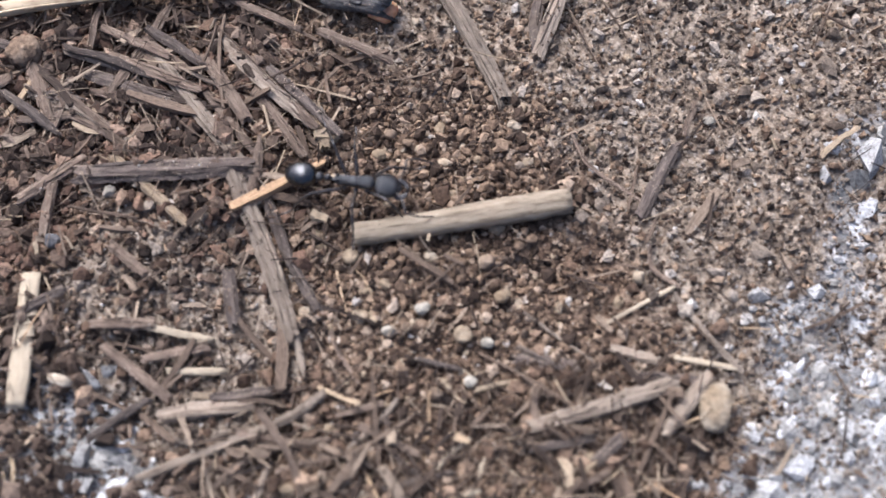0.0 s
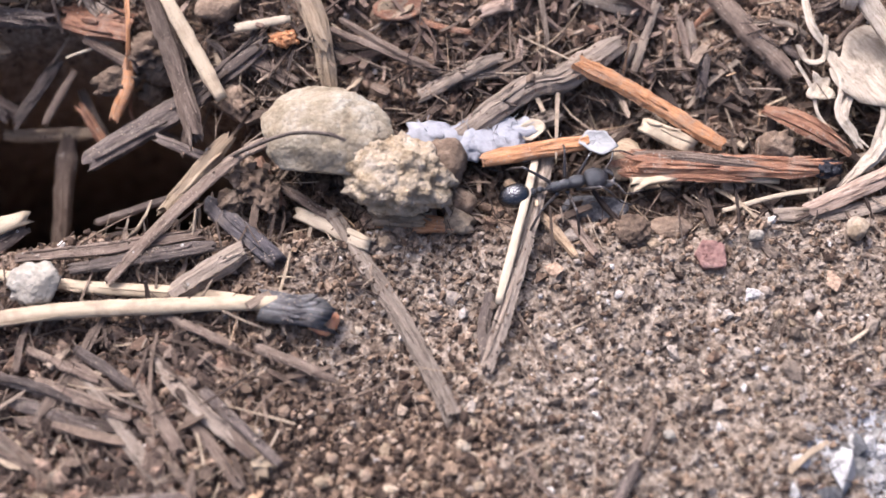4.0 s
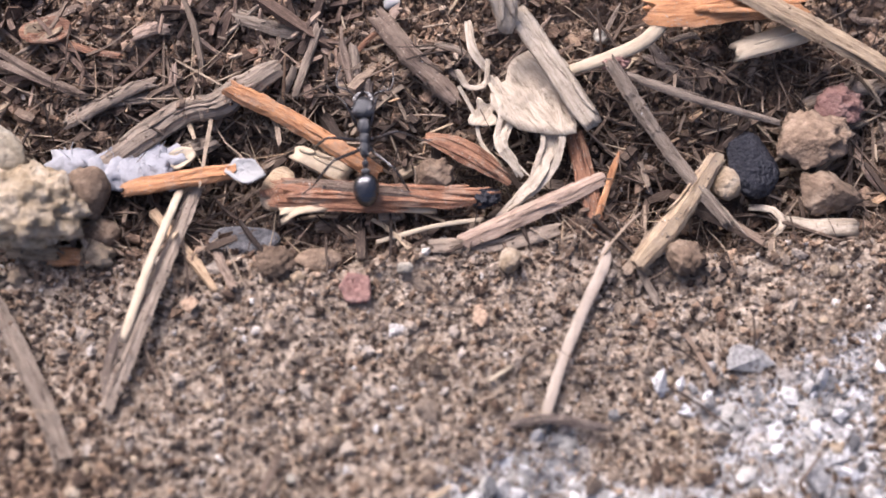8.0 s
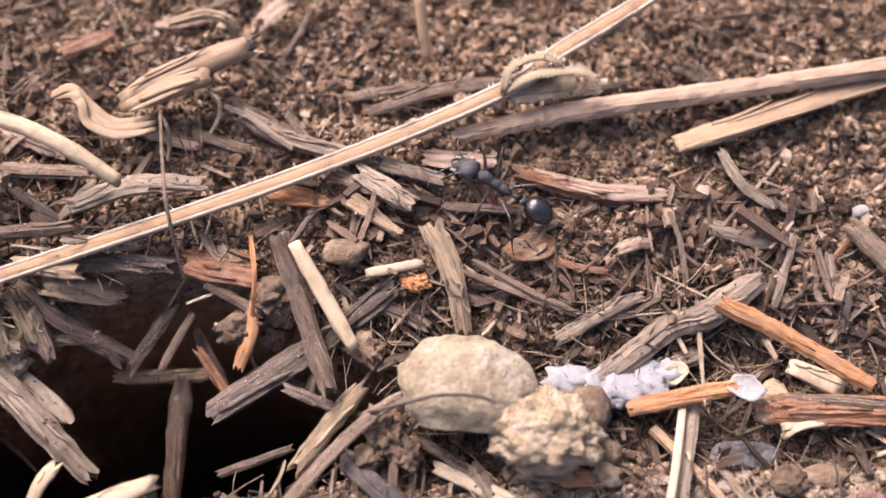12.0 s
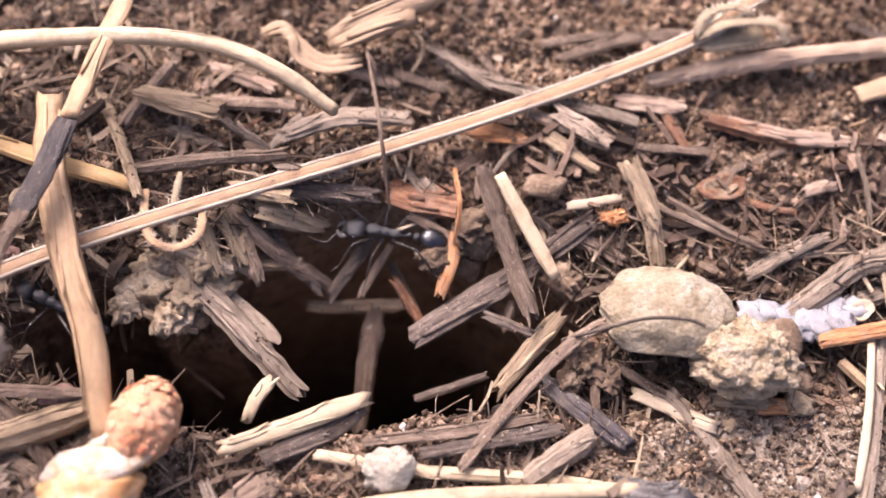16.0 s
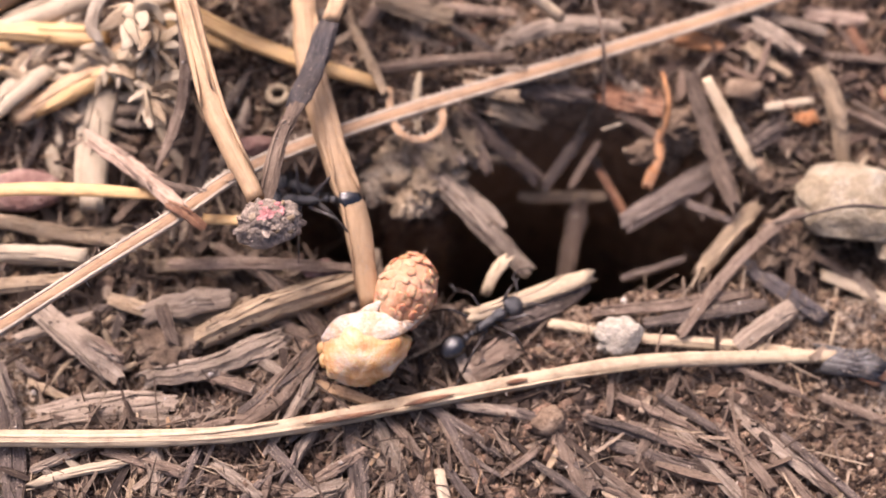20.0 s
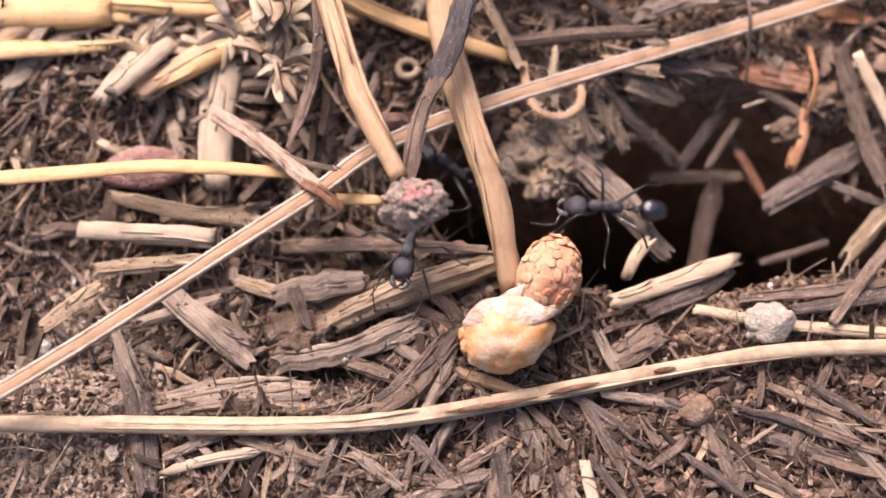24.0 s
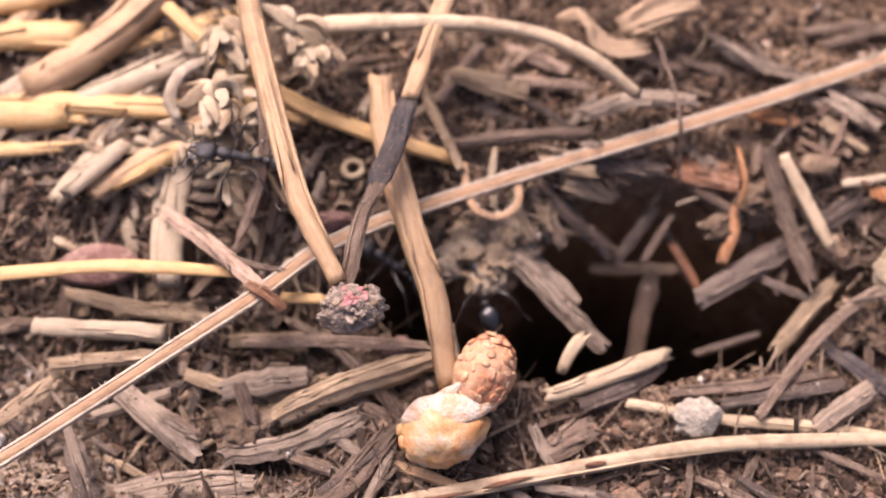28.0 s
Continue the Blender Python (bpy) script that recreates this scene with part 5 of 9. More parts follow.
lump('pebble', 'pale grey grain of gravel', 'greyclod', (2, 11.6, 0.9), (0.54, 0.46, 0.37), group='gravel grains', rough=0.15)
lump('pebble', 'rounded tan grain of gravel in soil', 'tanclod', (14.8, 19.6, 0.6), (0.60, 0.51, 0.41), group='gravel grains', rough=0.15)
lump('pebble', 'angular brown grain of gravel', 'clod', (-2.6, 15.7, 1.1), (0.51, 0.43, 0.34), group='gravel grains', rough=0.15)
lump('pebble', 'pale grey grain of gravel', 'greyclod', (-4.1, 15.4, 1), (0.51, 0.43, 0.34), group='gravel grains', rough=0.15)
lump('pebble', 'rounded tan grain of gravel in soil', 'tanclod', (4.4, 18, 0.9), (0.60, 0.51, 0.41), group='gravel grains', rough=0.15)
lump('pebble', 'angular brown grain of gravel', 'clod', (5.8, 22, 0.8), (0.43, 0.37, 0.29), group='gravel grains', rough=0.15)
lump('pebble', 'pale grey grain of gravel', 'greyclod', (-10, 27.5, 0.6), (0.35, 0.30, 0.24), group='gravel grains', rough=0.15)
lump('pebble', 'rounded tan grain of gravel in soil', 'tanclod', (-8.5, 27.6, 0.5), (0.35, 0.30, 0.24), group='gravel grains', rough=0.15)
lump('pebble', 'angular brown grain of gravel', 'clod', (-4.1, 31.2, 0.4), (0.49, 0.42, 0.33), group='gravel grains', rough=0.15)
lump('pebble', 'pale grey grain of gravel', 'greyclod', (-25.8, 26.4, 0.7), (0.61, 0.52, 0.42), group='gravel grains', rough=0.15)
lump('pebble', 'rounded tan grain of gravel in soil', 'tanclod', (-5, 29.5, 0.4), (0.58, 0.49, 0.39), group='gravel grains', rough=0.15)
lump('pebble', 'angular brown grain of gravel', 'clod', (-2.8, 30.5, 0.3), (0.45, 0.38, 0.30), group='gravel grains', rough=0.15)
lump('pebble', 'pale grey grain of gravel', 'greyclod', (3.3, 14.5, 0.9), (0.51, 0.43, 0.34), group='gravel grains', rough=0.15)
stick('seed_chaff', 'small pale seed husk on the soil', 'husk', 0.84, [(-29.1, 12, 0.9), (-27.4, 11.5, 0.8)], flat=0.6, taper=(0.4, 0.4))
stick('long_straw', 'long pale straw stalk with brown stains on the soil', 'straw', 1.44, [(-93.1, 37.5, 1.9), (-78.2, 37.2, 1.9), (-64.5, 36.9, 2.3), (-55.4, 37.6, 2.1), (-41.3, 40.2, 1.6), (-26.9, 42.5, 2.1), (-17, 43, 1.8), (-7.9, 43.1, 1.7)], flat=0.6, fibres=3, ragged=0.1)
_straw = bpy.data.objects["long_straw"]
for _p in ([(-53.6, 37.75, 2.72), (-50, 38.3, 2.7), (-46.2, 38.95, 2.55)], [(-45.4, 39.2, 2.5), (-43.4, 39.7, 2.4), (-41.2, 40.15, 2.2)], [(-36.8, 41.0, 2.3), (-35, 41.3, 2.35)]):
    _v, _f, _uv = tube(smooth_path(_p, 9), np.array([0.05, 0.14, 0.2, 0.23, 0.22, 0.2, 0.17, 0.12, 0.04]), 0.1, 8, 0.1, 0.05)
    solid("rotten_streak", _v, _f, MAT["red"], _straw, _uv, _straw.location / MM, "sunken red-brown streak of rot")
stick('straw', 'thin pale straw lying beside a longer one', 'straw', 1.08, [(-32.5, 46.7, 0.8), (-25, 45.2, 1), (-16.5, 44.4, 0.8), (-9.8, 43.4, 1)], flat=0.5, fibres=1)
lump('clod', 'rounded pale grey crumb resting on straw', 'greyclod', (-26.7, 44.9, 2.1), (2.15, 1.66, 1.08), rough=0.34, freq=2.4, facets=6, sub=4)
stick('charred_stub', 'charred fibrous stub at the end of a straw', 'charred', 2.6, [(-8.3, 42.7, 1.5), (-6.6, 42.4, 1.4), (-5, 42.1, 1.3)], flat=0.6, fibres=9, ragged=0.9, taper=(1, 1))
lump('crumb', 'orange-brown resinous crumb by the charred stub', 'peach', (-4.8, 41.7, 0.9), (1.31, 1.05, 0.73))
stick('buried_stick', 'grey-brown stick half buried in dusty soil', 'grey', 1.67, [(-4.4, 50.9, 0), (0.6, 42.7, 0.4), (4.9, 34.2, 0.4)], flat=0.55, fibres=2)
stick('split_stick', 'grey split stick frayed at its end', 'grey', 1.33, [(13.6, 56.1, 0.6), (10.3, 45.4, 1.4), (7.6, 37.8, 0.8)], flat=0.45, fibres=4)
stick('straw_strip', 'pale straw strip lying along a grey stick', 'pale', 0.68, [(12.2, 54.7, 1.3), (10.4, 48.4, 2.1), (8.6, 42.6, 1.5)], flat=0.4)
stick('bark_strip', "dark frayed bark strip at the stick's foot", 'dark', 1.22, [(8, 43.5, 0.3), (7.4, 40.8, 0.3), (7.6, 37.6, 0.5)], flat=0.3, fibres=2)
stick('straw_chip', 'pale straw chip leaning on soil', 'pale', 1.25, [(-7.2, 51.4, -0.6), (-1.4, 48, 0.7)], flat=0.35, fibres=1)
stick('wood_chip', 'orange-brown wood chip under a lumpy stone', 'orange', 1.36, [(-0.3, 50.2, -0.1), (4.9, 49.6, 0.2)], flat=0.5)
lump('clod', 'sandy crumb of earth beside the stones', 'tanclod', (5.6, 50.1, 0.1), (1.55, 1.18, 0.71), rough=0.4, freq=2.5)
lump('pebble', 'large smooth oval tan pebble', 'stone', (-4.7, 56.7, 2.6), (5.2, 4.3, 2.82), rough=0.12, freq=1.5, facets=1, sub=5, turn=-12)
lump('pitted_stone', 'knobbly pitted tan stone by an oval pebble', 'sand', (0.9, 53, 2.8), (4.3, 3.1, 2.3), rough=0.3, freq=2.6, facets=1, sub=5, turn=-14)
lump('pitted_stone', 'small brown pitted stone among litter', 'clod', (4.8, 54.8, 1.1), (1.77, 2.14, 1.42), rough=0.28, freq=1.8, facets=0)
fluff('seed_fluff', 'white cottony seed fluff among the litter', 'white', [(3.7, 57.4, 0.8, 0.99), (5.3, 56.3, 0.8, 1.08), (7, 56.8, 0.8, 0.98), (8.3, 56.2, 0.8, 0.94), (10, 57.1, 0.8, 1.08), (11.2, 57.4, 0.8, 0.84)])
stick('wood_splinter', 'bright orange wood splinter with a white tip', 'orange', 1.4, [(8.2, 54.7, 1.5), (16, 55.8, 1.7)], flat=0.5, fibres=2)
flake('paper_scrap', 'small white papery scrap on an orange splinter', 'paper', (17.2, 56.0, 1.8), (3.3, 2.5), -20, curl=0.2, ragged=0.5, corners=5, thick=0.12)
flake('wood_chip', 'pinkish pale wood chip in the fluff', 'pale', (12.1, 57.5, 1), (2.82, 1.79), 30)
stick('withered_stalk', "dark withered leaf stalk arching over the hole's edge", 'brown', 1.13, [(-21.4, 45.2, 1.6), (-16, 51.5, 1.6), (-11, 55.5, 2.4), (-7.3, 56.3, 3), (-4.1, 55.8, 3.4)], flat=0.5, fibres=2, taper=(0.9, 0.4))
stick('dark_splinter', 'blue-grey dark wood splinter', 'leaf', 1.78, [(-14.1, 52.1, 0.1), (-8.5, 46.7, 1.1)], flat=0.5, fibres=2)
stick('stick_stub', 'short grey-brown stick stub', 'grey', 1.97, [(-16.4, 44.2, 1.2), (-11.2, 47.6, 1.2)], flat=0.7, fibres=2, ragged=0.25)
stick('brown_stick', 'brown stick lying along the edge of the hole', 'dark', 1.4, [(-24.2, 46.3, 1.4), (-13.7, 48, 1.2)], flat=0.6, fibres=2)
flake('slate_flake', 'flat blue-grey slate flake on soil', 'slate', (16.7, 51.1, -0.5), (6.04, 2.29), 0, thick=0.5, curl=0.03)
stick('orange_splinter', 'long bright orange wood splinter in the litter', 'orange', 1.55, [(16, 62.5, 2.9), (21.6, 59.6, 1.7), (27.4, 55.8, 0.9)], flat=0.6, fibres=2, ragged=0.25)
stick('bark_piece', 'red-brown bark piece with a frayed pale end', 'red', 1.79, [(20.2, 54.3, 1.2), (27.4, 53.9, 1.1), (35.1, 53.3, 0.8)], flat=0.45, fibres=6, ragged=1.4, taper=(1, 0.6))
stick('bark_splinter', 'dark splinter split off red bark', 'brown', 0.99, [(20.8, 54.9, 1.3), (25.2, 54.4, 1.4), (32.2, 53.5, 1)], flat=0.5, fibres=2, ragged=1.2, taper=(0.9, 0.3))
stick('bark_splinter', 'orange-brown splinter under red bark', 'red', 0.89, [(20, 53.5, 0.8), (24.3, 53.1, 0.9), (29.5, 52.8, 0.7)], flat=0.5, fibres=2, ragged=1.4, taper=(0.9, 0.3))
stick('frayed_strip', 'pale frayed strip under red bark', 'straw', 0.71, [(19.9, 52.8, 0.8), (25.1, 53.1, 0.7), (31.8, 52.7, 0.3)], flat=0.4)
stick('frayed_strip', "pale curled shaving at the bark's end", 'straw', 0.62, [(19.9, 52.1, 0.3), (21.2, 52.7, 0.9), (23.6, 53, 0.9)], flat=0.4)
flake('seed_coat', 'smooth tan curved seed coat', 'tan', (19.6, 55, 0.8), (2.77, 4.03), -20, curl=-0.2, thick=0.4)
stick('straw_shaving', 'ragged yellow straw shaving', 'straw', 1.62, [(21.2, 57.4, 1.6), (25, 55.6, 1)], flat=0.3, fibres=3)
stick('pink_splinter', 'pinkish grey wood splinter on litter', 'pink', 1.43, [(34, 50.1, 0.5), (39.2, 52.2, 0.9), (44.6, 54.6, 1.1)], flat=0.5, fibres=2)
stick('brown_splinter', 'dark grey flat splinter lying on soil', 'grey', 1.4, [(31.6, 49.9, -0.2), (36.5, 49.8, -0.1), (41.2, 50.8, 0.3)], flat=0.4, fibres=3)
stick('straw_thread', 'thin pale straw thread', 'pale', 0.4, [(27.2, 50.4, -0.2), (31.7, 51.4, 0.2), (35.5, 51.9, 0.2)], flat=0.5)
lump('charcoal', 'small crumbly black lump of charcoal', 'coal', (35.8, 53.4, 0.8), (1.08, 0.90, 0.63), rough=0.55, freq=2.6, sub=4)
stick('husk_ribbon', 'curled pale papery husk ribbon on litter', 'husk', 0.79, [(36.5, 62.8, 3.1), (37.7, 60.1, 2.4), (37, 57.5, 2.2), (38.7, 55, 1.2)], flat=0.1, taper=(0.6, 0.3), wobble=0.4, group='husk ribbons')
stick('husk_ribbon', 'curled pale papery husk ribbon on litter', 'husk', 0.47, [(36.9, 62.8, 3), (38.1, 59.9, 2.7), (37.2, 57.5, 2.2), (38.3, 55, 1.2)], flat=0.1, taper=(0.6, 0.3), wobble=0.4, group='husk ribbons')
stick('husk_ribbon', 'curled pale papery husk ribbon on litter', 'husk', 0.42, [(36.1, 62.8, 3.1), (37.2, 59.8, 3), (36.8, 57.5, 2.2), (39.2, 55, 1.2)], flat=0.1, taper=(0.6, 0.3), wobble=0.4, group='husk ribbons')
stick('husk_ribbon', 'long wavy pale husk ribbon on litter', 'husk', 0.83, [(40.3, 61.2, 2.9), (40.9, 57.9, 2.2), (39.8, 54.8, 1.6), (36.7, 52, 0.4)], flat=0.1, taper=(0.7, 0.3), wobble=0.4, group='husk ribbons')
stick('husk_ribbon', 'long wavy pale husk ribbon on litter', 'husk', 0.52, [(40.9, 61.2, 2.9), (41.4, 57.7, 2.4), (40.3, 54.8, 1.6), (36.9, 52, 0.4)], flat=0.1, taper=(0.7, 0.3), wobble=0.4, group='husk ribbons')
stick('husk_ribbon', 'long wavy pale husk ribbon on litter', 'husk', 0.57, [(39.8, 61.2, 2.9), (40.3, 57.7, 2.7), (39.4, 54.8, 1.6), (36.5, 52, 0.4)], flat=0.1, taper=(0.7, 0.3), wobble=0.4, group='husk ribbons')
stick('husk_ribbon', 'long wavy pale husk ribbon on litter', 'husk', 0.42, [(41.3, 61.2, 2.9), (41.7, 57.5, 2.9), (40.6, 54.8, 1.6), (37.1, 52, 0.4)], flat=0.1, taper=(0.7, 0.3), wobble=0.4, group='husk ribbons')
stick('husk_ribbon', 'small curled husk ribbon with frayed edge', 'husk', 0.51, [(33.8, 63.1, 3.7), (34.6, 61.8, 3.2), (36.1, 62.1, 3.1), (36.4, 64, 3.6)], flat=0.2, group='husk ribbons')
stick('husk_ribbon', 'twisted tan husk ribbon among fibres', 'husk', 0.55, [(34.9, 67.3, 4.1), (35.2, 64.8, 4), (36.3, 63.4, 3.2)], flat=0.2, group='husk ribbons')
stick('husk_ribbon', 'thin dry husk thread', 'husk', 0.32, [(34, 62.4, 2.4), (35.1, 60.2, 1.9), (35.6, 58, 1.2), (37.1, 56.2, 0.6)], flat=0.3, group='husk ribbons')
flake('husk_sheet', 'torn pale papery husk sheet', 'husk', (40.1, 61.7, 2.8), (8.8, 7.4), -55, curl=0.03, ragged=0.4, corners=10, thick=0.12)
flake('husk_sheet', 'small torn papery husk scrap', 'husk', (36, 60.4, 1.8), (2.94, 2.76), 50, curl=0.1, ragged=0.7, corners=11, thick=0.12)
stick('flat_straw', 'flat pale grey straw piece', 'husk', 1.9, [(38.5, 66.9, 6.1), (41.4, 62.6, 4.5), (44.4, 58.4, 2.7)], flat=0.16, fibres=2, ragged=0.15)
stick('seed_husk', 'papery pale seed husk with a tan base', 'husk', 2.8, [(34.6, 75.1, 9.1), (35.2, 71.9, 9.6), (36.4, 69.1, 8.4), (37.6, 66.6, 6.7), (37.6, 65.3, 5.6)], flat=0.45, swell=(0.45, 0.8, 0.85, 0.75, 0.6, 0.4), ragged=0.15, fibres=5)
stick('forked_twig', 'grey forked twig with a reddish knob', 'grey', 1.29, [(45.8, 62.9, 4.7), (49.8, 57, 2.3), (54.4, 50.8, 0.7)], flat=0.8, fibres=3)
stick('twig', 'thin grey brown twig leaning on another', 'grey', 0.92, [(47.2, 62.3, 3.8), (52.3, 60.5, 3), (59.2, 59, 1.5)], flat=0.8, fibres=1)
lump('bud', "small reddish brown bud at a twig's end", 'redstone', (46.3, 63.3, 4), (1.01, 0.74, 0.66))
stick('tan_stalk', 'smooth tan stalk with a blunt end', 'tan', 1.7, [(53.9, 55.9, 1.7), (50.5, 51.4, 0.9), (46.9, 47.4, 1.2)], flat=0.7, ragged=0.2, fibres=1)
lump('charcoal', 'black lump of charcoal with flat faces', 'coal', (57, 55.8, 0.9), (2.11, 3.21, 1.05), facets=12, rough=0.04, sub=4)
lump('clod', 'brown angular clod of earth', 'clod', (61.8, 57.6, 1.3), (2.87, 2.32, 1.62), facets=5)
lump('clod', 'tan brown clod of earth beside charcoal', 'clod', (62.6, 53.1, 0.6), (2.50, 1.82, 1.27), facets=4)
lump('clod', 'rounded tan crumb of earth', 'tanclod', (54.7, 54.1, 0.7), (1.27, 1.36, 1.02))
lump('clod', 'orange-brown clod of earth', 'redstone', (64.3, 60.4, 1.1), (1.97, 1.68, 1.35))
lump('clod', 'brown crumb by the tan stalk', 'clod', (50.7, 48, 0.8), (1.48, 1.22, 0.98))
lump('clod', 'rounded brown clod in the litter', 'clod', (31.7, 55.4, 0.9), (1.62, 1.35, 1.08))
lump('pebble', 'small angular tan pebble on soil', 'tanclod', (37.3, 48.1, 1.1), (0.95, 1.04, 0.76), facets=5)
lump('pebble', 'small pale pebble on dusty soil', 'greyclod', (29.3, 47.9, 0.7), (0.69, 0.56, 0.45))
lump('clod', 'sandy crumb on the dusty soil', 'clod', (22.6, 48.9, -0), (1.82, 1.04, 0.47), rough=0.3)
lump('clod', 'tan crumb of earth on dusty soil', 'clod', (19.4, 48.5, 1.1), (1.45, 1.19, 0.54))
stick('red_stick', 'reddish brown splinter standing in litter', 'red', 1.61, [(42.9, 58.3, 1.6), (44.2, 51.6, 0.2)], flat=0.5, fibres=2)
stick('thin_splinter', 'thin orange-brown splinter among litter', 'orange', 0.57, [(46.4, 56.8, 1.3), (43.9, 50.5, 0.7)], flat=0.5, taper=(0.3, 0.9))
stick('straw', 'long tan straw lying over the litter', 'tan', 1.86, [(48.6, 76.3, 7.3), (53.1, 70.6, 7.2), (56.8, 67.4, 6.8), (64.7, 64, 4.4), (69.1, 61.9, 3.1)], flat=0.35, fibres=3)
stick('orange_wood', 'bright orange wood piece with split fibres', 'orange', 2.69, [(49.6, 66.9, 5.5), (54.8, 67.1, 5.9), (60.9, 67.6, 5.6)], flat=0.5, fibres=4)
stick('pale_twig', 'pale twig with a bent tip', 'pale', 1.2, [(42.8, 63, 3.5), (46.1, 63.8, 4.3), (48.9, 64.9, 4.9), (50.9, 67.2, 5.7)], flat=0.6)
stick('pale_chip', 'pale grey wood chip beside orange wood', 'pale', 1.97, [(55.9, 63.9, 4.2), (62.6, 65.9, 4.5)], flat=0.4, fibres=2)
stick('straw', 'short pale straw far in the litter', 'pale', 0.87, [(41.6, 75.6, 5.9), (49.5, 77, 5.7)], flat=0.5)
stick('straw', 'thin pale straw far in the litter', 'pale', 0.85, [(47.7, 71.7, 5.7), (54.5, 71.8, 6.1), (61.4, 73.2, 6.4)], flat=0.5)
lump('pebble', 'large pale rounded pebble', 'stone', (64.3, 75.3, 6.5), (4.42, 2.88, 2.02), rough=0.08, facets=2)
lump('pebble', 'glassy white grain of quartz', 'greyclod', (45.5, 66.2, 3.2), (0.65, 0.74, 0.52), facets=7)
flake('petal', 'pale papery petal scrap', 'husk', (44.8, 70.8, 4.7), (2.70, 2.80), 0, curl=0.25)
flake('paper_scrap', "white papery scrap at the litter's edge", 'paper', (65, 68.8, 5.3), (1.89, 1.60), 0)
lump('crumb', 'white crystalline crumb on brown soil', 'paper', (28.8, 70, 2.9), (0.79, 0.69, 0.49), facets=8, rough=0.05)
flake('stone_flake', 'reddish stone flake on dusty soil', 'redstone', (25.3, 46.4, 0.8), (2.81, 2.64), -40, thick=0.6, curl=0.05, ragged=0.5, corners=5)
stick('bark_curl', 'curled grey bark strip', 'grey', 1.02, [(17.7, 75.3, 4.3), (19, 72.2, 4.2), (21.4, 70.5, 3.4)], flat=0.4, fibres=2)
stick('bark_strip', 'flat grey bark strip in crumbly soil', 'grey', 1.28, [(16.1, 69.5, 2.8), (19.2, 68.7, 2.2), (22.2, 67.7, 1.8)], flat=0.4, fibres=2)
stick('bark_strip', 'grey-brown bark strip on crumbly soil', 'pink', 1.19, [(2.3, 74.6, 3.2), (6.1, 72.6, 3.2), (9.8, 71.3, 3.3)], flat=0.4, fibres=2)
flake('bark_flake', 'red-brown translucent bark flake', 'red', (1.4, 67.8, 3.3), (4.74, 2.80), 0, curl=0.2)
stick('splinter', 'grey-brown splinter lying on litter', 'grey', 1.17, [(3.4, 61, 1.3), (6.7, 62.5, 2), (9.9, 63.5, 2.3)], flat=0.5, fibres=2)
stick('rotten_log', 'thick rough grey rotten stick', 'grey', 2.36, [(6.2, 57.4, 0.6), (12, 60.5, 1.6), (15.6, 61.7, 2), (19.2, 64.3, 2.5)], flat=0.7, fibres=5, wobble=0.25)
stick('brown_bark', 'brown bark stick in crumbly soil', 'brown', 1.92, [(27.7, 68.6, 3.2), (30.1, 65.3, 2.9), (33.6, 61.8, 1.7)], flat=0.5, fibres=3)
stick('brown_husk', 'red-brown husk with a pale edge', 'red', 1.82, [(31.4, 58.7, 1.1), (34.6, 57, 1.3), (37.6, 54.5, 1.1)], flat=0.4, fibres=2, swell=(0.4, 0.8, 1, 0.8, 0.2))
stick('stubble', 'short grey broken stalk', 'grey', 0.82, [(20.8, 64.6, 1.9), (19.1, 61.3, 0.4)], flat=0.7)
stick('stubble', 'short pale broken stalk', 'grey', 0.73, [(22.9, 67.9, 2.8), (20.9, 62.7, 1.1)], flat=0.7, fibres=1)
stick('stubble', 'short brown broken stalk', 'brown', 0.82, [(24.7, 66.6, 2.6), (25.5, 63.1, 1.5)], flat=0.7)
stick('thin_straw', 'thin dry straw bent over the soil', 'straw_grey', 0.9, [(44.9, 49.5, 0.7), (44.5, 47.6, 0.8), (42.9, 44.6, 0.9), (41, 40.6, 0.8), (39.9, 37.9, 0.7), (39.2, 35.9, 0.5)], flat=0.35, ragged=0.1, taper=(0.3, 0.9))
stick('dark_splinter', 'dark frayed splinter at a thin straw\'s foot', 'dark', 0.75, [(36.6, 35.6, 0.6), (39.5, 35.9, 0.8), (43.2, 35.2, 0.7)], flat=0.5, fibres=3, ragged=1.2)
stick('husk_tip', 'curled dry petal on the soil', 'husk', 0.63, [(56.6, 52.4, -0.2), (58.3, 52, 0.1), (59, 50.9, -0.1), (58.1, 50.1, -0.4)], flat=0.4)
stick('husk_tip', 'pale shell-like husk on the soil', 'husk', 1.62, [(59.2, 51.4, -0.1), (61.7, 50.5, -0), (64.4, 50.4, -0)], flat=0.4, swell=(0.2, 0.9, 0.9))
stick('stubble', "short brown stalk at the soil's edge", 'brown', 0.85, [(14.6, 50.3, -0.1), (16.5, 46.6, 1)], flat=0.6)
stick('stubble', 'thin grey stalk by the tan stalk', 'grey', 0.6, [(47.3, 47.1, 0.4), (48.4, 44.6, 0.2)], flat=0.6)
stick('grass_hair', 'thin dry hair of grass on dusty soil', 'pale', 0.33, [(35.2, 38.8, 0.9), (37, 39.9, 0.8)], flat=0.6)
stick('thin_stick', 'thin brown stick crossing the litter', 'brown', 0.72, [(-3.3, 66.9, 3.3), (0.7, 64.3, 2.8), (4.5, 62.5, 2.2)], flat=0.7)
stick('flat_straw', 'flat yellowish straw strip with dark veins', 'sheath', 1.99, [(13.9, 76, 4.6), (23, 78.7, 4.6), (34, 82.2, 4.3)], flat=0.2, fibres=5, ragged=0.1)
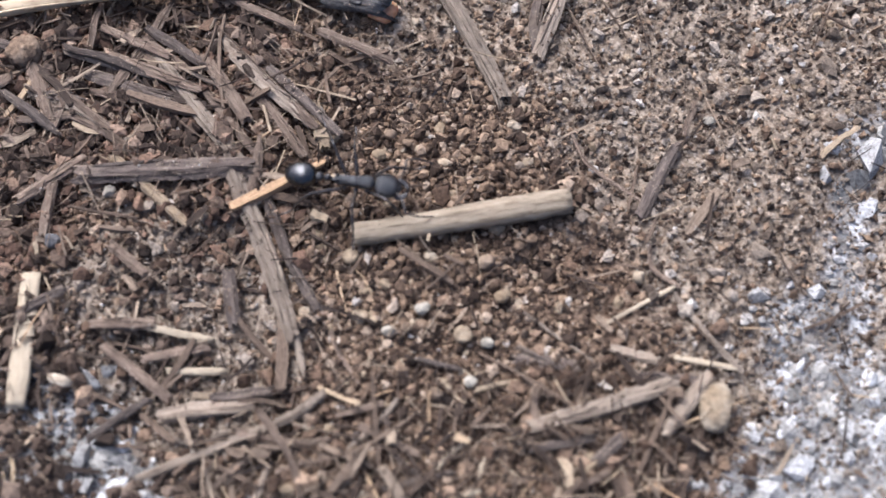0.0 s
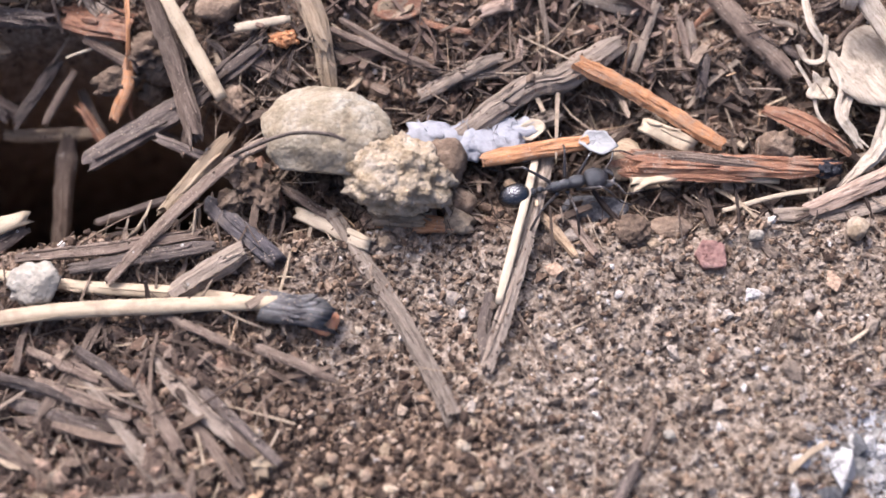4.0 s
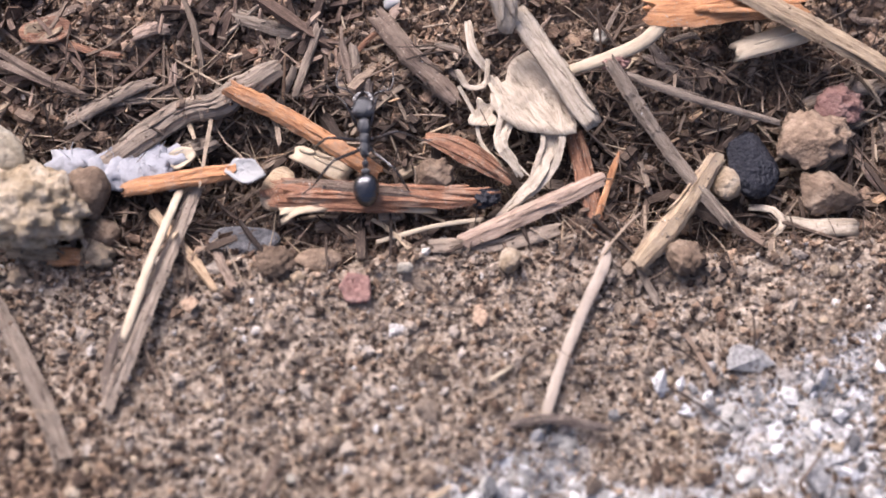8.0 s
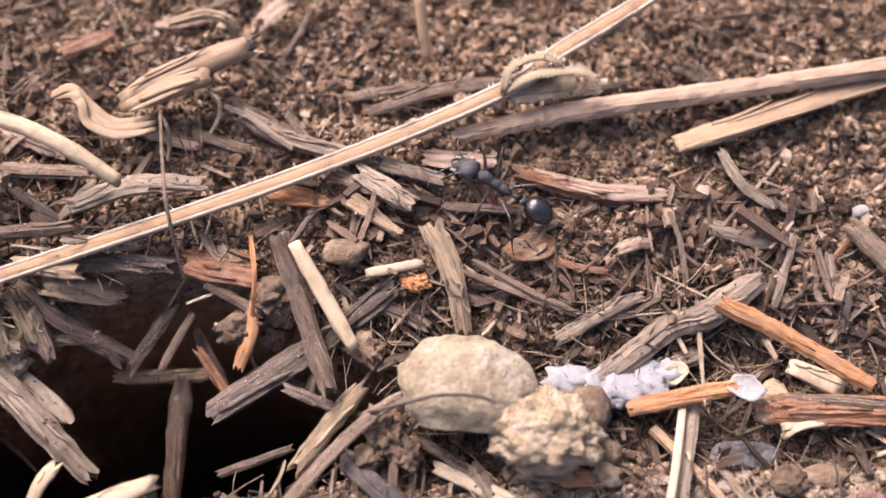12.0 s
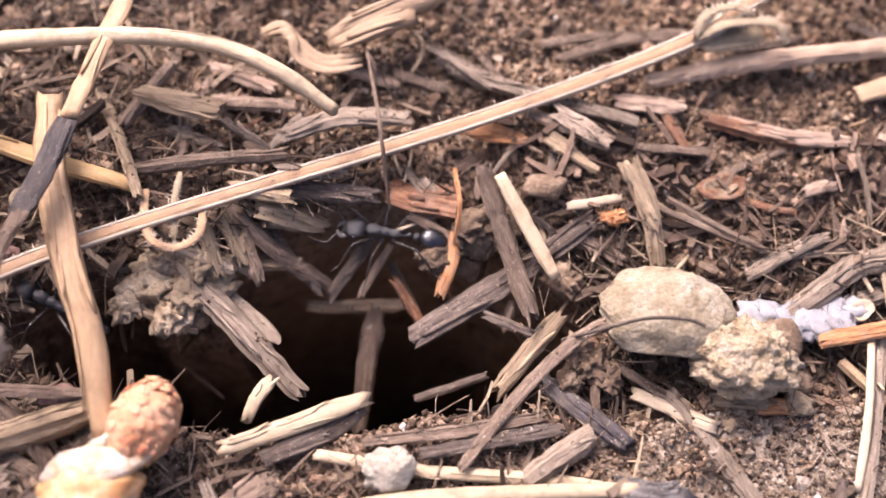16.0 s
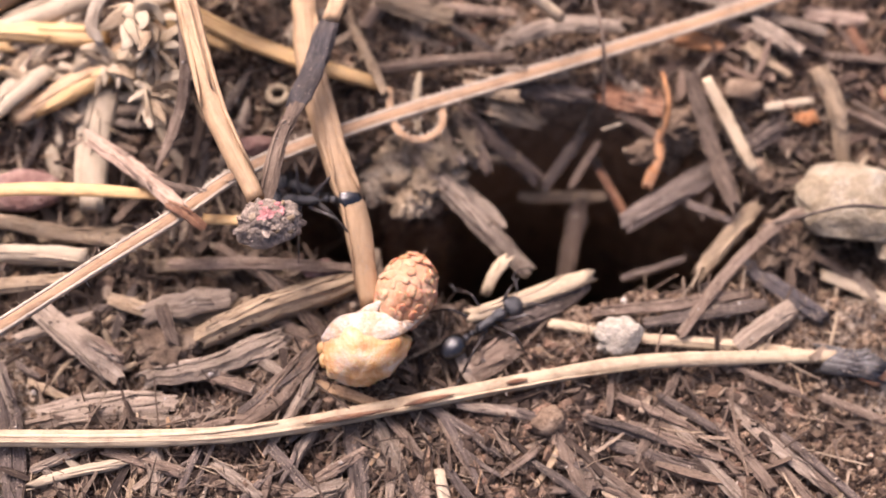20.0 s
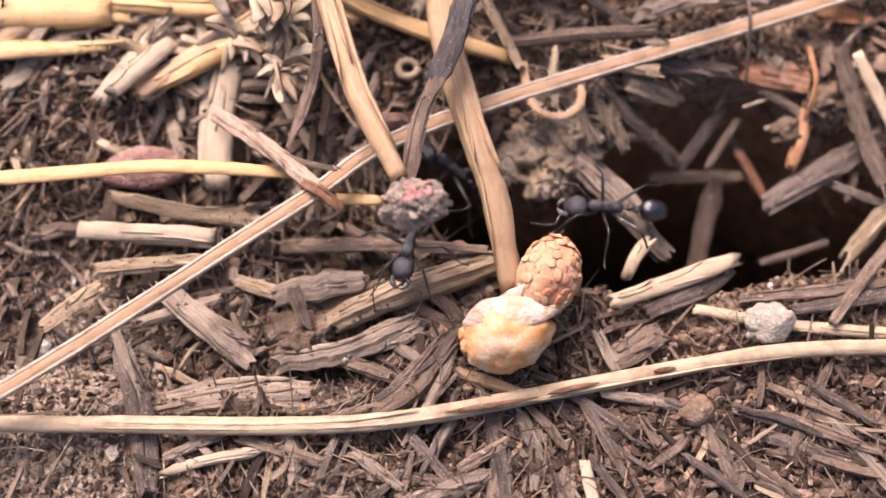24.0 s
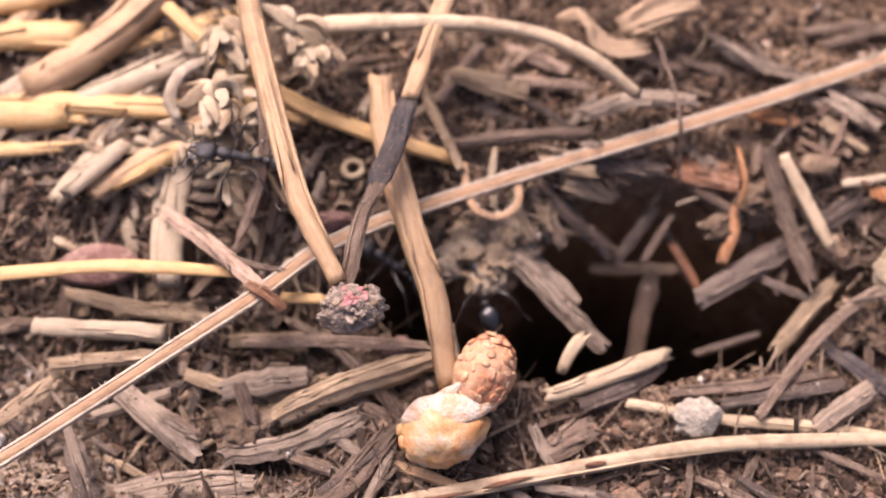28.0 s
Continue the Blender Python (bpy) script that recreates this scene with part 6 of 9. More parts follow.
stick('long_stalk', 'long pinkish tan dry stalk with a veined skin', 'stalk', 1.75, [(-3.5, 77.7, 4.8), (5, 79.4, 4.8), (19.4, 80.7, 5.4), (32.9, 82.4, 5), (42.5, 83.7, 5.2)], flat=0.7, fibres=4)
stick('splinter', 'grey splinter in crumbly soil', 'grey', 1.09, [(3.1, 60.7, 1.3), (5.9, 62, 1.9), (9.2, 63.4, 2.4)], flat=0.6, fibres=2)
stick('bark_strip', 'brown flaking bark strip', 'pink', 1.58, [(2.7, 73.8, 3.9), (7.2, 72.2, 4.2), (12.2, 71.7, 4.1)], flat=0.4, fibres=4)
stick('hair_root', 'thin curled stem fibre', 'tan', 0.27, [(-4.2, 66.8, 2.9), (-2.1, 65.2, 2.9), (3.7, 63, 2.2)])
stick('bark_curl', 'grey curled bark strip', 'grey', 1.03, [(18.3, 74, 3.6), (20.4, 71.7, 3.3), (23.4, 70.3, 2.7)], flat=0.4, fibres=2)
stick('bark_strip', 'rough grey bark strip in soil', 'grey', 1.39, [(16.3, 68.9, 3), (19.9, 67.9, 2.6), (23.3, 67.6, 2.2)], flat=0.4, fibres=2)
stick('stubble', 'short dark broken stalk', 'dark', 1.01, [(26.8, 63.2, 1.7), (26.3, 60.4, 0.2)], flat=0.7, fibres=1)
stick('stubble', 'short broken grey stalk', 'grey', 0.83, [(25.6, 66.4, 2.4), (26, 63.2, 1.3)], flat=0.7)
stick('wood_strip', 'weathered strip half under litter', 'grey', 1.7, [(-21.9, 80.7, 4.3), (-18.6, 78.5, 4.1), (-14.4, 77, 4.1), (-5.7, 73.7, 4.6)], flat=0.5, fibres=3)
stick('wood_chip', 'brown wood chip under the hairy stem', 'brown', 1.66, [(-14, 74.8, 4.2), (-8.1, 71.9, 4.7)], flat=0.5, fibres=2)
stick('splinter', 'tan splinter in dark litter', 'tan', 0.83, [(-13.1, 73, 4.5), (-9.5, 69.5, 3.8)], flat=0.5, fibres=1)
stick('wood_strip', 'brown weathered strip far in the soil', 'brown', 1.26, [(-11.3, 80.8, 3.7), (-6.2, 82.3, 4.1), (-0.3, 83, 4.2)], flat=0.4, fibres=2)
flake('bark_flake', 'orange-brown bark flake on soil', 'orange', (-17.3, 73.2, 3.6), (5.59, 1.96), -10, curl=0.2)
flake('bark_flake', 'amber bark flake in the soil', 'tan', (1.1, 67.8, 3.3), (3.67, 2.11), 25, curl=0.2)
stick('tan_stick', 'tan stick stub beside the pebble', 'tan', 1.55, [(-6.4, 69.4, 4.6), (-5.2, 66.1, 3.4), (-4.5, 61.8, 1.3)], flat=0.7, fibres=2)
stick('splinter', 'clean white wood chip on litter', 'pale', 0.82, [(-11.9, 66.1, 3.9), (-7.5, 66.7, 4.1)], flat=0.5)
lump('crumb', 'bright orange resin crumb on wood', 'rust', (-8.1, 65.3, 3.4), (1.00, 0.73, 0.51), rough=0.6, freq=2.8, sub=4)
stick('curved_stalk', 'pale curved stalk arching over the litter', 'straw', 1.5, [(-63.8, 79, 8.3), (-57.9, 79.2, 9.4), (-48.5, 78.7, 10.8), (-40.4, 77.9, 10.4), (-35, 75.6, 9.7), (-30.9, 73.2, 7.8)], flat=0.8, fibres=1)
stick('stick_stub', 'broken pale stick stub', 'tan', 1.84, [(-47.2, 76.5, 5.7), (-40.4, 74.4, 6)], flat=0.7, fibres=2, ragged=0.3)
stick('stick_stub', 'brown stick leaning in the litter', 'brown', 1.34, [(-44.5, 79.5, 5.8), (-48.5, 74.1, 5)], flat=0.7, fibres=1)
stick('papery_sheath', 'rolled papery tan husk with a dark torn end', 'sheath', 2.5, [(-31.6, 81.6, 6.0), (-28.1, 83.1, 6.6), (-24.8, 84.3, 7.0), (-21.3, 85.7, 7.0)], flat=0.75, swell=(0.5, 0.95, 1.0, 0.9, 0.7), ragged=0.5, fibres=2, category='husk')
stick('charred_tip', 'dark torn tip of a papery husk', 'dark', 1.5, [(-21.6, 85.7, 7.0), (-20.8, 86.0, 7.1)], flat=0.75, ragged=0.9, category='husk')
stick('papery_sheath', 'shorter rolled papery husk with a torn brown end', 'sheath', 2.0, [(-31.1, 80.8, 6.2), (-27.5, 81.9, 7.0), (-24.4, 82.8, 7.2)], flat=0.7, swell=(0.5, 1.0, 1.0, 0.85), ragged=0.7, fibres=3, category='husk')
stick('husk_fold', 'creased fold of pale papery husk', 'sheath', 0.9, [(-37.4, 82.4, 6.0), (-35.5, 82.4, 7.0), (-34.0, 81.0, 6.4), (-31.9, 79.5, 6.0), (-28.8, 80.0, 6.0)], flat=0.22, taper=(0.7, 0.4), ragged=0.3, category='husk', group='husk folds')
stick('husk_fold', 'creased fold of pale papery husk', 'sheath', 1.0, [(-37.0, 82.3, 6.0), (-35.2, 81.8, 7.0), (-34.1, 80.3, 6.4), (-31.9, 79.0, 6.0), (-28.7, 79.4, 6.0)], flat=0.22, taper=(0.7, 0.4), ragged=0.3, category='husk', group='husk folds')
stick('husk_fold', 'creased fold of pale papery husk', 'sheath', 0.8, [(-36.5, 82.1, 6.0), (-34.7, 81.1, 7.0), (-34.2, 79.5, 6.4), (-31.9, 78.4, 6.0), (-28.7, 78.8, 6.0)], flat=0.22, taper=(0.7, 0.4), ragged=0.3, category='husk', group='husk folds')
stick('rootlet', 'thin curled brown rootlet below a husk', 'brown', 0.3, [(-28.3, 79.9, 6.2), (-27.7, 78.8, 6.2), (-27.6, 77.7, 5.4), (-27.9, 76.5, 4.6)], flat=0.9, ragged=0.1, category='root')
stick('rootlet', 'thin curled brown rootlet below a husk', 'tan', 0.35, [(-24.6, 81.8, 6.6), (-23.6, 81.0, 6.4), (-23.6, 80.0, 5.6), (-24.5, 79.0, 4.6)], flat=0.9, ragged=0.1, category='root')
stick('rootlet', 'knotted grey rootlet trailing over the soil', 'grey', 0.45, [(-23.2, 81.0, 5.4), (-21.3, 80.2, 5.0), (-19.9, 78.9, 5.0), (-17.7, 77.1, 4.8)], flat=0.9, ragged=0.2, category='root')
stick('curled_stalk', 'pale curled stalk on sandy soil', 'tan', 0.9, [(-28.0, 89.1, 6.0), (-25.0, 89.5, 6.5), (-22.9, 88.9, 6.2), (-22.6, 88.0, 5.0)], flat=0.7, ragged=0.2)
stick('straw_stub', 'tan straw standing in sandy soil', 'stem', 1.0, [(-6.7, 88.8, 9.0), (-6.2, 84.9, 5.0)], flat=0.8, ragged=0.2)
stick('bark_chip', 'reddish bark chip in sandy soil', 'red', 1.6, [(-36.8, 87.1, 5.2), (-33.4, 88.5, 5.2)], flat=0.4, ragged=0.6)
stick('bark_chip', 'pinkish tan bark chip in sandy soil', 'pink', 2.0, [(-20.1, 89.4, 5.2), (-18.5, 91.0, 5.2)], flat=0.4, ragged=0.6)
stick('hanging_stick', 'weathered stick leaning into the nest hole', 'grey', 2.13, [(-43.6, 62.4, 1.1), (-40, 58.4, 0.5), (-34.3, 52.4, -0.9)], flat=0.7, fibres=4)
stick('hanging_stick', 'grey stick under another at the hole', 'grey', 1.56, [(-40.3, 60.7, -0.4), (-36.3, 57, -1.4)], flat=0.6, fibres=1)
stick('hole_stick', 'short stick bridging the hole', 'tan', 1.31, [(-33.6, 61.6, -5.5), (-25.8, 61.1, -4.5)], flat=0.6, fibres=1)
stick('hole_stick', 'grey-brown stick standing in the hole', 'brown', 2.1, [(-28, 60.6, -5), (-28.9, 56.5, -7.5), (-29.8, 51.8, -10.5)], flat=0.5, fibres=2)
stick('thick_stick', 'thick weathered stick with a chewed end', 'dark', 2.36, [(-24.4, 57, -1.2), (-17.6, 60.9, -0.2), (-9.9, 65.2, 2.6)], flat=0.6, fibres=5)
stick('brown_stick', 'brown stick crossing a thicker one', 'brown', 1.73, [(-18.7, 68.8, 5), (-16.9, 63, 2.5), (-15.3, 57.4, 1.7)], flat=0.6, fibres=3)
stick('pale_splinter', 'clean pale splinter leaning on grey sticks', 'straw', 1.27, [(-17.5, 68.3, 5.4), (-13.1, 60.4, 2.3)], flat=0.5, ragged=0.15)
stick('tan_stick', 'tan stick near the orange crumb', 'tan', 1.42, [(-7, 69.1, 5), (-4.7, 64.5, 3.1)], flat=0.7, fibres=2)
stick('orange_stick', "orange-brown stick at the hole's rim", 'tan', 1.75, [(-18.1, 52.1, -1.2), (-13.1, 57.5, 0.4)], flat=0.6, fibres=3)
stick('grey_strip', 'grey strip along the front of the hole', 'brown', 1.4, [(-28.6, 47.4, 1.3), (-22.1, 47.9, 1.4), (-14.9, 49.2, 0.7)], flat=0.5, fibres=3)
stick('lip_straw', "frayed yellow straw at the hole's lip", 'straw', 1.6, [(-39.3, 47.2, 1.7), (-34.3, 49, 1.2), (-28.9, 51, 0.8)], flat=0.4, fibres=5, ragged=0.9)
stick('brown_strip', 'brown strip under the frayed straw', 'dark', 1.8, [(-36.4, 46.5, 0.9), (-32.1, 48.3, 0.4), (-29.1, 50.4, 0.1)], flat=0.4, fibres=3)
stick('torn_straw', 'small torn straw scrap', 'straw', 1.17, [(-38.1, 49.6, 0.3), (-37.2, 51.4, 1.1), (-36.1, 52.6, 1.3)], flat=0.3, fibres=2)
stick('chewed_stick', 'short broken stick at the hole', 'tan', 1.5, [(-39.2, 67.9, 4.5), (-34.7, 67.2, 4.3)], flat=0.7, fibres=2)
stick('chewed_stick', 'short broken stick above the hole', 'tan', 1.73, [(-37, 66.5, 3.5), (-32.4, 66.5, 0.6)], flat=0.7, fibres=2)
stick('dark_stick', 'dark stick across the hole', 'brown', 1.44, [(-40.6, 68.4, 3.1), (-37, 64.6, 1.2), (-31.6, 62.2, -3.4)], flat=0.6, fibres=2)
stick('chewed_stick', 'small broken stick end', 'tan', 1.14, [(-37.9, 63.6, -0.9), (-34.4, 63.5, -0.7)], flat=0.7)
stick('chewed_stick', 'grey broken stick end', 'grey', 1.42, [(-35.3, 69.4, 4.8), (-30.3, 69.4, 4.4)], flat=0.7, fibres=2)
stick('dark_stick', 'dark charred stick under litter', 'dark', 2.08, [(-35, 68.4, 3.5), (-28, 67.9, 2.7)], flat=0.6, fibres=3)
stick('long_stick', 'long brown stick under the hairy stem', 'brown', 1.42, [(-47.4, 69.9, 4.5), (-41.3, 70.5, 4.9), (-35.3, 70.6, 5.2)], flat=0.7, fibres=2)
stick('brown_bark', 'brown bark sheet behind the hole', 'red', 2.85, [(-26.6, 68.7, 2.1), (-21.8, 67.4, 2.3)], flat=0.4, fibres=3)
stick('chewed_stick', 'weathered chip below the hook', 'grey', 1.61, [(-41.5, 66.9, -0.1), (-39, 63.7, -0.3)], flat=0.7, fibres=2)
stick('thin_stalk', 'thin bent tan tendril', 'brown', 0.34, [(-28.3, 80, 6.4), (-27.5, 74, 7.7), (-27.1, 70.6, 7.2), (-26.6, 66.8, 2.7)], flat=0.8)
stick('thin_stalk', 'thin orange tendril above the soil', 'orange', 0.43, [(-21.1, 69.6, 4.1), (-20.8, 66.1, 3.7), (-21.5, 63.4, 0.7)], flat=0.8)
stick('orange_stalk', 'orange-brown stalk standing behind the hole', 'orange', 1.05, [(-21.4, 64.8, 1.2), (-21.5, 62.6, 0.8), (-22.5, 60.2, -0)], flat=0.8)
stick('wood_strip', 'flat weathered strip behind the hole', 'grey', 1.93, [(-35.1, 72.5, 5.2), (-30.7, 73.9, 5.6), (-25, 74, 5.1)], flat=0.4, fibres=3)
stick('rough_chip', 'dull wood chip by the stem', 'grey', 2.02, [(-12.1, 74.5, 4.8), (-8.4, 71.7, 4.7)], flat=0.5, fibres=3)
stick('splinter', 'pale splinter in the litter', 'tan', 0.86, [(-13.2, 72, 4.5), (-9.3, 69.5, 3.9)], flat=0.6)
stick('thin_stick', 'thin brown stick near the pebble', 'brown', 0.85, [(-4.1, 66, 3.3), (2.4, 63.2, 2.4)], flat=0.7)
lump('clod', 'sandy earth clump above the hole', 'clod', (-45.3, 60.1, -0.4), (1.86, 1.30, 0.65), rough=0.5, freq=3.4, facets=6, sub=4)
lump('clod', 'rough earth clump among straw', 'clod', (-43.4, 58.7, -0.3), (1.95, 1.39, 0.83), rough=0.35)
lump('clod', "brown earth crumb at the hole's edge", 'clod', (-13.4, 68, 3.8), (1.90, 1.24, 0.87), rough=0.3)
lump('clod', 'sandy crumb by the small stones', 'clod', (5.6, 51.7, -0.2), (1.92, 1.28, 0.90), rough=0.3)
stick('wood_chip', 'tan wood chip under the pitted stone', 'tan', 1.35, [(-1, 50.5, -0), (2.7, 50, 0.7)], flat=0.6)
stick('thin_root', 'thin dark root curving over the oval pebble', 'dark', 0.3, [(-13, 55.3, 1.5), (-9.8, 55.1, 4.6), (-6.9, 55.2, 6.2), (-4.2, 54.9, 6.6), (-2.7, 54.3, 6.6)], flat=0.9, ragged=0.1)
stick('hairy_stem', 'dry bristly stem with pale ridges and brown groove', 'stemcore', 1.35, [(-104.8, 30.2, 3.5), (-87.2, 39.5, 5), (-66, 53.3, 6.8), (-53.9, 62, 5), (-18.8, 73.9, 5), (-0.7, 80.2, 6.8), (4.4, 83.4, 7.4), (12.5, 87.6, 9), (25.6, 96, 10)], flat=0.7, ridge=True, bristles=900, ragged=0.1)
stick('bract', 'curled bristly bract at a stem joint', 'bract', 0.7, [(-0.3, 79.9, 7.5), (0.5, 81.8, 8.2), (2.8, 82.5, 8.6), (4.9, 82, 8.2)], flat=0.35, taper=(0.6, 0.6), bristles=130, ragged=0, category='bract')
stick('bract', 'pale hooked bract at a stem joint', 'bract', 0.85, [(-0.5, 79.9, 7.2), (2.1, 81.1, 8), (5.4, 81.4, 8), (7, 80.9, 7.8), (7.5, 79.6, 7)], flat=0.35, taper=(0.6, 0.25), bristles=150, ragged=0, category='bract')
stick('bract', 'tan papery bract under a stem joint', 'bract', 2.34, [(0, 80.4, 6.6), (2.2, 80.7, 6.4), (6, 81.3, 6.4)], flat=0.3, taper=(0.4, 0.5), bristles=90, ragged=0.1, fibres=3, category='bract')
stick('hooked_bract', 'curled hooked bract edged with fine bristles', 'stemcore', 0.76, [(-46.4, 68, 4.5), (-46.2, 65.1, 4.8), (-45.3, 63.1, 4.9), (-43.5, 62.5, 4.9), (-41.9, 63.5, 4.9), (-41.6, 65.2, 4.8), (-42.1, 66.9, 4.6)], flat=0.45, taper=(0.8, 0.5), bristles=130, ragged=0, category='bract')
stick('bristly_spike', 'short bristly spike inside a hooked bract', 'bract', 0.64, [(-43.6, 69.3, 5), (-43.9, 66.5, 4.8), (-43.8, 63.4, 4.4)], flat=0.5, taper=(0.5, 0.8), bristles=60, ragged=0.1, category='bract')
stick('side_stalk', 'thin pale side stalk of the bristly stem', 'tan', 1.02, [(-51, 77.7, 4), (-49.4, 74.1, 4.4), (-47.9, 70.3, 4.8), (-46.8, 67.2, 5.2)], flat=0.8)
stick('standing_stem', 'split tan stem with torn brown bark', 'stem', 2.4, [(-53.9, 74.7, 7.8), (-53.1, 68, 7.6), (-51.2, 60.7, 7), (-49.3, 55, 5.6), (-48.1, 47.8, 3.2)], flat=0.7, fibres=5, ragged=0.4)
stick('withered_leaf', 'narrow twisted dry leaf with a blackened middle', 'stem', 1.69, [(-47.4, 83.3, 11), (-49.1, 78, 11), (-51.3, 71.3, 10.4)], flat=0.3, fibres=2, taper=(0.5, 0.9), category='leaf')
stick('withered_leaf', 'blackened narrow leaf speckled with dust', 'leaf', 2.01, [(-51.4, 71.1, 10.4), (-52.7, 66.4, 10.4), (-54.3, 62.8, 10.2)], flat=0.22, fibres=1, ragged=0.1, category='leaf', taper=(0.8, 0.7))
stick('withered_leaf', 'thin folded dry leaf stalk dusted with soil', 'brown', 1.49, [(-54, 63.3, 10.2), (-55.5, 59.6, 10), (-56.4, 54.4, 10)], flat=0.4, fibres=2, taper=(1, 0.7), ragged=0.1, category='leaf')
stick('leaning_stem', 'smooth pale leaning stem with dark specks', 'stem', 1.98, [(-66, 84.1, 14), (-64.8, 78.1, 13.5), (-62.7, 69.7, 12.8), (-60.3, 61.2, 12), (-57, 54.2, 11)], flat=0.85, fibres=3, ragged=0.1)
stick('dry_grass', 'golden dry blade lying across stems', 'gold', 1.35, [(-92.4, 57.4, 4), (-86.5, 57.5, 4.5), (-76.7, 58, 5.2), (-66.1, 57.4, 5)], flat=0.35, ragged=0.1)
stick('torn_stalk', 'torn pinkish stalk resting on the bristly stem', 'pink', 1.45, [(-72.1, 62.5, 5), (-68, 59.2, 6), (-64.1, 55.4, 7.2)], flat=0.6, fibres=4, ragged=0.9)
stick('shreds_of_leaf', 'dark shredded leaf bits on a stem', 'brown', 0.57, [(-66.7, 58.4, 6.6), (-64.4, 57.3, 7), (-61.8, 56.9, 6.6)], flat=0.4)
stick('shreds_of_leaf', 'small brown torn leaf bits', 'red', 0.84, [(-64.7, 55.3, 7.6), (-63.3, 54.5, 7.6), (-61.9, 53.5, 7)], flat=0.4, fibres=2)
stick('dry_grass', 'short golden blade under the bristly stem', 'gold', 0.97, [(-62.3, 55.3, 4.5), (-58.6, 55.1, 4.5)], flat=0.4)
stick('golden_straw', 'bent golden straw with a frayed tip', 'gold', 1.73, [(-73.2, 82, 8), (-67.8, 76.9, 7.6), (-61.7, 73.2, 6.4), (-55.1, 70.8, 5), (-47.5, 68.7, 4)], flat=0.5, fibres=3)
stick('golden_straw', 'thin golden straw beneath another', 'gold', 1.12, [(-68, 74.6, 7), (-64.7, 72.9, 6.5), (-60.7, 71.7, 5.5)], flat=0.5)
stick('straw_stub', 'upright pale straw stub', 'pale', 2.44, [(-72.1, 69.2, 3), (-72.7, 63.5, 2.2), (-72.7, 57.5, 1.6)], flat=0.4, fibres=4, ragged=0.3)
stick('straw_stub', 'narrow pale upright straw', 'pale', 1.03, [(-74.9, 74, 3.3), (-74.2, 66.7, 2.4), (-74.1, 59.3, 1.6)], flat=0.5)
stick('straw_stub', 'thin grey upright straw', 'pale', 0.78, [(-78.4, 74.2, 3.4), (-77, 69, 2.7), (-76, 63.6, 1.8)], flat=0.5)
stick('pale_straw', 'short pale straw lying flat', 'pale', 1.04, [(-80.5, 68.6, 3), (-66.8, 68.2, 2.4)], flat=0.6)
stick('pale_straw', 'pale straw in the blurred stalks', 'pale', 1.37, [(-82.7, 72.9, 3.6), (-74.2, 73.7, 3.4)], flat=0.6)
stick('thick_straw', 'thick golden straw with a cut end', 'gold', 3.29, [(-101.7, 72.7, 4.2), (-93.7, 73, 4.2), (-82.5, 72.9, 4.4)], flat=0.7, fibres=2, ragged=0.2)
stick('thick_straw', 'thick golden brown straw', 'stem', 2.58, [(-97.9, 66.3, 3.6), (-87.2, 73.9, 4.2), (-78, 80.9, 4.6)], flat=0.6, fibres=2)
stick('pale_straw', 'broad pale straw in the stack', 'pale', 2.62, [(-83.7, 73.3, 4), (-77.2, 76.6, 4), (-72.2, 79.1, 4)], flat=0.6, fibres=2)
stick('pale_straw', 'pale straw leaning in the stack', 'pale', 1.86, [(-91.3, 66.6, 2.8), (-87.1, 70.5, 3.4), (-82.4, 74.9, 3.6)], flat=0.5)
stick('thick_straw', 'broad golden straw at the back', 'gold', 3.16, [(-95.5, 79.8, 4.8), (-88.4, 80.8, 4.8), (-82.1, 81.2, 4.8)], flat=0.6, fibres=2)
stick('thick_straw', 'tan straw at the back of the stack', 'stem', 3.7, [(-85.8, 76.1, 4.4), (-79, 81.4, 4.8), (-72.7, 88.8, 5)], flat=0.6, fibres=2)
stick('thick_straw', 'dark golden straw at the back', 'gold', 2.36, [(-93, 83.8, 4.8), (-83.7, 86.2, 5), (-74.4, 90.1, 5)], flat=0.6, fibres=2)
stick('curled_petal', 'curled pale dry petal beside stems', 'husk', 1.19, [(-69.4, 76.4, 8.4), (-71.5, 74.9, 8.6), (-72.4, 72.5, 8.2), (-71.5, 70.6, 7.6)], flat=0.35, taper=(0.6, 0.5), category='petal')
tuft('dry_flower', 'shrivelled pale dry flower head', [(-67.8, 72.3, 9, 3.06), (-61.6, 78.4, 9.5, 2.77), (-59.6, 76.9, 9, 2.42), (-67.6, 78.4, 9.5, 2.51), (-66.4, 70.1, 7.5, 1.99), (-66.6, 66.4, 6.5, 2.4), (-70.6, 69.4, 6.0, 2.2)])
stick('dark_leaf', 'dark brown curled leaf on a stalk', 'brown', 1.07, [(-63.9, 71.2, 11.5), (-63.6, 67.1, 9.5), (-64.5, 63.8, 7), (-66.3, 59.2, 6)], flat=0.35, taper=(0.7, 0.4), fibres=1, category='leaf')
stick('curved_stalk', 'pale dry stalk arching behind the stems', 'straw', 1.38, [(-60.7, 79.6, 8.5), (-56.6, 80.3, 8.5), (-47.9, 81.1, 7.6)], flat=0.8)
ring_seed('seed_ring', 'small ring-shaped pale seed case', (-56.4, 67.8, 3.4), 0.87)
withered_bud('withered_bud', 'withered grey bud with a crimson centre', (-56, 52, 11), (2.58, 1.96, 1.76))
seed_head('dry_seed_head', 'peach-coloured scaly seed head with waxy pale calyx', (-45.1, 48.5, 4.2), (-48.5, 43.7, 3.4), 2.65)
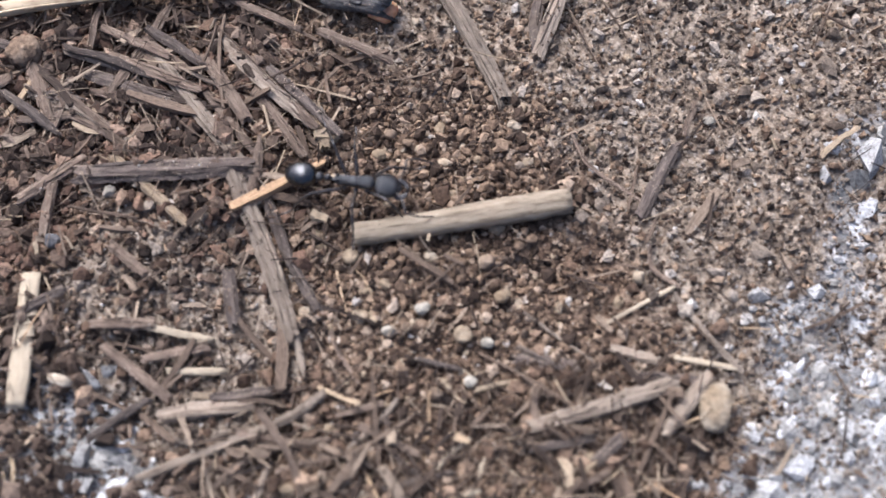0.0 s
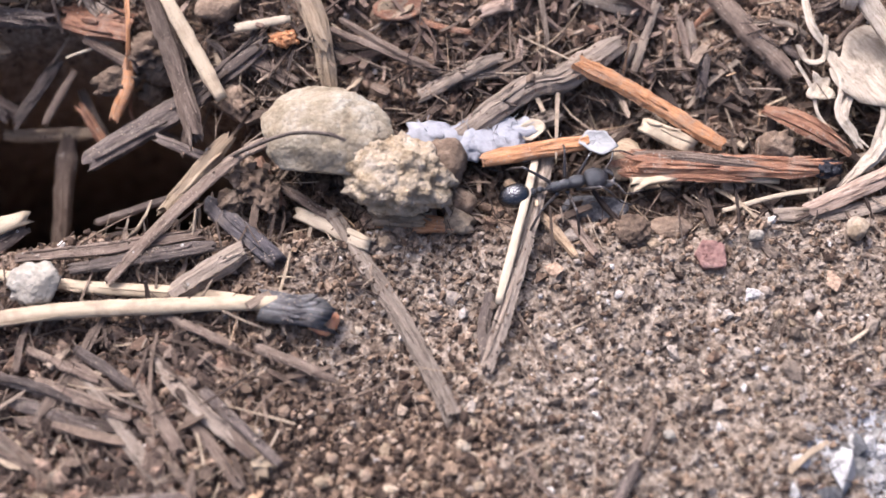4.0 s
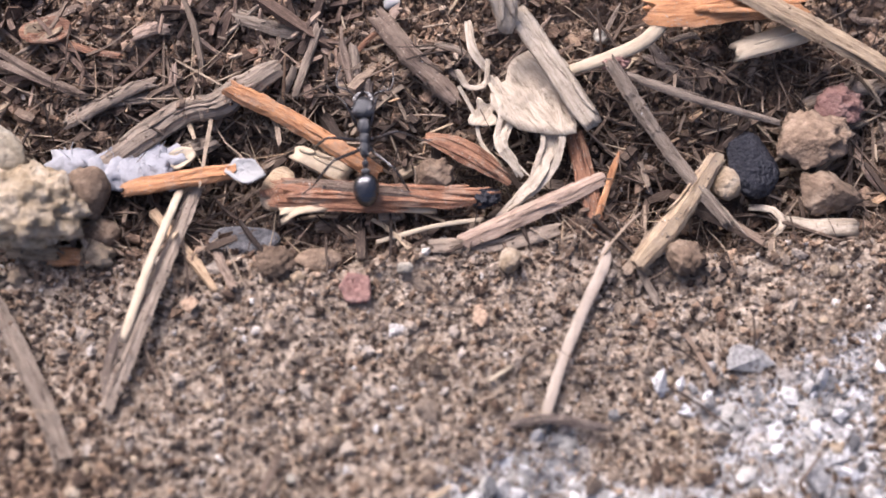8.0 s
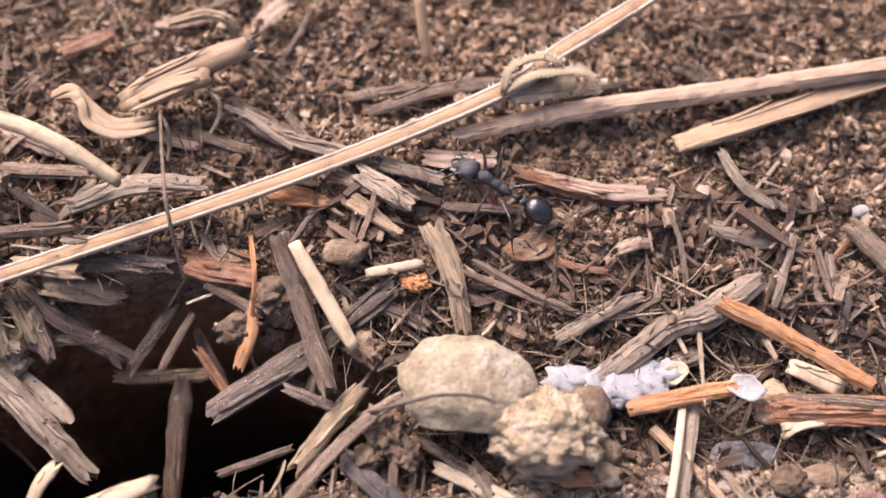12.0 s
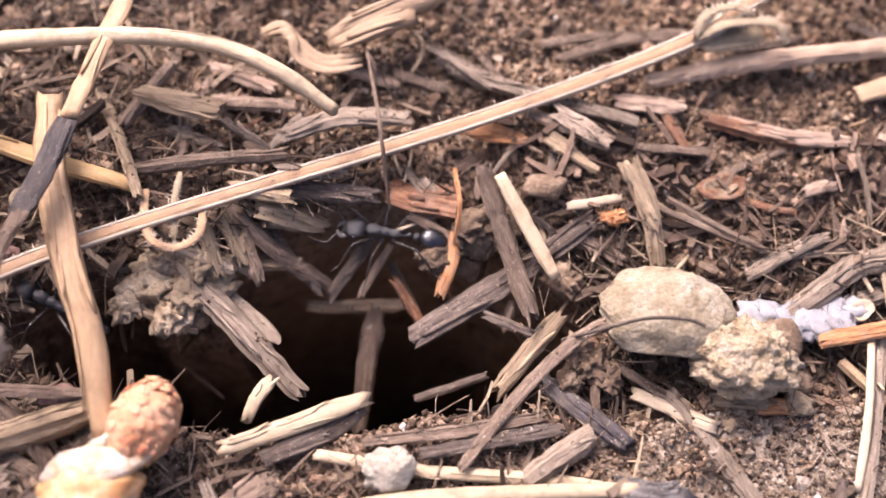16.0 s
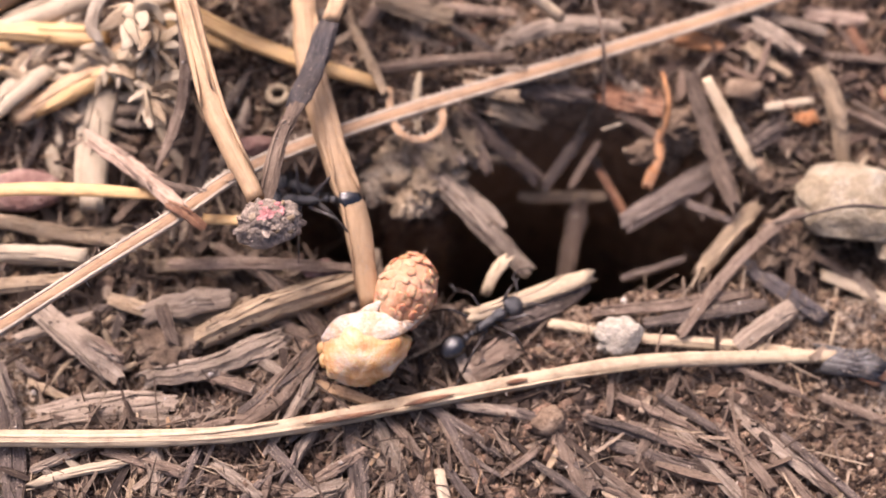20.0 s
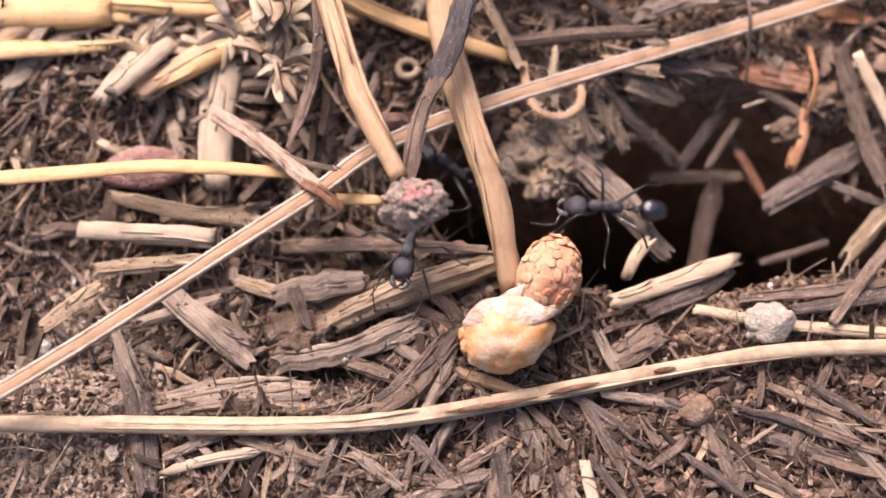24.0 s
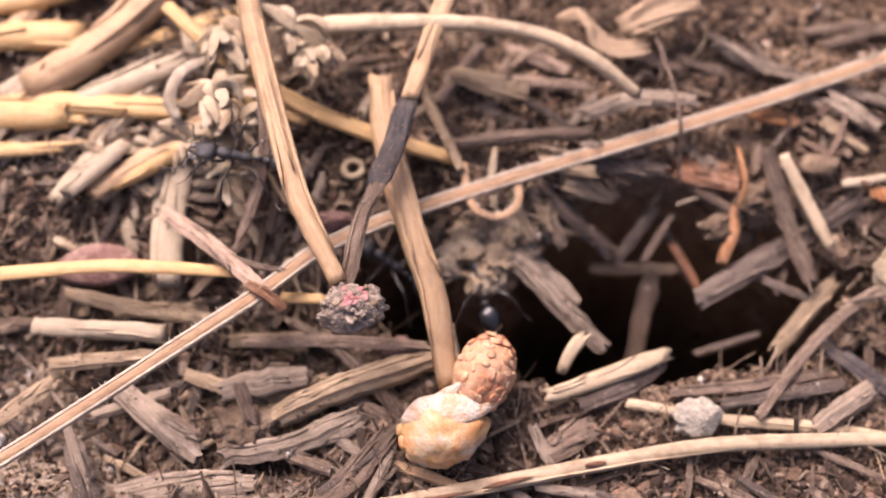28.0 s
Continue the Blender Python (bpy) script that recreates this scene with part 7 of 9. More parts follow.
stick('log_stick', 'cut grey-brown stick with a crack across it', 'tan', 2.23, [(-62.6, 45.6, 1.2), (-57.5, 47.9, 1.6), (-49.4, 50.5, 1.8)], flat=0.75, fibres=3, ragged=0.2)
lump('clod', 'sandy crumb stuck on a cut stick', 'tanclod', (-58.4, 47.6, 1.8), (1.18, 0.59, 0.47))
stick('soil_stick', 'soil-crusted brown stick in the litter', 'grey', 2.4, [(-66.9, 42.3, 0.6), (-62.2, 43.4, 0.8), (-55.9, 45.7, 0.8)], flat=0.7, fibres=3, wobble=0.2)
lump('clod', 'dark crumbly earth heap on sticks', 'clod', (-65.4, 45, 0.4), (2.43, 2.04, 1.12), rough=0.6, freq=3.2, sub=4, facets=0)
stick('stick_stub', 'upright dark stub in the earth heap', 'brown', 1.34, [(-65.7, 47.7, 2.6), (-64.8, 45.2, 1.6)], flat=0.7, fibres=2)
stick('bark_piece', 'rough grey bark piece behind the heap', 'grey', 2.33, [(-67.2, 48, 1.2), (-63.8, 48.8, 1.6), (-60.4, 49.2, 1.4)], flat=0.5, fibres=3, wobble=0.2)
stick('bark_strip', 'flat curved grey bark strip', 'grey', 1.89, [(-75.4, 39.5, 0.6), (-70.1, 40.3, 0.8), (-64.7, 40.1, 0.8)], flat=0.35, fibres=4)
stick('pale_stick', 'pale cut stick in the litter', 'pale', 1.67, [(-84, 53.7, 1.8), (-78.1, 53.3, 2), (-72.6, 53, 2)], flat=0.6, fibres=2, ragged=0.1)
stick('tan_stick', 'long tan stick beneath the bristly stem', 'tan', 1.28, [(-81.5, 56.7, 1.6), (-74.8, 55.1, 2), (-67.4, 53.9, 2)], flat=0.6, fibres=2)
stick('brown_stick', 'tan broken stick in the litter', 'tan', 1.27, [(-82.3, 50.4, 1.2), (-77, 50.8, 1.4), (-73.6, 51.1, 1.4)], flat=0.6, fibres=1)
stick('wood_chip', 'broad grey wood chip', 'grey', 2.39, [(-76.2, 48.2, 0.8), (-69.6, 42.8, 0.6)], flat=0.4, fibres=4)
stick('grey_stick', 'dark grey stick pointing at the camera', 'brown', 2.09, [(-58.7, 38, 1.5), (-55.5, 41.7, 1.4), (-52.6, 44.5, 1.3)], flat=0.6, fibres=3)
stick('splinter', 'grey splinter lying among rotten sticks', 'grey', 1.22, [(-80.5, 44.9, 0.6), (-77.7, 38.7, 0.8)], flat=0.5, fibres=2)
stick('splinter', 'frayed yellow splinter in the litter', 'tan', 1.45, [(-86.2, 45.8, 0.8), (-81.9, 48.9, 1.2)], flat=0.4, fibres=3)
stick('long_twig', 'long thin brown twig behind the bud', 'brown', 1.27, [(-65.3, 52.1, 2), (-57.5, 52, 2.2), (-50.2, 51.6, 2)], flat=0.7, fibres=2)
stick('long_twig', 'dark brown twig under the cone', 'brown', 1.46, [(-58, 51.8, 2), (-53.6, 47.5, 1), (-51.7, 44.6, 1.1)], flat=0.7, fibres=2)
lump('seed_coat', 'smooth reddish-brown seed coat half buried', 'redstone', (-79.3, 59.5, 1.4), (4.00, 2.05, 1.03), rough=0.06, facets=1)
lump('frass', 'reddish crumbly insect debris', 'redstone', (-52.4, 51.7, 1.1), (1.81, 1.01, 0.80), rough=0.45, freq=2.5)
lump('frass', 'reddish brown crumbs by the bristly stem', 'redstone', (-58.2, 63.2, 2.6), (1.65, 1.03, 0.82), rough=0.4, freq=2.5)
stick('dark_stick', 'dark upright stick in front of the straw', 'dark', 1.77, [(-49.9, 38.2, 0.6), (-49.3, 33.5, 0.6), (-48.9, 29, 0.8)], flat=0.6, fibres=3)
stick('splinter', 'tan splinter under the long straw', 'grey', 1.12, [(-49.2, 40.6, 0.8), (-46.2, 35.1, 0.4)], flat=0.6, fibres=1)
stick('splinter', 'pale standing splinter near the straw', 'pale', 1.01, [(-42.5, 34.1, 0.8), (-41.7, 29.3, 0.8)], flat=0.5, fibres=1)
stick('brown_stick', 'brown splinter in dark litter', 'brown', 1.84, [(-44.2, 33, 0.7), (-44.5, 29, 0.9)], flat=0.5, fibres=2)
stick('log_stick', 'frayed grey log in the front litter', 'grey', 2.11, [(-60.3, 29.5, 1.3), (-55.7, 31.2, 1), (-50.7, 33, 0.8)], flat=0.6, fibres=4)
stick('grey_stick', 'grey stick with a ragged end', 'grey', 1.56, [(-66.2, 29.4, 1.3), (-62.2, 31.2, 1.4)], flat=0.6, fibres=2)
stick('brown_stick', 'dark brown splinter by the cone', 'brown', 2.18, [(-58.6, 38.2, 1.6), (-55.8, 40.1, 1.4), (-52.7, 44.4, 1.3)], flat=0.6, fibres=3)
stick('splinter', 'thin dark splinter over litter', 'dark', 0.76, [(-57.4, 39.7, 1.4), (-53.7, 44.1, 1.6)], flat=0.6)
stick('splinter', 'upright grey splinter near the clod', 'grey', 1.34, [(-40.8, 44.4, 1), (-39.5, 41.6, 0.6)], flat=0.6, fibres=2)
stick('brown_chip', 'broad dark chip in front of the hole', 'brown', 2.9, [(-39.4, 42.6, 0.6), (-36, 44.5, 0.9)], flat=0.4, fibres=3)
lump('clod', 'pinkish brown crumb in dark soil', 'clod', (-33.2, 38, 1.1), (1.5, 1.25, 0.9), rough=0.35, freq=2.2)
stick('plank_splinter', "flat dark plank at the litter's edge", 'dark', 2.06, [(-80, 43.6, 0.4), (-78, 38.3, 0.8), (-76.9, 32.3, 0.6)], flat=0.3, fibres=2)
stick('flat_bark', 'flat grey bark sheet', 'grey', 2.17, [(-75.2, 38.9, 0.6), (-70.1, 39.6, 0.8), (-65.4, 39.8, 0.8)], flat=0.3, fibres=3)
stick('thin_bark', 'thin curved bark strip', 'grey', 1.13, [(-67.7, 38.7, 0.8), (-63.5, 38.6, 1), (-60.5, 39.6, 1.1)], flat=0.4, fibres=2)
stick('litter_stick', 'short grey rotten stick in the litter', 'brown', 0.94, [(-26.4, 37.6, 1.1), (-19.2, 34.5, 1.5)], flat=0.6, fibres=2, group='litter sticks')
stick('litter_stick', 'short brown broken stick in the litter', 'brown', 0.86, [(-27.2, 40, 1.2), (-21.7, 37.4, 1.3)], flat=0.6, fibres=2, group='litter sticks')
stick('litter_stick', 'frayed stick lying in the litter', 'brown', 1.21, [(-18.8, 37.4, 1.3), (-15.3, 32, 1.8)], flat=0.6, fibres=2, group='litter sticks')
stick('litter_stick', 'short grey rotten stick in the litter', 'brown', 0.94, [(-16.7, 38.3, 1.3), (-10, 31.5, 1.4)], flat=0.6, fibres=2, group='litter sticks')
stick('litter_stick', 'short brown broken stick in the litter', 'dark', 0.76, [(-23.8, 40, 1.1), (-18.5, 36.4, 1.4)], flat=0.6, fibres=2, group='litter sticks')
stick('litter_stick', 'frayed stick lying in the litter', 'dark', 1.03, [(-13.7, 36.3, 1.5), (-8.1, 31, 1.2)], flat=0.6, fibres=2, group='litter sticks')
stick('litter_stick', 'short grey rotten stick in the litter', 'brown', 0.84, [(-30.4, 34.8, 1), (-26, 31.4, 1.1)], flat=0.6, fibres=2, group='litter sticks')
stick('litter_stick', 'short brown broken stick in the litter', 'brown', 0.94, [(-38.5, 39.4, 0.8), (-36.8, 35.4, 1.2)], flat=0.6, fibres=2, group='litter sticks')
stick('litter_stick', 'frayed stick lying in the litter', 'brown', 0.96, [(-9.8, 39.6, 1.4), (-4.2, 37.2, 1.1)], flat=0.6, fibres=2, group='litter sticks')
stick('litter_stick', 'short grey rotten stick in the litter', 'brown', 0.87, [(-16.9, 42.4, 1.2), (-11.5, 39.7, 1.6)], flat=0.6, fibres=2, group='litter sticks')
stick('litter_stick', 'short brown broken stick in the litter', 'dark', 1.11, [(-56.4, 36.3, 1.3), (-52.6, 32.1, 1)], flat=0.6, fibres=2, group='litter sticks')
stick('litter_stick', 'frayed stick lying in the litter', 'grey', 1.01, [(-60.9, 34.9, 1.6), (-57.1, 32.1, 1.4)], flat=0.6, fibres=2, group='litter sticks')
stick('litter_stick', 'short grey rotten stick in the litter', 'brown', 1.19, [(-69.7, 36.1, 1.2), (-63.1, 34, 1.8)], flat=0.6, fibres=2, group='litter sticks')
stick('litter_stick', 'short brown broken stick in the litter', 'grey', 1.02, [(-75.6, 34.8, 0.9), (-71.1, 36.6, 1.2)], flat=0.6, fibres=2, group='litter sticks')
stick('litter_stick', 'frayed stick lying in the litter', 'brown', 1.22, [(-52.6, 33.5, 0.9), (-48.9, 35.7, 0.9)], flat=0.6, fibres=2, group='litter sticks')
stick('litter_stick', 'short grey rotten stick in the litter', 'grey', 0.93, [(-46.1, 36.7, 0.5), (-46.6, 32, 0.9)], flat=0.6, fibres=2, group='litter sticks')
stick('litter_stick', 'short brown broken stick in the litter', 'grey', 1.27, [(-78.5, 46.1, 0.1), (-72.4, 48, 0.3)], flat=0.6, fibres=2, group='litter sticks')
stick('litter_stick', 'frayed stick lying in the litter', 'pink', 1.74, [(-75.2, 47.1, 0.3), (-69.8, 43.9, 0.5)], flat=0.6, fibres=2, group='litter sticks')
stick('litter_stick', 'short grey rotten stick in the litter', 'tan', 1.28, [(-70.7, 49.7, -0.2), (-64.1, 47.4, 0.3)], flat=0.6, fibres=2, group='litter sticks')
stick('litter_stick', 'short brown broken stick in the litter', 'brown', 1.23, [(-63.9, 43.4, 0.1), (-57.9, 40.9, 1.7)], flat=0.6, fibres=2, group='litter sticks')
stick('litter_stick', 'frayed stick lying in the litter', 'grey', 1.05, [(-59.7, 45.4, 0.1), (-55.6, 42.4, 1.6)], flat=0.6, fibres=2, group='litter sticks')
stick('litter_stick', 'short grey rotten stick in the litter', 'brown', 1.09, [(-66.5, 46.5, 0.1), (-63.2, 48.7, 0.3)], flat=0.6, fibres=2, group='litter sticks')
stick('litter_stick', 'short brown broken stick in the litter', 'tan', 1.32, [(-76.6, 55.6, -0.2), (-69.6, 55.9, 0)], flat=0.6, fibres=2, group='litter sticks')
stick('litter_stick', 'frayed stick lying in the litter', 'pale', 1.5, [(-80.9, 54, -0.1), (-73.1, 53.2, 0.1)], flat=0.6, fibres=2, group='litter sticks')
stick('litter_stick', 'short grey rotten stick in the litter', 'tan', 1.21, [(-67, 52.8, -0.2), (-60, 52.8, 0)], flat=0.6, fibres=2, group='litter sticks')
stick('litter_stick', 'short brown broken stick in the litter', 'brown', 1.3, [(-61.6, 54.4, -0.2), (-54.9, 50, 0)], flat=0.6, fibres=2, group='litter sticks')
stick('litter_stick', 'frayed stick lying in the litter', 'tan', 1.78, [(-63.6, 46.9, 0.3), (-58.3, 48.8, 0.5)], flat=0.6, fibres=2, group='litter sticks')
stick('litter_stick', 'short grey rotten stick in the litter', 'grey', 1.75, [(-62.4, 42.9, 0.3), (-55.7, 45, 1.2)], flat=0.6, fibres=2, group='litter sticks')
stick('litter_stick', 'short brown broken stick in the litter', 'dark', 1.34, [(-58.7, 39.1, 1.6), (-54.1, 42.4, 1.6)], flat=0.6, fibres=2, group='litter sticks')
stick('litter_stick', 'frayed stick lying in the litter', 'brown', 1.26, [(-57.3, 47.9, 0.1), (-51.3, 44.3, 1.4)], flat=0.6, fibres=2, group='litter sticks')
stick('litter_stick', 'short grey rotten stick behind the hole', 'brown', 1.07, [(-51.4, 81.5, 4), (-46.3, 78.5, 3.9)], flat=0.6, fibres=2, group='litter sticks')
stick('litter_stick', 'short brown bark bit behind the hole', 'pink', 1.27, [(-41.6, 80.4, 3.7), (-36.6, 78.2, 3.7)], flat=0.6, fibres=2, group='litter sticks')
stick('litter_stick', 'reddish frayed bit in the litter', 'brown', 1.45, [(-41.4, 76.8, 3.8), (-34.6, 76, 4)], flat=0.6, fibres=2, group='litter sticks')
stick('litter_stick', 'short grey rotten stick behind the hole', 'grey', 1.14, [(-45, 74.1, 3.8), (-40.7, 72.3, 3.8)], flat=0.6, fibres=2, group='litter sticks')
stick('litter_stick', 'short brown bark bit behind the hole', 'dark', 1.24, [(-40.3, 74.8, 3.8), (-36.9, 72.1, 4)], flat=0.6, fibres=2, group='litter sticks')
stick('litter_stick', 'reddish frayed bit in the litter', 'brown', 1.23, [(-43.7, 75.7, 3.8), (-43.9, 71.4, 3.7)], flat=0.6, fibres=2, group='litter sticks')
stick('litter_stick', 'short grey rotten stick behind the hole', 'grey', 1.05, [(-34.1, 74.9, 4), (-36.4, 72.1, 4)], flat=0.6, fibres=2, group='litter sticks')
stick('litter_stick', 'short brown bark bit behind the hole', 'pink', 1.66, [(-6.5, 75.9, 4.2), (-1.7, 75.3, 4.1)], flat=0.6, fibres=2, group='litter sticks')
stick('litter_stick', 'reddish frayed bit in the litter', 'brown', 0.96, [(-5.4, 71.7, 3.8), (0.4, 71.1, 3.6)], flat=0.6, fibres=2, group='litter sticks')
stick('litter_stick', 'short grey rotten stick behind the hole', 'red', 1.45, [(0.7, 74.3, 3.9), (7.6, 71.9, 4)], flat=0.6, fibres=2, group='litter sticks')
stick('litter_stick', 'short brown bark bit behind the hole', 'red', 1.06, [(-2.7, 74.3, 4), (-1.5, 71.7, 3.7)], flat=0.6, fibres=2, group='litter sticks')
stick('litter_stick', 'reddish frayed bit in the litter', 'grey', 1.42, [(3.4, 61.1, 1.2), (8.2, 63.2, 2.1)], flat=0.6, fibres=2, group='litter sticks')
stick('litter_stick', 'short grey rotten stick behind the hole', 'grey', 1.14, [(6.8, 62.3, 1.7), (11.7, 62.8, 1.6)], flat=0.6, fibres=2, group='litter sticks')
stick('litter_stick', 'short brown bark bit behind the hole', 'grey', 1.71, [(7.4, 57.4, 0.2), (14.4, 59.2, 0.2)], flat=0.6, fibres=2, group='litter sticks')
stick('litter_stick', 'reddish frayed bit in the litter', 'brown', 1.12, [(4.3, 81.4, 3.7), (10.7, 82.7, 3.5)], flat=0.6, fibres=2, group='litter sticks')
stick('litter_stick', 'short grey rotten stick behind the hole', 'brown', 0.89, [(-18.4, 81.2, 3.6), (-16.1, 77.8, 3.4)], flat=0.6, fibres=2, group='litter sticks')
stick('litter_stick', 'short brown bark bit behind the hole', 'brown', 0.7, [(-22.9, 82.3, 3.9), (-18, 79.6, 3.4)], flat=0.6, fibres=2, group='litter sticks')
stick('litter_stick', 'reddish frayed bit in the litter', 'brown', 1.11, [(-12.8, 82.4, 3.6), (-6.7, 83.3, 3.8)], flat=0.6, fibres=2, group='litter sticks')
stick('litter_stick', 'short grey rotten stick behind the hole', 'brown', 1.28, [(-25.9, 79.3, 4), (-21.5, 77.7, 3.7)], flat=0.6, fibres=2, group='litter sticks')
stick('litter_stick', 'short brown bark bit behind the hole', 'pink', 0.98, [(-30.8, 80.1, 3.9), (-25.9, 78.2, 3.9)], flat=0.6, fibres=2, group='litter sticks')
stick('litter_stick', 'reddish frayed bit in the litter', 'grey', 0.85, [(-23.7, 69.4, 2.7), (-21.4, 66.9, 2.2)], flat=0.6, fibres=2, group='litter sticks')
stick('litter_stick', 'short brown bark bit behind the hole', 'dark', 1.12, [(-26.6, 64.3, -3.2), (-24.4, 59.8, -4.6)], flat=0.6, fibres=2, group='litter sticks')
stick('litter_stick', 'short grey rotten stick behind the hole', 'grey', 0.95, [(-25.1, 70.3, 3), (-23.3, 67.4, 2.3)], flat=0.6, fibres=2, group='litter sticks')
stick('litter_stick', 'short brown bark bit behind the hole', 'brown', 0.94, [(-15.3, 64.3, 1.9), (-13, 62.1, 0.9)], flat=0.6, fibres=2, group='litter sticks')
stick('litter_stick', 'reddish frayed bit in the litter', 'brown', 1.42, [(-11.1, 64.2, 2), (-7.4, 62.4, 1.1)], flat=0.6, fibres=2, group='litter sticks')
stick('litter_stick', 'short grey rotten stick behind the hole', 'dark', 1.02, [(-18.8, 58.1, -0), (-14.3, 56, -0)], flat=0.6, fibres=2, group='litter sticks')
stick('litter_stick', 'short brown bark bit behind the hole', 'brown', 1, [(-9, 53.9, -0.1), (-4.7, 50.9, -0.1)], flat=0.6, fibres=2, group='litter sticks')
stick('litter_stick', 'reddish frayed bit in the litter', 'red', 1.18, [(-10.6, 55.9, 0), (-8.7, 52, 0)], flat=0.6, fibres=2, group='litter sticks')
stick('litter_stick', 'short grey splinter pressed into soil', 'dark', 1.16, [(-32.6, 34.6, 0.9), (-28.5, 33.7, 0.9)], flat=0.55, fibres=2, group='litter sticks')
stick('litter_stick', 'thin brown fibre bundle on soil', 'brown', 0.98, [(-33.3, 32.3, 0.8), (-29.3, 32.7, 0.8)], flat=0.55, fibres=2, group='litter sticks')
stick('litter_stick', 'ragged splinter on crumbly soil', 'brown', 1.04, [(-30.2, 27.6, 0.6), (-30.6, 23, 0.7)], flat=0.55, fibres=2, group='litter sticks')
stick('litter_stick', 'short grey splinter pressed into soil', 'brown', 1.15, [(-32.7, 25.8, 0.6), (-28.1, 29, 0.7)], flat=0.55, fibres=2, group='litter sticks')
stick('litter_stick', 'thin brown fibre bundle on soil', 'brown', 1.33, [(-32.8, 37.5, 1), (-31, 32.7, 0.9)], flat=0.55, fibres=2, group='litter sticks')
stick('litter_stick', 'ragged splinter on crumbly soil', 'brown', 1.07, [(-29.5, 35.6, 0.9), (-30.5, 31.8, 0.8)], flat=0.55, fibres=2, group='litter sticks')
stick('litter_stick', 'short grey splinter pressed into soil', 'brown', 0.94, [(-25.3, 22.1, 0.9), (-22.5, 19.8, 1)], flat=0.55, fibres=2, group='litter sticks')
stick('litter_stick', 'thin brown fibre bundle on soil', 'dark', 1.27, [(-16.2, 19.9, 0.7), (-15.6, 16, 0.5)], flat=0.55, fibres=2, group='litter sticks')
stick('litter_stick', 'ragged splinter on crumbly soil', 'brown', 1.02, [(-26, 15.9, 1), (-21.8, 16, 0.8)], flat=0.55, fibres=2, group='litter sticks')
stick('litter_stick', 'short grey splinter pressed into soil', 'pale', 0.59, [(-23.1, 16, 0.7), (-17.2, 14.8, 0.3)], flat=0.55, fibres=2, group='litter sticks')
stick('litter_stick', 'thin brown fibre bundle on soil', 'brown', 0.85, [(-22.2, 13.4, 0.5), (-17.6, 14.3, 0.3)], flat=0.55, fibres=2, group='litter sticks')
stick('litter_stick', 'ragged splinter on crumbly soil', 'brown', 0.92, [(-25.1, 14.2, 0.8), (-20.3, 10.5, 0.3)], flat=0.55, fibres=2, group='litter sticks')
stick('litter_stick', 'short grey splinter pressed into soil', 'dark', 1, [(-17, 10.5, 0.3), (-12.7, 10.9, 0.7)], flat=0.55, fibres=2, group='litter sticks')
stick('litter_stick', 'thin brown fibre bundle on soil', 'brown', 0.74, [(-15.1, 8, 0.4), (-10.9, 7.1, 0.9)], flat=0.55, fibres=2, group='litter sticks')
stick('litter_stick', 'ragged splinter on crumbly soil', 'brown', 0.58, [(-7.7, 9.2, 0.9), (-4.4, 10, 1.1)], flat=0.55, fibres=2, group='litter sticks')
stick('litter_stick', 'short grey splinter pressed into soil', 'brown', 0.57, [(-6, 8.4, 0.9), (-1.8, 6.3, 0.8)], flat=0.55, fibres=2, group='litter sticks')
stick('litter_stick', 'thin brown fibre bundle on soil', 'brown', 0.49, [(-12.1, 5.1, 0.7), (-8.4, 6.3, 0.9)], flat=0.55, fibres=2, group='litter sticks')
stick('litter_stick', 'ragged splinter on crumbly soil', 'dark', 0.57, [(-4.3, 3.9, 0.6), (0.6, 5.1, 0.8)], flat=0.55, fibres=2, group='litter sticks')
stick('litter_stick', 'short grey splinter pressed into soil', 'brown', 0.97, [(-14.6, 34.4, 1.3), (-10.9, 29.3, 1)], flat=0.55, fibres=2, group='litter sticks')
stick('litter_stick', 'thin brown fibre bundle on soil', 'brown', 0.88, [(-18.7, 34.5, 1.1), (-14.4, 29.2, 1.3)], flat=0.55, fibres=2, group='litter sticks')
stick('litter_stick', 'ragged splinter on crumbly soil', 'brown', 0.99, [(-24, 39, 0.9), (-20.6, 36.5, 1)], flat=0.55, fibres=2, group='litter sticks')
stick('litter_stick', 'short grey splinter pressed into soil', 'brown', 0.62, [(-27.7, 34.7, 0.7), (-24.1, 33.9, 0.8)], flat=0.55, fibres=2, group='litter sticks')
stick('litter_stick', 'thin brown fibre bundle on soil', 'pale', 0.52, [(-16, 24.8, 0.9), (-13.8, 25.7, 0.9)], flat=0.55, fibres=2, group='litter sticks')
stick('litter_stick', 'ragged splinter on crumbly soil', 'dark', 0.74, [(6.4, 6.7, 1), (10.9, 7.5, 1.3)], flat=0.55, fibres=2, group='litter sticks')
stick('litter_stick', 'short grey splinter pressed into soil', 'dark', 1.06, [(11.2, 5.9, 1.3), (12.9, 7.5, 1.3)], flat=0.55, fibres=2, group='litter sticks')
stick('litter_stick', 'thin brown fibre bundle on soil', 'dark', 0.67, [(13.9, 12.1, 1), (18.9, 11.7, 0.9)], flat=0.55, fibres=2, group='litter sticks')
stick('litter_stick', 'ragged splinter on crumbly soil', 'dark', 0.5, [(5.6, 14.2, 0.8), (9, 12.5, 0.9)], flat=0.55, fibres=2, group='litter sticks')
stick('litter_stick', 'short grey splinter pressed into soil', 'brown', 0.83, [(14.7, 10.4, 1.1), (17.2, 11.6, 1.1)], flat=0.55, fibres=2, group='litter sticks')
stick('litter_stick', 'thin brown fibre bundle on soil', 'brown', 0.49, [(8.7, 3.5, 1.1), (12, 5.1, 1.2)], flat=0.55, fibres=2, group='litter sticks')
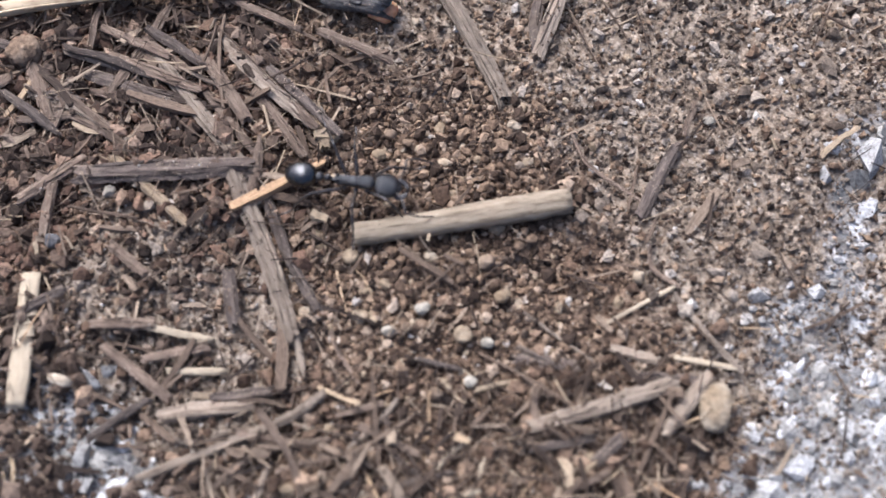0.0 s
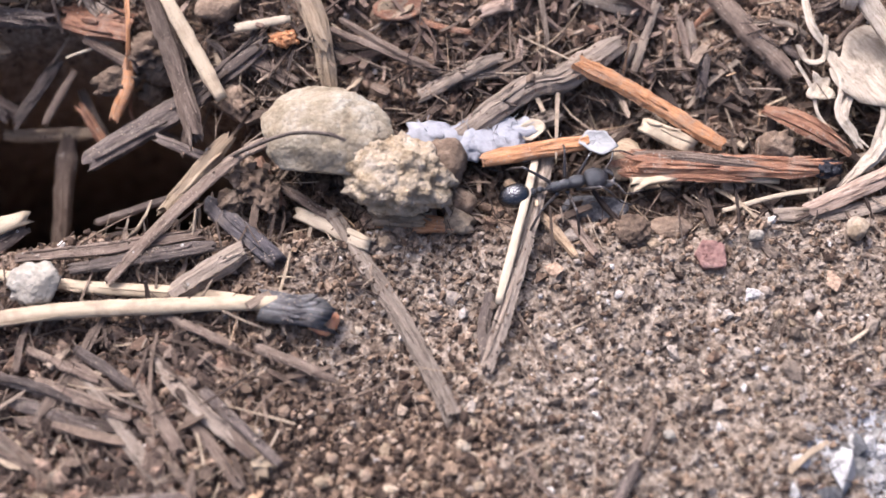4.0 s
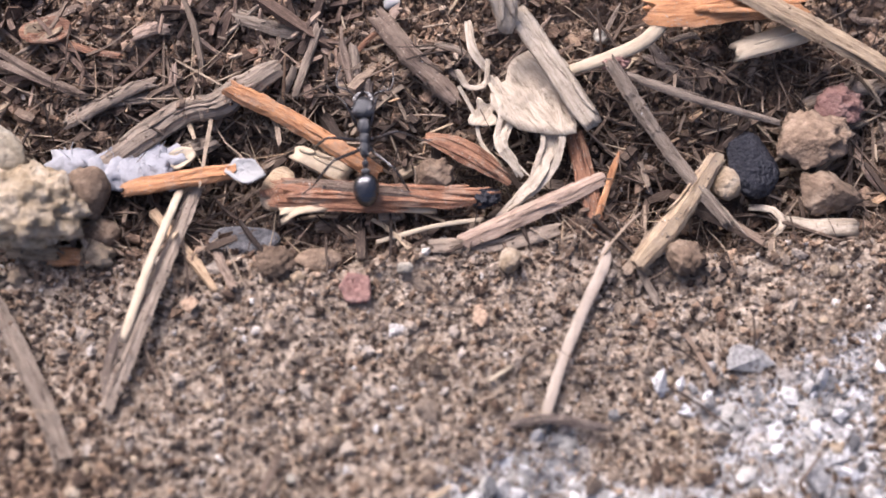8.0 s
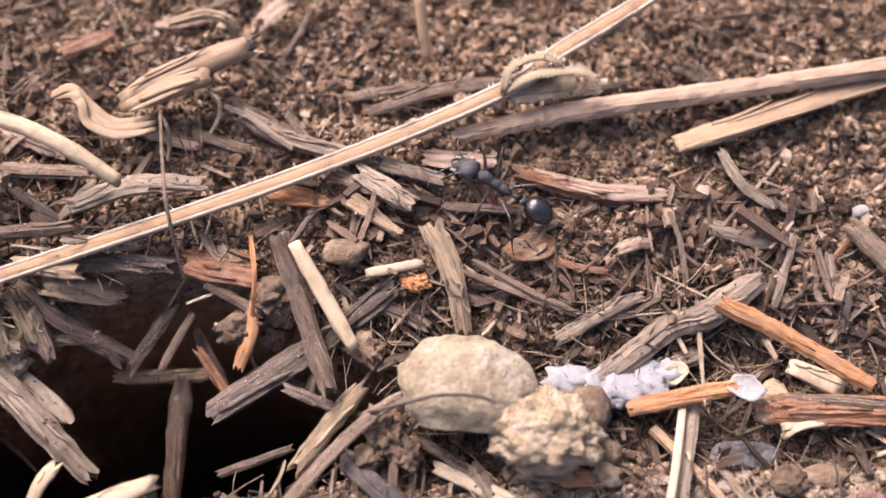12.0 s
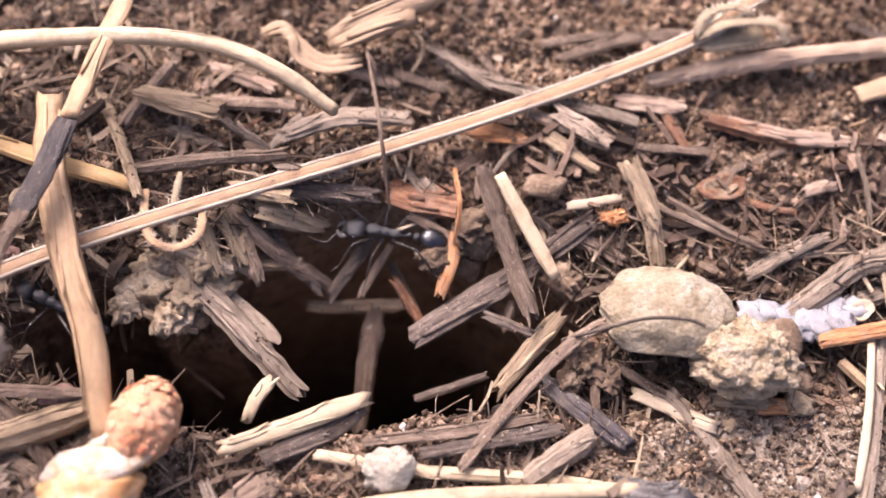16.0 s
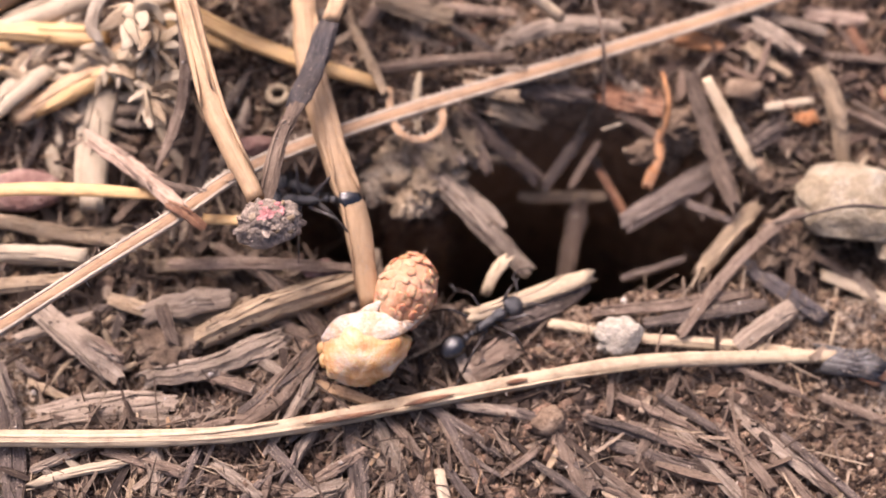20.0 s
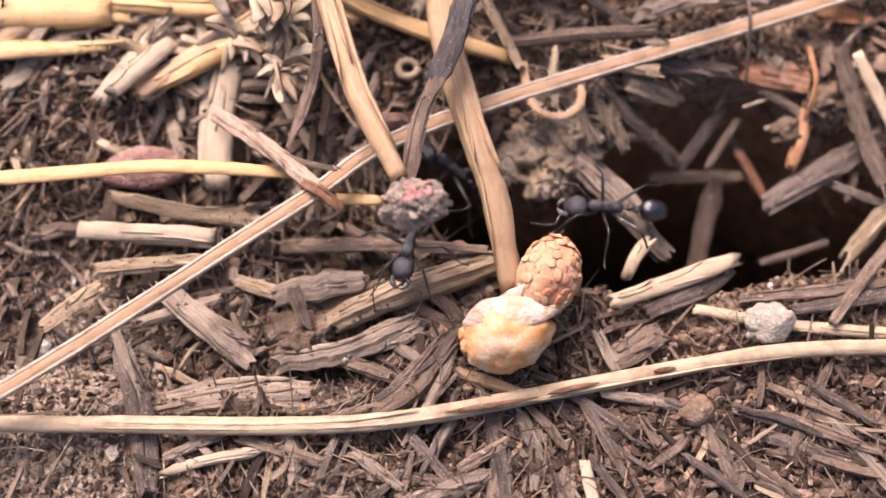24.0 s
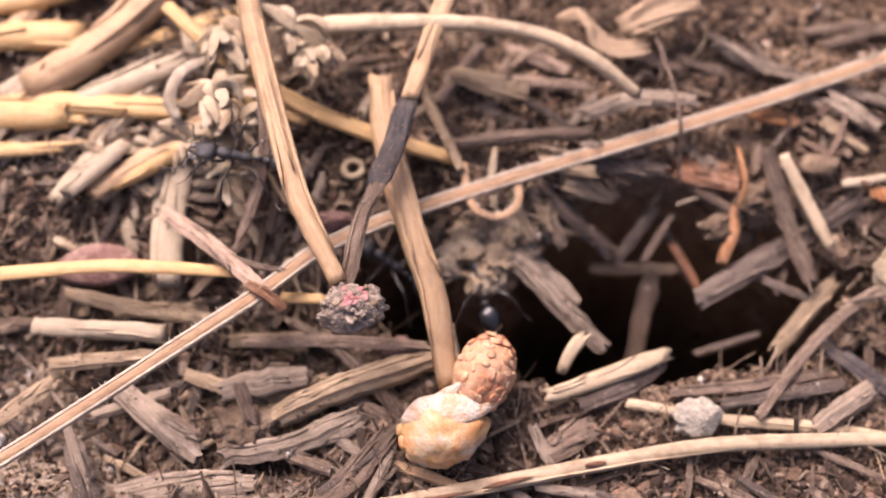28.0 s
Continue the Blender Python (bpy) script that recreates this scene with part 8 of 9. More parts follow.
stick('litter_stick', 'ragged splinter on crumbly soil', 'dark', 0.42, [(-1.9, 13.3, 1), (1.4, 12.5, 1)], flat=0.55, fibres=2, group='litter sticks')
stick('loose_straw', 'golden dry straw in a loose stack', 'gold', 2.27, [(-91.1, 74.9, 4.1), (-81.7, 74.2, 4.3), (-72.3, 73.8, 4)], flat=0.5, fibres=2, group='stack of straw')
stick('loose_straw', 'pale dry straw in a loose stack', 'pale', 1.12, [(-106, 83.6, 4.4), (-98.2, 81.5, 4.5), (-90.7, 79.6, 4.3)], flat=0.5, fibres=2, group='stack of straw')
stick('loose_straw', 'tan dry straw in a loose stack', 'stem', 1.33, [(-94.7, 86.8, 3.3), (-87.9, 88.9, 3.2), (-81, 91.3, 3)], flat=0.5, fibres=2, group='stack of straw')
stick('loose_straw', 'golden dry straw in a loose stack', 'gold', 1.11, [(-94.1, 69.8, 4.2), (-90, 69.7, 4.4), (-86, 69.7, 4.1)], flat=0.5, fibres=2, group='stack of straw')
stick('loose_straw', 'pale dry straw in a loose stack', 'pale', 1.34, [(-88.9, 83.5, 3.2), (-84, 92.2, 3.3), (-78.9, 101.8, 3.5)], flat=0.5, fibres=2, group='stack of straw')
stick('loose_straw', 'tan dry straw in a loose stack', 'stem', 1.9, [(-79.6, 65.6, 3.8), (-72.1, 71, 3.9), (-64.3, 76.8, 3.7)], flat=0.5, fibres=2, group='stack of straw')
stick('loose_straw', 'golden dry straw in a loose stack', 'gold', 1.33, [(-100.9, 68.3, 4.4), (-91.7, 68.9, 4.5), (-82.6, 69.8, 4.3)], flat=0.5, fibres=2, group='stack of straw')
stick('loose_straw', 'pale dry straw in a loose stack', 'pale', 1.92, [(-93.4, 88, 3.4), (-91, 90.9, 3.5), (-88.6, 94.1, 3.3)], flat=0.5, fibres=2, group='stack of straw')
stick('loose_straw', 'tan dry straw in a loose stack', 'stem', 1.63, [(-102.1, 73.1, 4.3), (-98, 75.8, 4.4), (-94, 78.8, 4.2)], flat=0.5, fibres=2, group='stack of straw')
stick('loose_straw', 'golden dry straw in a loose stack', 'gold', 0.98, [(-94, 80.9, 4.6), (-90.5, 81, 4.7), (-87.1, 81.4, 4.4)], flat=0.5, fibres=2, group='stack of straw')
stick('loose_straw', 'pale dry straw in a loose stack', 'pale', 1.77, [(-82.9, 64.9, 3.5), (-78.3, 71.9, 3.6), (-73.6, 79.5, 3.6)], flat=0.5, fibres=2, group='stack of straw')
stick('loose_straw', 'tan dry straw in a loose stack', 'stem', 2.18, [(-107.9, 87, 3.7), (-101.4, 94.6, 3.5), (-94.8, 102.9, 3.2)], flat=0.5, fibres=2, group='stack of straw')
stick('loose_straw', 'golden dry straw in a loose stack', 'gold', 2.03, [(-77.9, 66.5, 3.7), (-73.3, 69.2, 3.9), (-68.8, 72.2, 3.6)], flat=0.5, fibres=2, group='stack of straw')
stick('loose_straw', 'pale dry straw in a loose stack', 'pale', 2.33, [(-104.7, 75.4, 3.5), (-95.7, 74.8, 3.7), (-86.8, 74.3, 3.5)], flat=0.5, fibres=2, group='stack of straw')
stick('loose_straw', 'tan dry straw in a loose stack', 'stem', 2.37, [(-106.7, 83.9, 3.4), (-97.6, 85.7, 3.5), (-88.5, 87.8, 3.5)], flat=0.5, fibres=2, group='stack of straw')
stick('loose_straw', 'golden dry straw in a loose stack', 'gold', 1.21, [(-89.1, 84.3, 3.2), (-85.5, 86.9, 3.1), (-81.9, 89.8, 3)], flat=0.5, fibres=2, group='stack of straw')
stick('loose_straw', 'pale dry straw in a loose stack', 'pale', 1.66, [(-81.5, 65.1, 4.6), (-79.2, 67.4, 4.7), (-76.9, 70, 4.5)], flat=0.5, fibres=2, group='stack of straw')
stick('loose_straw', 'tan dry straw in a loose stack', 'stem', 1.63, [(-97.9, 86.6, 3.6), (-89.3, 88.6, 3.7), (-80.7, 90.8, 3.5)], flat=0.5, fibres=2, group='stack of straw')
stick('loose_straw', 'golden dry straw in a loose stack', 'gold', 1.1, [(-98.9, 64.5, 4.3), (-95.7, 69.6, 4.4), (-92.5, 75.2, 4.2)], flat=0.5, fibres=2, group='stack of straw')
stick('loose_straw', 'pale dry straw in a loose stack', 'pale', 1.55, [(-86.7, 68.1, 3), (-78.7, 69.4, 3.1), (-70.6, 70.8, 2.9)], flat=0.5, fibres=2, group='stack of straw')
stick('loose_straw', 'tan dry straw in a loose stack', 'stem', 2.13, [(-98, 67.9, 4.6), (-93.4, 71.3, 4.7), (-88.9, 75, 4.5)], flat=0.5, fibres=2, group='stack of straw')
stick('loose_straw', 'golden dry straw in a loose stack', 'gold', 1.4, [(-80.7, 79.5, 3.7), (-73.1, 82.4, 3.8), (-65.4, 85.6, 3.6)], flat=0.5, fibres=2, group='stack of straw')
stick('loose_straw', 'pale dry straw in a loose stack', 'pale', 1.94, [(-97.7, 85.4, 4.5), (-89.3, 90.6, 4.6), (-80.7, 96.3, 4.4)], flat=0.5, fibres=2, group='stack of straw')
stick('loose_straw', 'tan dry straw in a loose stack', 'stem', 2.27, [(-89.2, 81.1, 4.2), (-86.2, 85.3, 4.3), (-83.2, 89.8, 4.1)], flat=0.5, fibres=2, group='stack of straw')
stick('loose_straw', 'golden dry straw in a loose stack', 'gold', 2.02, [(-96.2, 73.5, 4), (-88.4, 73.1, 4.1), (-80.8, 73, 3.9)], flat=0.5, fibres=2, group='stack of straw')
stick('loose_straw', 'pale dry straw in a loose stack', 'pale', 1.94, [(-93.4, 71.4, 4.2), (-88.6, 75.2, 4.3), (-83.7, 79.3, 4.1)], flat=0.5, fibres=2, group='stack of straw')
lump('earth_crumb', 'sandy crumb in an earth heap', 'tanclod', (-66.9, 44.7, 0.4), (0.45, 0.63, 0.36), rough=0.3, group='heap crumbs', category='soil')
lump('earth_crumb', 'brown crumb in an earth heap', 'clod', (-63.6, 44.9, 0.3), (0.78, 0.37, 0.29), rough=0.3, group='heap crumbs', category='soil')
lump('earth_crumb', 'sandy crumb in an earth heap', 'tanclod', (-67.4, 45.5, 0.2), (0.41, 0.47, 0.33), rough=0.3, group='heap crumbs', category='soil')
lump('earth_crumb', 'brown crumb in an earth heap', 'clod', (-66, 46.1, 0.3), (0.71, 0.40, 0.32), rough=0.3, group='heap crumbs', category='soil')
lump('earth_crumb', 'sandy crumb in an earth heap', 'tanclod', (-65.3, 44.2, 0.7), (0.61, 0.65, 0.49), rough=0.3, group='heap crumbs', category='soil')
lump('earth_crumb', 'brown crumb in an earth heap', 'clod', (-67.6, 46, 0.2), (0.56, 0.60, 0.45), rough=0.3, group='heap crumbs', category='soil')
lump('earth_crumb', 'sandy crumb in an earth heap', 'tanclod', (-64.3, 44.3, 0.6), (0.68, 0.59, 0.47), rough=0.3, group='heap crumbs', category='soil')
lump('earth_crumb', 'brown crumb in an earth heap', 'clod', (-66.1, 44.6, 0.6), (0.50, 0.41, 0.33), rough=0.3, group='heap crumbs', category='soil')
lump('earth_crumb', 'sandy crumb in an earth heap', 'tanclod', (-65.9, 43.1, 0.1), (0.47, 0.64, 0.38), rough=0.3, group='heap crumbs', category='soil')
lump('earth_crumb', 'brown crumb in an earth heap', 'clod', (-64.9, 45.2, 0.7), (0.56, 0.51, 0.41), rough=0.3, group='heap crumbs', category='soil')
lump('earth_crumb', 'sandy crumb in an earth heap', 'tanclod', (-63.8, 44.7, 0.3), (0.78, 0.38, 0.30), rough=0.3, group='heap crumbs', category='soil')
lump('earth_crumb', 'brown crumb in an earth heap', 'clod', (-66.1, 45.2, 0.7), (0.64, 0.65, 0.51), rough=0.3, group='heap crumbs', category='soil')
lump('earth_crumb', 'sandy crumb in an earth heap', 'tanclod', (-65.2, 44.4, 0.7), (0.42, 0.52, 0.34), rough=0.3, group='heap crumbs', category='soil')
lump('earth_crumb', 'brown crumb in an earth heap', 'clod', (-64.6, 44.8, 0.7), (0.61, 0.65, 0.48), rough=0.3, group='heap crumbs', category='soil')
lump('earth_crumb', 'sandy crumb in an earth heap', 'tanclod', (-66.8, 44.4, 0.4), (0.67, 0.37, 0.30), rough=0.3, group='heap crumbs', category='soil')
lump('earth_crumb', 'brown crumb in an earth heap', 'clod', (-66.3, 45.2, 0.7), (0.66, 0.67, 0.52), rough=0.3, group='heap crumbs', category='soil')
lump('earth_crumb', 'sandy crumb in an earth heap', 'tanclod', (-63.6, 44.4, 0.3), (0.65, 0.39, 0.31), rough=0.3, group='heap crumbs', category='soil')
lump('earth_crumb', 'brown crumb in an earth heap', 'clod', (-65.7, 42.8, -0.1), (0.82, 0.38, 0.30), rough=0.3, group='heap crumbs', category='soil')
lump('earth_crumb', 'sandy crumb in an earth heap', 'tanclod', (-66.4, 47.1, 0), (0.50, 0.55, 0.40), rough=0.3, group='heap crumbs', category='soil')
lump('earth_crumb', 'brown crumb in an earth heap', 'clod', (-64, 44.6, 0.5), (0.68, 0.54, 0.43), rough=0.3, group='heap crumbs', category='soil')
lump('earth_crumb', 'sandy crumb in an earth heap', 'tanclod', (-65.3, 45.4, 0.7), (0.54, 0.64, 0.43), rough=0.3, group='heap crumbs', category='soil')
lump('earth_crumb', 'brown crumb in an earth heap', 'clod', (-66.9, 45.6, 0.4), (0.57, 0.68, 0.45), rough=0.3, group='heap crumbs', category='soil')


# earth and chewed straw round the nest hole
_rng = np.random.default_rng(404)
for _x, _y, _z, _r in ((-46.2, 61.4, 0.6, 2.1), (-43.4, 60.6, 0.5, 1.9), (-40.9, 61.0, 0.0, 1.5), (-44.6, 58.9, 0.0, 1.7), (-47.8, 59.8, 0.3, 1.5), (-42.2, 62.8, 1.2, 1.6), (-40.2, 62.8, 0.8, 1.2), (-38.8, 64.4, 1.4, 1.1), (-45.0, 63.4, 1.4, 1.4), (-22.5, 63.5, 0.4, 1.5), (-19.4, 65.4, 1.8, 1.6), (-16.6, 64.9, 1.9, 1.2), (-12.4, 60.8, 0.6, 1.4), (-10.6, 53.6, 0.6, 1.3), (-12.6, 52.2, 0.3, 1.0), (-9.3, 52.2, 0.6, 1.1), (-11.7, 54.6, 0.7, 1.2)):
    lump("earth_clump", "crumbling brown clump of earth at the nest hole", "tanclod" if _x < -36 else "clod", (_x, _y, _z), (_r * 1.2, _r, _r * 0.7), turn=float(_rng.uniform(0, 180)), rough=0.6, freq=2.9, facets=4, category="soil", sub=4, group="clumps round the hole")
for _i in range(46):
    _x, _y = float(_rng.normal(-22.5, 4.2)), float(_rng.normal(57.5, 2.6))
    _z, _r = float(height(np.float64(_x), np.float64(_y))), float(np.clip(_rng.lognormal(-0.5, 0.4), 0.3, 1.3))
    if -17 < _z < 2:
        lump("earth_crumb", "dark crumb of earth on the hole's inner slope", "clod", (_x, _y, _z + 0.3 * _r), (_r, _r * 0.8, _r * 0.6), turn=40.0 * _i, rough=0.45, freq=2.6, facets=3, category="soil", sub=2, group="crumbs inside the hole")
for _m, _w, _p in (("tan", 1.3, [(-42.0, 65.6, 2.8), (-40.6, 61.6, 1.6)]), ("tan", 1.1, [(-40.4, 66.2, 3), (-38.6, 62.8, 1.4)]), ("grey", 1.2, [(-43.6, 63.6, 2.1), (-39.6, 62.0, 1.6)]), ("brown", 1.3, [(-38.6, 65.0, 2), (-37.4, 61.4, 0.6)]), ("tan", 0.9, [(-45.2, 63.8, 1.2), (-42.6, 60.2, 0.3)]), ("grey", 1.0, [(-48.6, 62.6, 0.8), (-44.8, 62.9, 0.9)]), ("brown", 1.1, [(-37.2, 64.4, 0.2), (-33.6, 62.4, -1.6)]), ("tan", 0.8, [(-46.8, 59.0, 0.2), (-42.6, 57.6, -0.6)]), ("brown", 1.0, [(-24.8, 66.6, 1.9), (-20.6, 64.2, 1.0)]), ("brown", 0.8, [(-20.6, 60.6, -2.6), (-17.0, 58.4, -2.0)]), ("dark", 0.9, [(-24.6, 52.6, -4.6), (-18.8, 54.2, -3.8)])):
    stick("straw_stub", "short chewed stub of dry stalk at the nest hole", _m, _w, _p, flat=0.75, fibres=2, ragged=0.4, group="stubs round the hole")


# ---- ants ----
def chitin(name, col, rough, spec, fine, relief_depth=0.5):
    m, nt, b = nodes_of(name, rough, spec)
    geo = nt.nodes.new("ShaderNodeTexCoord")
    pos = mapped(nt, geo.outputs["Object"], (1000, 4000, 1000))
    f = noise_of(nt, pos, fine, 3, 0.6)
    nt.links.new(ramp(nt, f, [(0.3, tuple(c * 0.6 for c in col)), (0.7, tuple(c * 1.6 for c in col))]), b.inputs["Base Color"])
    bump_of(nt, b, f, relief_depth, 0.0001)
    return m


MATTE = chitin("matte_black_shell", (0.02, 0.02, 0.022), 0.3, 0.8, 5.0, 1.0)
GLOSS = chitin("glossy_black_shell", (0.006, 0.006, 0.007), 0.11, 1.0, 1.6, 0.9)
LIMB = chitin("leg_shell", (0.032, 0.026, 0.023), 0.27, 0.8, 4.0)


def blob(name, xs, rad, tall, zs, material, parent, n=16):
    c = np.stack([np.asarray(xs, float), np.zeros(len(xs)), np.asarray(zs, float)], 1)
    v, f, _ = tube(c, np.asarray(rad, float), np.asarray(tall, float), n, 0, 0, 0, None, (0, 0, 1), 0.0)
    return solid(name, v, f, material, parent, None, (0, 0, 0))


def rounded(a, b, r, k=11, fat=0.5, square=2.0):
    """Stations and radii of an egg from a to b, fattest at the share fat; square above 2 makes its ends blunter."""
    u = 0.5 - 0.5 * np.cos(np.linspace(0.05, 0.95, k) * np.pi)
    w = np.where(u < fat, u / fat * 0.5, 0.5 + (u - fat) / (1 - fat) * 0.5)
    return a + (b - a) * u, r * np.clip(1 - np.abs(2 * w - 1) ** square, 0.02, 1) ** (1 / square)


LEGS = ((1.35, 0.36, 58), (0.6, 0.4, 4), (-0.2, 0.38, -52))


def build_ant(label):
    ant = tagged(new("ant"), label, "ant", "ants of the nest")
    xs, r = rounded(2.05, 3.85, 0.9, 15, 0.45, 2.7)
    head = blob("head", xs, r, r * 0.72, 1.85 - 0.16 * (xs - 2.0), MATTE, ant, 24)
    xs, r = rounded(3.5, 4.05, 0.5, 7)
    blob("clypeus", xs, r, r * 0.5, 1.5 + 0 * xs, MATTE, head, 14)
    for s in (-1, 1):
        v, f = ball(2)
        solid("eye", v * (0.2, 0.09, 0.17) + (2.95, s * 0.86, 1.82), f, GLOSS, head)
        p = smooth_path([(3.6, s * 0.62, 1.45), (4.05, s * 0.62, 1.36), (4.4, s * 0.36, 1.3), (4.55, s * 0.04, 1.27)], 9)
        v, f, _ = tube(p, np.array([0.17, 0.21, 0.24, 0.25, 0.24, 0.2, 0.16, 0.11, 0.05]), 0.1, 8)
        solid("mandible", v, f, LIMB, head)
    xs, r = rounded(1.85, 2.25, 0.24, 5)
    blob("neck", xs, r, r, 1.85 + 0 * xs, MATTE, ant, 10)
    xs, r = rounded(0.55, 2.1, 0.53, 13, 0.6, 2.2)
    blob("pronotum", xs, r, r * 0.98, 1.95 + 0 * xs, MATTE, ant, 18)
    xs, r = rounded(-0.35, 1.3, 0.43, 11)
    blob("mesonotum", xs, r, r * 1.1, 1.82 + 0 * xs, MATTE, ant, 16)
    xs, r = rounded(-1.1, 0.65, 0.41, 13, 0.45, 2.4)
    propodeum = blob("propodeum", xs, r, r * 1.15, 1.72 + 0 * xs, MATTE, ant, 16)
    for s in (-1, 1):
        v, f, _ = tube([(-0.7, s * 0.2, 2.05), (-0.95, s * 0.24, 2.22), (-1.15, s * 0.26, 2.3)], [0.09, 0.06, 0.015], [0.09, 0.06, 0.015], 6)
        solid("spine", v, f, MATTE, propodeum)
    xs = np.linspace(-2.0, -0.95, 11)
    blob("petiole", xs, 0.13 + 0.13 * np.exp(-((xs + 1.6) / 0.2) ** 2), 0.14 + 0.24 * np.exp(-((xs + 1.6) / 0.18) ** 2), 1.68 + 0.12 * np.exp(-((xs + 1.6) / 0.2) ** 2), MATTE, ant, 12)
    xs, r = rounded(-2.55, -1.9, 0.36, 9)
    blob("postpetiole", xs, r, r * 0.95, 1.74 + 0 * xs, MATTE, ant, 14)
    outline, size = rounded(-4.95, -2.4, 1.0, 25, 0.58, 2.1)
    for q, (a, b) in enumerate(((-3.95, -2.4), (-4.4, -3.85), (-4.72, -4.32), (-4.95, -4.66))):
        x = np.linspace(a, b, 16 if q == 0 else 7)
        rr = np.interp(x, outline, size) * (1 - 0.035 * step(b - 0.12, b, x) * (q > 0)) * (1.012 - 0.012 * step(a, a + 0.08, x))
        rr = np.maximum(rr, 0.05)
        blob("gaster" if q == 0 else "gaster_segment", x, rr, rr * 0.9, 1.72 - 0.05 * (x + 2.4) ** 2, GLOSS, ant, 26)
    legs = []
    for s in (-1, 1):
        for x, y, a in LEGS:
            long = 1.42 if a < -20 else (1.12 if a > 20 else 1.2)
            leg = solid("leg", *tube(smooth_path([(0, 0, 0), (0.28, 0, -0.2), (0.45, 0, -0.1), (1.2 * long, 0, 0.5), (2.0 * long, 0, 0.95)], 13), np.array([0.2, 0.2, 0.17, 0.11, 0.11, 0.14, 0.16, 0.16, 0.15, 0.13, 0.11, 0.1, 0.09]), 0.13, 8)[:2], LIMB)
            leg.parent = ant
            v, f, _ = tube(smooth_path([(2.0 * long, 0, 0.97), (2.5 * long, 0, 0.2), (3.0 * long, 0, -0.9)], 9), np.array([0.08, 0.085, 0.1, 0.115, 0.12, 0.12, 0.11, 0.1, 0.07]), 0.1, 7)
            o = solid("shin", v, f, LIMB)
            o.parent = leg
            v, f, _ = tube(smooth_path([(3.0 * long, 0, -0.9), (3.25 * long, 0, -1.3), (3.9 * long, 0, -1.42)], 10), np.array([0.06, 0.05, 0.075, 0.05, 0.07, 0.045, 0.065, 0.04, 0.06, 0.035]), 0.05, 6)
            o = solid("foot", v, f, LIMB)
            o.parent = leg
            legs.append((leg, x, s * y, s, a))
    feelers = []
    for s in (-1, 1):
        v, f, _ = tube(smooth_path([(0, 0, 0), (0.7, s * 0.8, 0.25), (1.0, s * 1.6, 0.25)], 8), np.array([0.05, 0.06, 0.06, 0.065, 0.07, 0.075, 0.08, 0.07]), 0.07, 7)
        feeler = solid("antenna", v, f, LIMB)
        feeler.parent = ant
        v, f, _ = tube(smooth_path([(1.0, s * 1.6, 0.25), (1.9, s * 1.65, -0.1), (3.1, s * 1.3, -0.8)], 24), np.tile([0.05, 0.078], 12), 0.065, 7)
        o = solid("antenna_tip", v, f, LIMB)
        o.parent = feeler
        feelers.append((feeler, s))
    return ant, legs, feelers


def ant_pose(x, y, z, yaw, pitch):
    return pose(x * MM, y * MM, z * MM, 0, -pitch, yaw)


def move_ant(made, rows, seed):
    """Keys the body along its rows; the legs step in two tripods as fast as it goes, the antennae feel about."""
    ant, legs, feelers = made
    walk(ant, [(t, ant_pose(*p)) for t, *p in rows])
    ts = np.array([r[0] for r in rows])
    xy = np.array([r[1:3] for r in rows])
    speed = np.linalg.norm(np.diff(xy, axis=0), axis=1) / np.diff(ts)
    for i, (leg, x, y, s, a) in enumerate(legs):
        keys, phase = [], 0.0
        for t in np.arange(0, 28.01, 0.14):
            v = speed[min(max(int(np.searchsorted(ts, t)) - 1, 0), len(speed) - 1)]
            phase += 0.14 * min(3.2, v * 0.3) * 2 * math.pi
            amp = min(1.0, v / 6)
            g = phase + (math.pi if (i % 3 == 1) != (s > 0) else 0) + 0.3 * i
            rest = 5 * math.sin(seed + 2.1 * i)
            turn = s * (90 - a) + s * (-17 * amp * math.sin(g)) + rest
            keys.append((float(t), pose(x * MM, y * MM, 1.5 * MM, 0, -(2 + 15 * amp * max(0.0, math.cos(g))), turn)))
        walk(leg, keys)
    for i, (feeler, s) in enumerate(feelers):
        keys = []
        for t in np.arange(0, 28.01, 0.28):
            w = math.sin(t * 5.3 + seed + 1.7 * i) + 0.6 * math.sin(t * 9.1 + 2 * i)
            keys.append((float(t), pose(3.7 * MM, s * 0.35 * MM, 1.85 * MM, 0, 6 * math.sin(t * 3.7 + i), 13 * w)))
        walk(feeler, keys)


ANTS = [build_ant("black harvester ant with matte head and glossy abdomen"), build_ant("black harvester ant climbing out over straw"), build_ant("black ant lurking in a shaded gap of the nest")]

stick('rim_stub', 'broken tan stub at the back rim of the hole', 'tan', 1.3, [(-37.1, 66.7, 1.0), (-33.9, 66.3, 1.0)], flat=0.65, fibres=2, ragged=0.8, group='splinters round the hole')
stick('rim_stub', 'broken tan stub at the back rim of the hole', 'tan', 1.0, [(-37.5, 63.5, -0.5), (-34.6, 63.3, -0.5)], flat=0.65, fibres=2, ragged=0.8, group='splinters round the hole')
stick('rim_splinter', 'dark brown splinter on the back slope of the hole', 'dark', 1.4, [(-31.6, 61.4, -2.5), (-28.3, 65.7, -1.0)], flat=0.65, fibres=2, ragged=0.8, group='splinters round the hole')
stick('rim_splinter', 'reddish brown splinter on the back slope of the hole', 'red', 0.9, [(-26.2, 62.3, -2.5), (-24.1, 59.1, -4.0)], flat=0.65, fibres=2, ragged=0.8, group='splinters round the hole')
stick('rim_splinter', 'grey-brown splinter on the back slope of the hole', 'brown', 0.9, [(-29.1, 61.4, -2.5), (-26.7, 64.9, -1.0)], flat=0.65, fibres=2, ragged=0.8, group='splinters round the hole')
